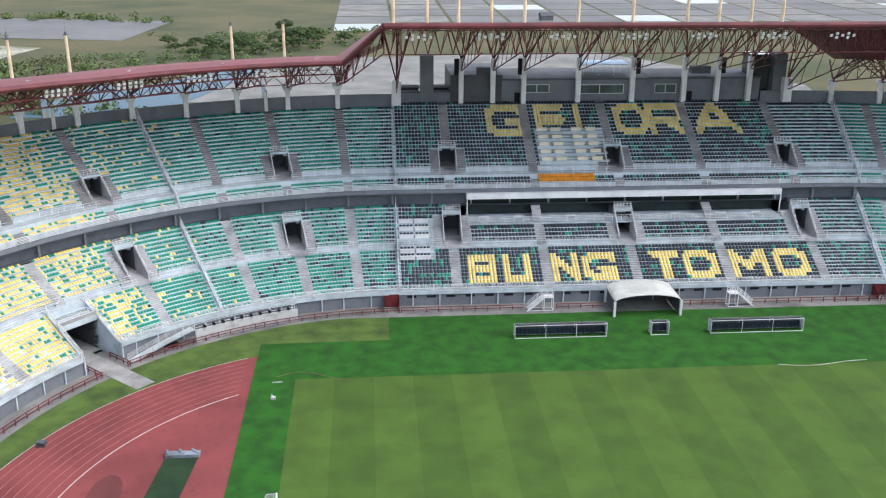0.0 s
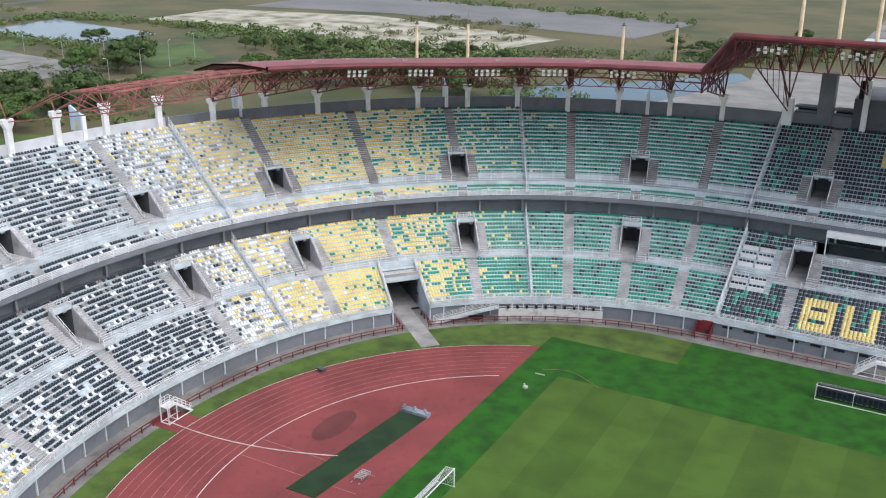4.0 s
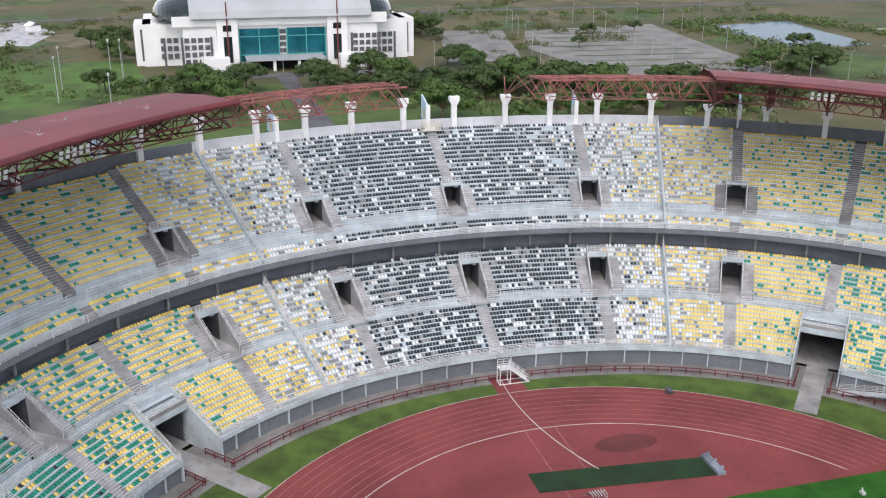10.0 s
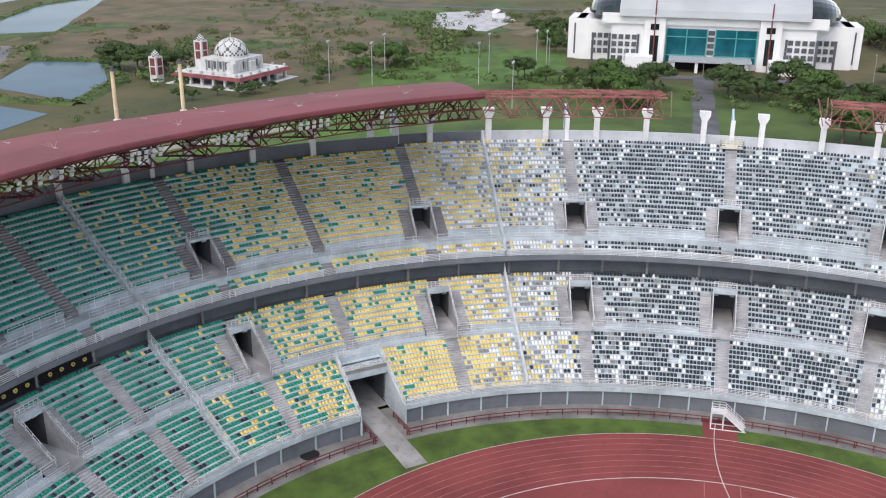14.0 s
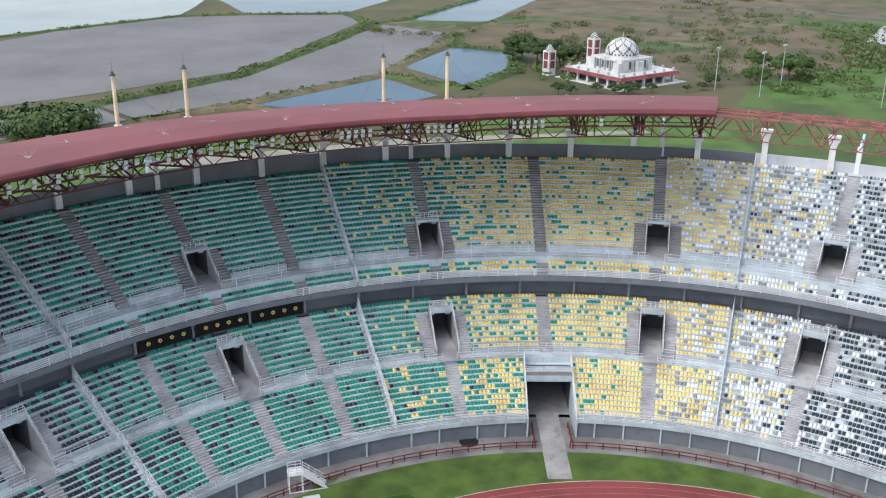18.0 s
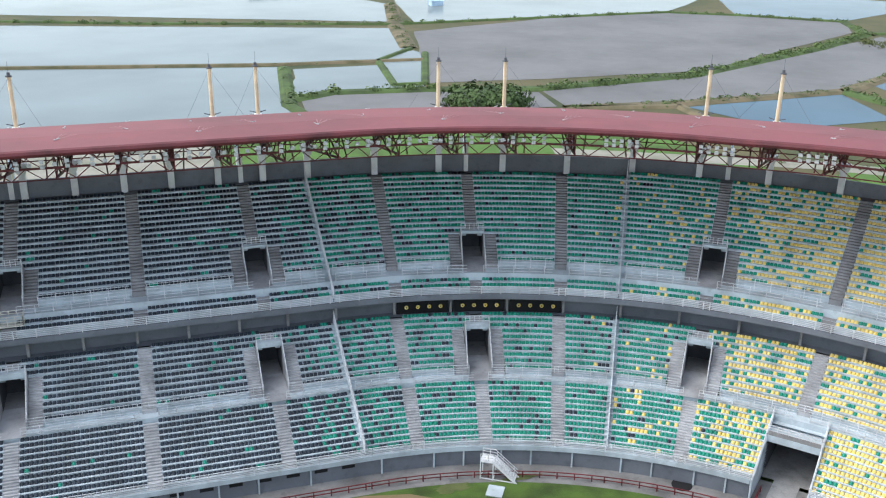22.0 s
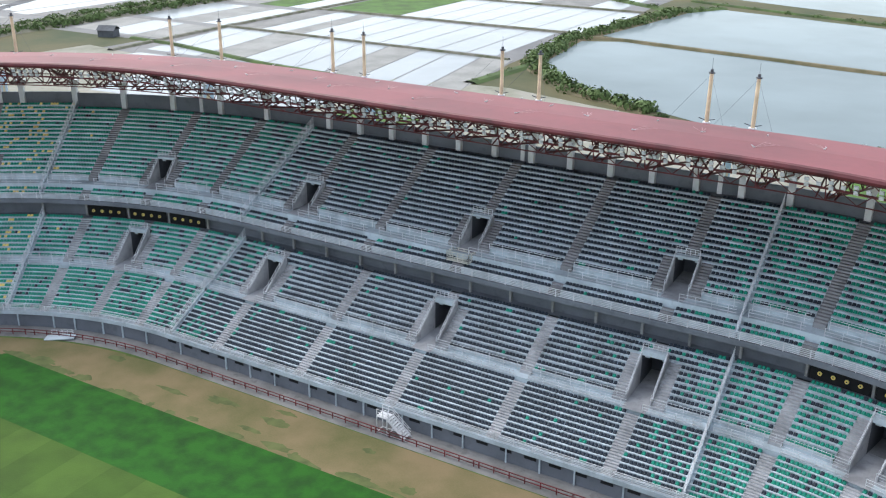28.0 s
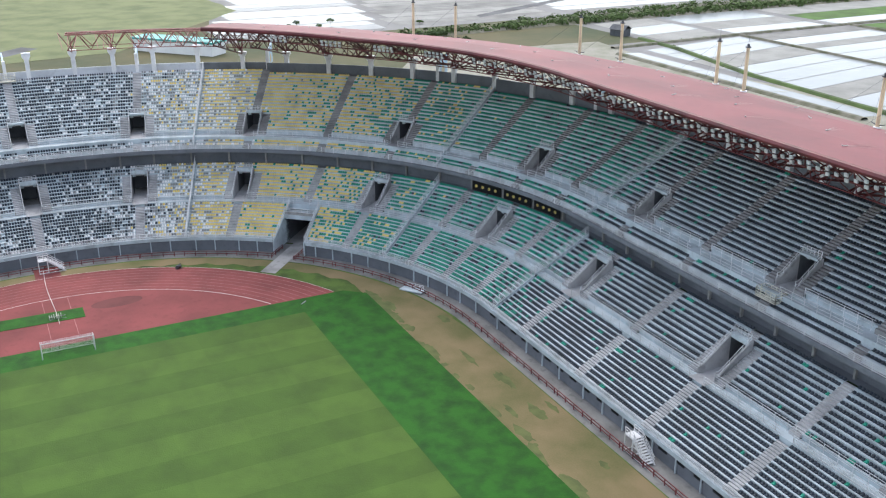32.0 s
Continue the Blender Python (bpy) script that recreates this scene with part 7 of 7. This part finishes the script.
# white board wall with lamps by the corner, and its ramp
for sy in (-1,):
    bw = thing("board_wall", "long white board wall with a row of black lamps", "board wall")
    ua, ub = 2 * QUARTER - on_phi(55.7), 2 * QUARTER - on_phi(73.0)
    ua, ub = min(ua, ub), max(ua, ub)
    b = Build()
    band(b, ua, ub, [(54.0, 0), (54.0, 2.0), (54.25, 2.0), (54.25, 0)])
    part("board", b, M["lamp_box"], bw)
    b = Build()
    rail_on(b, arc(ua, ub, 54.4, 2.0, 2), 0.75, 2, 2.0, 0.05)
    part("top_rail", b, M["rail"], bw)
    for i in range(10):
        p, nn = ring(ua + (ub - ua) * (i + 1) / 11, 54.1, 2.3)
        b = Build()
        b.pipe(p + nn * 0.2, p - nn * 0.25, 0.22, 10)
        b.beam(p, p - Vector((0, 0, 0.4)), 0.08)
        part("lamp", b, M["black"], bw)
    b = Build()
    uc = ua
    for q in (54.2, 55.7):
        rail_on(b, [ring(ua - 13 + 13 * t, q, 0.0 + 2.0 * t)[0] for t in (0, .25, .5, .75, 1)], 0.9, 4, 1.6, 0.06)
    part("ramp_rail", b, M["lamp_box"], bw)
    b = Build()
    b.strip([ring(ua - 13 + 13 * t, 54.2, 2.0 * t)[0] for t in (0, .25, .5, .75, 1)], [ring(ua - 13 + 13 * t, 55.7, 2.0 * t)[0] for t in (0, .25, .5, .75, 1)])
    part("ramp", b, M["concrete"], bw)

# a bent hose from each end stair down to the matting
for sx in (1, -1):
    b = Build()
    b.sweep([(sx * (92.0 - 23.8 * t), (0.5 + 2.5 * t * (1 - t) - 3.9 * t * t if sx > 0 else -0.5 - 0.25 * math.sin(t * 5)), 0.12) for t in (i / 24 for i in range(25))], 0.08)
    shape("hose", b, M["line"], "pale water hose lying bent across the track", "hose", "water hoses")
# dark round drain cover on the apron by the corner
for sx, sy in ((1, 1), (1, -1)):
    b = Build()
    b.pipe((sx * 72.6, sy * 48.0, 0.0), (sx * 72.6, sy * 48.0, 0.05), 1.2, 20)
    shape("drain_cover", b, M["black"], "round dark drain cover in the concrete apron", "drain cover", "drain covers")
# loose slab at the foot of the corner stairs
b = Build()
b.box((51.4, 52.9, 0.1), (0.8, -0.5, 0), (0.55, 0.9, 0), (0, 0, 0.05))
shape("concrete_slab", b, M["concrete"], "loose pale concrete slab at the foot of the stairs", "slab")
# small things on the field
for x, y, a in ((55.7, -34.6, 5), (-58.4, 36.4, 130)):
    b = Build()
    c, s_ = math.cos(radians(a)), math.sin(radians(a))
    b.box((x, y, 0.16), (0.7 * c, 0.7 * s_, 0), (-0.04 * s_, 0.04 * c, 0), (0, 0, 0.06))
    shape("loose_bar", b, M["lamp_box"], "white bar lying on the turf near the corner", "bar", "loose bars")
b = Build()
b.box((55.85, -29.95, 0.28), (0.3, 0, 0), (0, 0.22, 0), (0, 0, 0.16))
b.pipe((55.85, -29.95, 0.4), (56.05, -29.95, 0.8), 0.09)
shape("sprinkler", b, M["lamp_box"], "small white sprinkler standing on the turf", "sprinkler")
b = Build()
for k in range(30):
    t0, t1 = k / 30, (k + 1) / 30
    f0, f1 = ((56 - 9 * t, -36.2 - 1.3 * math.sin(t * 4.2), 0.11) for t in (t0, t1))
    b.beam(f0, f1, 0.03, 0.03)
shape("hose", b, M["line_faint"], "pale hose lying in a curve on the turf", "hose")
b = Build()
for k in range(30):
    t0, t1 = k / 30, (k + 1) / 30
    f0, f1 = ((-15.6 - 13.5 * t, -35.4 + 0.6 * math.sin(t * 5.0), 0.11) for t in (t0, t1))
    b.beam(f0, f1, 0.06, 0.05)
shape("hose", b, M["line"], "pale hose lying across the turf", "hose")
for sx in (1, -1):
    if sx > 0:
        b = Build()
        b.box((sx * 65.3, sx * -16.7, 0.3), (2.0, 0, 0), (0, 0.5, 0), (0, 0, 0.22))
        for k in range(3):
            b.pipe((sx * 65.3 - 2 + 1.9 * k, sx * -16.4, 0.5), (sx * 65.3 - 1 + 1.5 * k, sx * -17.3, 0.55), 0.2, 8)
        shape("matting_roll", b, M["grey_cloth"], "rolled grey cloth at the end of the matting", "cloth roll", "cloth rolls")
    hd_ = thing("hurdle_stack", "white hurdles stacked on the red track", "hurdles", (63.2 if sx > 0 else -70.6, -1.0 if sx > 0 else -0.5, 0.14), "hurdle stacks")
    for k in range(6):
        b = Build()
        y = -1.0 + 0.35 * k
        b.beam((-0.6, y, 0.35 + 0.03 * k), (0.6, y, 0.35), 0.08), b.beam((-0.5, y, 0), (-0.5, y, 0.4), 0.06), b.beam((0.5, y, 0), (0.5, y, 0.4), 0.06)
        b.beam((-0.5, y, 0.03), (-0.5, y + 0.7, 0.03), 0.06), b.beam((0.5, y, 0.03), (0.5, y + 0.7, 0.03), 0.06)
        part("hurdle", b, M["lamp_box"], hd_)
    wb = Build()
    c = Vector((sx * 82.8, sx * -20.8, 0.02))
    for k in range(3):
        wb.beam(c + Vector((-0.5, 0.5 * k, 0.1)), c + Vector((0.5, 0.5 * k, 0.1)), 0.1)
        wb.beam(c + Vector((-0.5 + 0.5 * k, 0, 0.1)), c + Vector((-0.5 + 0.5 * k, 1.0, 0.7)), 0.1)
    wb.box(c + Vector((0, 0.5, 0.45)), (0.5, 0, 0.1), (0, 0.4, 0), (0, 0, 0.12))
    shape("starting_rack", wb, M["wall_dark"], "small dark steel rack on the edge of the track", "rack", "track racks")

# dark vent slits in the wall below the west seats
slit_b = Build()
slit_b.box((0, 0, 0), (0.75, 0, 0), (0, 0.05, 0), (0, 0, 0.18))
SLIT = slit_b.mesh("vent_slit", M["black"])
for k in range(24):
    ob = tagged(part("vent_slit", SLIT, None), "dark vent slit in the grey wall", "vent", "vent slits")
    ob2 = tagged(part("vent_slit", SLIT, None), "dark vent slit in the grey wall", "vent", "vent slits")
    ob2.location = (36.0 - 3.2 * k, CY + 56.46, 1.6)
    ob.location = (36.0 - 3.2 * k, -(CY + 56.46), 1.6)

# ---- west stand: raised roof, back building, boxes ----
WY, WZ, WBY, WBZ = -62.0, 44.9, -101.5, 40.3
WX0, WX1 = 39.9, -41.5
wr = thing("west_roof", "raised dark red sheet roof over the main stand", "roof")
b = Build()
b.quad((WX0, WY, WZ), (WX1, WY, WZ), (WX1, WBY, WBZ), (WX0, WBY, WBZ))
b.quad((WX0, WY, WZ - 0.3), (WX1, WY, WZ - 0.3), (WX1, WBY, WBZ - 0.3), (WX0, WBY, WBZ - 0.3))
b.quad((WX0, WBY, WBZ), (WX1, WBY, WBZ), (WX1, WBY, WBZ - 0.3), (WX0, WBY, WBZ - 0.3))
part("roof_sheet", b, M["red_roof"], wr)
b = Build()
b.pipe((WX0, WY, WZ - 0.1), (WX1, WY, WZ - 0.1), 0.5, 10)
part("edge_tube", b, M["red_steel"], wr, "dark red tube along the roof edge")
for sx in (1, -1):
    us = 2 * QUARTER - sx * (GAP_W + 7)
    q0, q1 = ring(us, RF, ZF)[0], ring(us, RBK, ZBK)[0]
    x0 = WX0 * sx
    b = Build()
    n = 8
    hi = [Vector((x0, WY, WZ)).lerp(Vector((x0, WBY, WBZ)), i / n) for i in range(n + 1)]
    lo = [q0.lerp(q1, i / n) for i in range(n + 1)]
    b.strip(hi, lo)
    b.strip([p - Vector((0, 0, 0.3)) for p in hi], [p - Vector((0, 0, 0.3)) for p in lo])
    part("side_slope", b, M["red_roof"], wr)
    b = Build()
    b.pipe(hi[0] - Vector((0, 0, 0.1)), lo[0] - Vector((0, 0, 0.1)), 0.5, 10)
    part("slope_tube", b, M["red_steel"], wr)
    b = Build()
    c0, c1 = Vector((x0, WY + 0.2, WZ - 0.6)), Vector((x0, WY - 2, WZ - 4.4))
    l0, l1 = q0 - Vector((0, 0, 0.6)), q0 - Vector((0, 0, 3.4))
    b.beam(c0, c1, 0.2)
    b.beam(c1, l1, 0.17), b.beam(l0, l1, 0.17)
    for k in range(4):
        t0, t1 = k / 4, (k + 1) / 4
        b.beam(c0.lerp(l0, t0), c1.lerp(l1, t1), 0.1), b.beam(c1.lerp(l1, t0), c0.lerp(l0, t0), 0.1)
        b.beam(Vector((x0, WY - 4, WZ - 0.8)).lerp(q0.lerp(q1, 0.15), t0), c1.lerp(l1, t1), 0.1)
    for k in range(6):
        b.beam(hi[k] - Vector((0, 0, 0.4)), lo[k] - Vector((0, 0, 2.4)), 0.09), b.beam(lo[k] - Vector((0, 0, 0.4)), hi[k] - Vector((0, 0, 3.2)), 0.09)
        b.beam(hi[k] - Vector((0, 0, 3.2)), hi[k + 1] - Vector((0, 0, 0.4)), 0.09)
    part("end_truss", b, M["red_steel"], wr, "dark red lattice truss closing the roof step")


def straight_truss(b, a, c, up, side, w, bays):
    a, c, up, side = Vector(a), Vector(c), Vector(up), Vector(side)
    for o in (up, up + side, side * 0.5):
        b.beam(a + o, c + o, w * 1.5)
    for k in range(bays):
        p, q = a.lerp(c, k / bays), a.lerp(c, (k + 1) / bays)
        m_ = (p + q) / 2
        b.beam(p + up, m_ + side * 0.5, w), b.beam(m_ + side * 0.5, q + up, w)
        b.beam(p + up + side, m_ + side * 0.5, w), b.beam(m_ + side * 0.5, q + up + side, w)
        b.beam(p + up, q + up + side, w * 0.8)


for k in range(6):
    b = Build()
    xa, xb = WX0 + (WX1 - WX0) * k / 6, WX0 + (WX1 - WX0) * (k + 1) / 6
    straight_truss(b, (xa, WY - 0.3, WZ - 4.6), (xb, WY - 0.3, WZ - 4.6), (0, 0, 3.8), (0, -3.4, 0), 0.095, 7)
    b.beam((xa, WY - 14, WZ - 2.2), (xb, WY - 14, WZ - 2.2), 0.2), b.beam((xa, WY - 27, WZ - 3.8), (xb, WY - 27, WZ - 3.8), 0.2)
    b.beam((xa, WY - 14, WZ - 2.2), (xb, WY - 27, WZ - 3.8), 0.14), b.beam((xb, WY - 14, WZ - 2.2), (xa, WY - 27, WZ - 3.8), 0.14)
    shape("roof_truss", b, M["red_steel"], "dark red steel lattice truss under the roof edge", "truss", "roof trusses")

WCOLS = [24.75, 18.65, 12.7, 2.1, -8.5, -18.7, -25.3, -31.65]
for x in WCOLS + [37.1, -39.3]:
    big = x > 35 or x < -35
    b = Build()
    if big:
        b.box((x, -97.0, 28.2), (0.85, 0, 0), (0, 0.8, 0), (0, 0, 2.3))
    else:
        b.box((x, -97.2, 30.2), (0.45, 0, 0), (0, 0.5, 0), (0, 0, 4.5))
    shape("column", b, M["white"], "white painted concrete column with a steel head", "column", "roof columns")
    b = Build()
    top = 30.4 if big else 34.5
    for dx in (-2.4, 0.0, 2.4):
        b.beam((x, -97.0, top), (x + dx, -90.5, 40.3), 0.2)
        b.beam((x + dx, -90.5, 40.3), (x + dx, -101.0, WBZ - 0.2), 0.16)
    b.beam((x, -97.0, top - 1.8), (x, -80.5, WZ - 3.4), 0.2)
    b.beam((x, -96.7, top - 2.2), (x, -64.3, WZ - 4.4), 0.16)
    for q in range(6):
        p, r_ = Vector((x, -96.7, top - 2.2)).lerp(Vector((x, -64.3, WZ - 4.6)), q / 6), Vector((x, -99, WBZ - 0.2)).lerp(Vector((x, -63.3, WZ - 0.6)), (q + 1) / 6)
        b.beam(p, r_, 0.09)
    shape("roof_bracket", b, M["red_steel"], "steel cantilever bracket between column and roof edge", "bracket", "roof brackets")

# building behind the top rows
wb = thing("west_building", "dark grey press and service building behind the main stand", "building", (-1.8, -96.4, 0.7))
inv = Matrix.Translation((0, 100, 0))


def wpart(name, b, m, label=""):
    ob = part(name, b, m, wb, label)
    ob.matrix_parent_inverse = inv
    return ob


b = Build()
b.box((4.0, -106.5, 21.2), (14.6, 0, 0), (0, 5.0, 0), (0, 0, 8.3))
b.box((-21.5, -106.5, 20.8), (10.9, 0, 0), (0, 5.0, 0), (0, 0, 8.7))
wpart("wall", b, M["wall_grey"])
for nm, at, size in (("service_core", (23.5, -108.6, 18.0), (5.0, 7.0, 12.6)), ("flat_roof", (4.0, -107.4, 29.7), (14.8, 6.1, 0.18)), ("flat_roof", (-21.5, -106.6, 29.75), (11.0, 5.2, 0.2))):
    b = Build()
    b.box(at, (size[0], 0, 0), (0, size[1], 0), (0, 0, size[2]))
    wpart(nm, b, M["wall_dark"])
for x in (33.0, -36.2):
    b = Build()
    b.box((x, -103.0, 24.0), (1.25, 0, 0), (0, 1.5, 0), (0, 0, 10.3))
    wpart("pier", b, M["wall_grey"], "tall dark grey concrete pier")
b = Build()
b.box((-32.6, -105.0, 27.0), (1.9, 0, 0), (0, 2.2, 0), (0, 0, 7.0))
wpart("stair_glass", b, M["glass_dark"], "dark green glass stair tower")
for x0, x1 in ((38.0, 34.4), (31.6, 27.3), (-38.0, -37.5)):
    # solid black box in place of the shade in a recess
    b = Build()
    b.box(((x0 + x1) / 2, -106, 24), (abs(x0 - x1) / 2, 0, 0), (0, 0.3, 0), (0, 0, 4.0))
    wpart("recess", b, M["black"])
    for z in (25.2, 26.3, 27.3, 28.3):
        b = Build()
        b.box(((x0 + x1) / 2, -102.5 - (28.3 - z) * 0.3, z), (abs(x0 - x1) / 2, 0, 0), (0, 0.8, 0), (0, 0, 0.15))
        wpart("louvre", b, M["wall_dark"])
for x0, x1, z0, z1 in ((14.2, 9.4, 27.2, 28.7), (4.2, -5.2, 26.9, 28.6), (-11.4, -15.6, 26.9, 28.6)):
    b = Build()
    b.box(((x0 + x1) / 2, -101.45, (z0 + z1) / 2), (abs(x0 - x1) / 2, 0, 0), (0, 0.06, 0), (0, 0, (z1 - z0) / 2))
    win = wpart("window", b, M["window_glass"])
    b = Build()
    for x in (x0, (x0 + x1) / 2, x1):
        b.box((x, -101.38, (z0 + z1) / 2), (0.08, 0, 0), (0, 0.06, 0), (0, 0, (z1 - z0) / 2))
    for z in (z0, z1):
        b.box(((x0 + x1) / 2, -101.37, z), (abs(x0 - x1) / 2, 0, 0), (0, 0.06, 0), (0, 0, 0.06))
    part("window_frame", b, M["wall_light"], win).matrix_parent_inverse = Matrix.Identity(4)
for x in (15.6, -18.4):
    b = Build()
    b.box((x, -101.4, 26.0), (0.5, 0, 0), (0, 0.07, 0), (0, 0, 1.2))
    wpart("door", b, M["black"])
b = Build()
for x in (2.5, -0.5, -3.5, -6.0):
    b.beam((x, -103, 30), (x, -103, 32.2), 0.06), b.beam((x, -108, 30), (x, -108, 32.2), 0.06)
b.box((-1.8, -105.5, 32.2), (4.6, 0, 0), (0, 2.8, 0), (0, 0, 0.06))
wpart("roof_shelter", b, M["pale_blue"], "light teal shelter on the flat roof")
for x in (21.5, -20.5):
    b = Build()
    b.box((x, -102.6, 31.2), (1.9, 0, 0), (0, 0.8, 0), (0, 0, 0.7))
    wpart("roof_unit", b, M["wall_dark"])
sp = Build()
sp.box((0, 0, 0), (0.45, 0, 0), (0, 0.4, 0), (0, 0, 1.5))
sp_me = sp.mesh("loudspeaker", M["black"])
for x in (25.6, 13.4, -9.4, -26.2):
    ob = tagged(part("loudspeaker", sp_me, None), "tall black loudspeaker stack hung by a column", "loudspeaker", "loudspeakers")
    ob.location = (x, -97.2, 33.0)

# masts of the west roof
for x in (37.4, 31.0, 25.0, 18.7, 12.3, 1.9, -8.8, -19.5, -25.8, -32.2, -38.5):
    b = Build()
    b.pipe((x, -101.0, WBZ - 3), (x, -101.0, 54.0), 0.34, 12, 0, 0.28)
    shape("roof_mast", b, M["cream"], "cream painted steel mast rising through the red roof", "mast", "roof masts")

# box front under the upper tier
bx = thing("hospitality_box", "long white canopy over a dark glazed box front", "box front")
b = Build()
b.box((-2.8, -76.7, 13.85), (28.4, 0, 0), (0, 1.2, 0), (0, 0, 0.5))
part("canopy", b, M["white"], bx)
b = Build()
b.box((-2.8, -78.9, 11.7), (28.2, 0, 0), (0, 0.1, 0), (0, 0, 2.0))
part("glazing", b, M["glass_dark"], bx)
b = Build()
rail_on(b, [(25.5, -73.5, 9.6), (-31.2, -73.5, 9.6)], 1.1, 4, 1.6, 0.06)
part("handrail", b, M["rail"], bx)
b = Build()
b.box((-2.8, -76.1, 9.45), (28.3, 0, 0), (0, 2.8, 0), (0, 0, 0.12))
part("deck", b, M["concrete"], bx)
for x in (25.5, -31.2):
    b = Build()
    b.beam((x, -75.7, 9.5), (x, -75.7, 13.4), 0.16)
    part("post", b, M["white"], bx)
for x in (22.6, 16.3, 7.1, -11.8, -20.1, -26.6):
    ds = thing("small_table", "small white table on the box deck", "table", (x, -74.9, 9.57), "box tables")
    b = Build()
    b.box((0, 0, 0.75), (0.9, 0, 0), (0, 0.35, 0), (0, 0, 0.04))
    part("top", b, M["white"], ds)
    for sx in (-1, 1):
        b = Build()
        b.box((sx * 0.75, 0, 0.36), (0.05, 0, 0), (0, 0.3, 0), (0, 0, 0.36))
        part("leg", b, M["white"], ds)

# press desks and white benches
n, r0, d, z0, rise = TIERS["uu"]
for row in (1, 3, 5, 7, 9):
    y, z = -(CY + r0 + row * d + 0.35), z0 + row * rise
    b = Build()
    b.box((5.3, y, z + 0.05), (6.4, 0, 0), (0, 0.6, 0), (0, 0, 0.12))
    shape("desk_platform", b, M["concrete"], "grey platform step carrying press desks", "platform", "desk platforms")
    for x in (10.3, 7.7, 3.8, 1.1):
        ds = thing("press_desk", "pale cream press desk on the grey platform", "desk", (x, y, z + 0.17), "press desks")
        b = Build()
        b.box((0, 0, 0.60), (0.98, 0, 0), (0, 0.3, 0), (0, 0, 0.04))
        part("top", b, M["desk"], ds)
        b = Build()
        b.box((0, 0.26, 0.29), (0.94, 0, 0), (0, 0.03, 0), (0, 0, 0.29))
        part("front", b, M["desk"], ds)
        for sx in (-1, 1):
            b = Build()
            b.box((sx * 0.92, 0, 0.28), (0.03, 0, 0), (0, 0.24, 0), (0, 0, 0.28))
            part("side_panel", b, M["desk"], ds)
for tier, rows in (("ll", (8, 10)), ("lu", (1, 3, 5))):
    n, r0, d, z0, rise = TIERS[tier]
    for row in rows:
        for x in (36.4, 33.7):
            y, z = -(CY + r0 + row * d + 0.3), z0 + row * rise
            ds = thing("press_desk", "white press desk with black seats behind", "desk", (x, y, z), "press desks")
            b = Build()
            b.box((0, 0, 0.55), (1.25, 0, 0), (0, 0.25, 0), (0, 0, 0.05))
            part("top", b, M["white"], ds)
            b = Build()
            b.box((0, 0.22, 0.26), (1.2, 0, 0), (0, 0.03, 0), (0, 0, 0.26))
            part("front", b, M["white"], ds)
            for k in range(4):
                b = Build()
                b.box((-0.9 + 0.6 * k, -0.45, 0.55), (0.22, 0, 0), (0, 0.08, 0), (0, 0, 0.3))
                part("seat", b, M["seat_dark"], ds)
# orange seats at the edge of the upper tier
n, r0, d, z0, rise = TIERS["ul"]
for row in range(2):
    for i in range(17):
        x = 12.2 - 0.6 * i
        ob = thing("guest_seat", "orange padded guest seat in the upper tier front", "seat", (x, -(CY + r0 + row * d + 0.45), z0 + row * rise), "guest seats")
        b = Build()
        b.box((0, 0, 0.25), (0.26, 0, 0), (0, 0.24, 0), (0, 0, 0.12))
        part("cushion", b, M["orange"], ob)
        b = Build()
        b.box((0, -0.2, 0.55), (0.26, 0, 0), (0, 0.07, 0), (0, 0, 0.3))
        part("backrest", b, M["orange"], ob)
# red stair pit by the apron
for x in (39.3, -43.4):
    b = Build()
    b.box((x, -60.1, 1.1), (1.2, 0, 0), (0, 0.15, 0), (0, 0, 1.1))
    for sx in (-1.2, 1.2):
        b.quad((x + sx, -60.1, 0.05), (x + sx, -57.7, 0.05), (x + sx, -57.7, 1.0), (x + sx, -60.1, 2.2))
    shape("red_stair_screen", b, M["red_rail"], "red painted steel screen round a stair pit", "screen", "stair screens")
for x0, x1 in ((37.8, 18.0), (12.5, 4.6), (-7.8, -15.5), (-20.5, -42)):
    b = Build()
    rail_on(b, [(x0 + (x1 - x0) * i / 6, -57.5, 0.0) for i in range(7)], 0.85, 2, 2.0, 0.09, 0.4)
    shape("red_railing", b, M["red_rail"], "low red pipe railing on the concrete apron", "railing", "red railings")
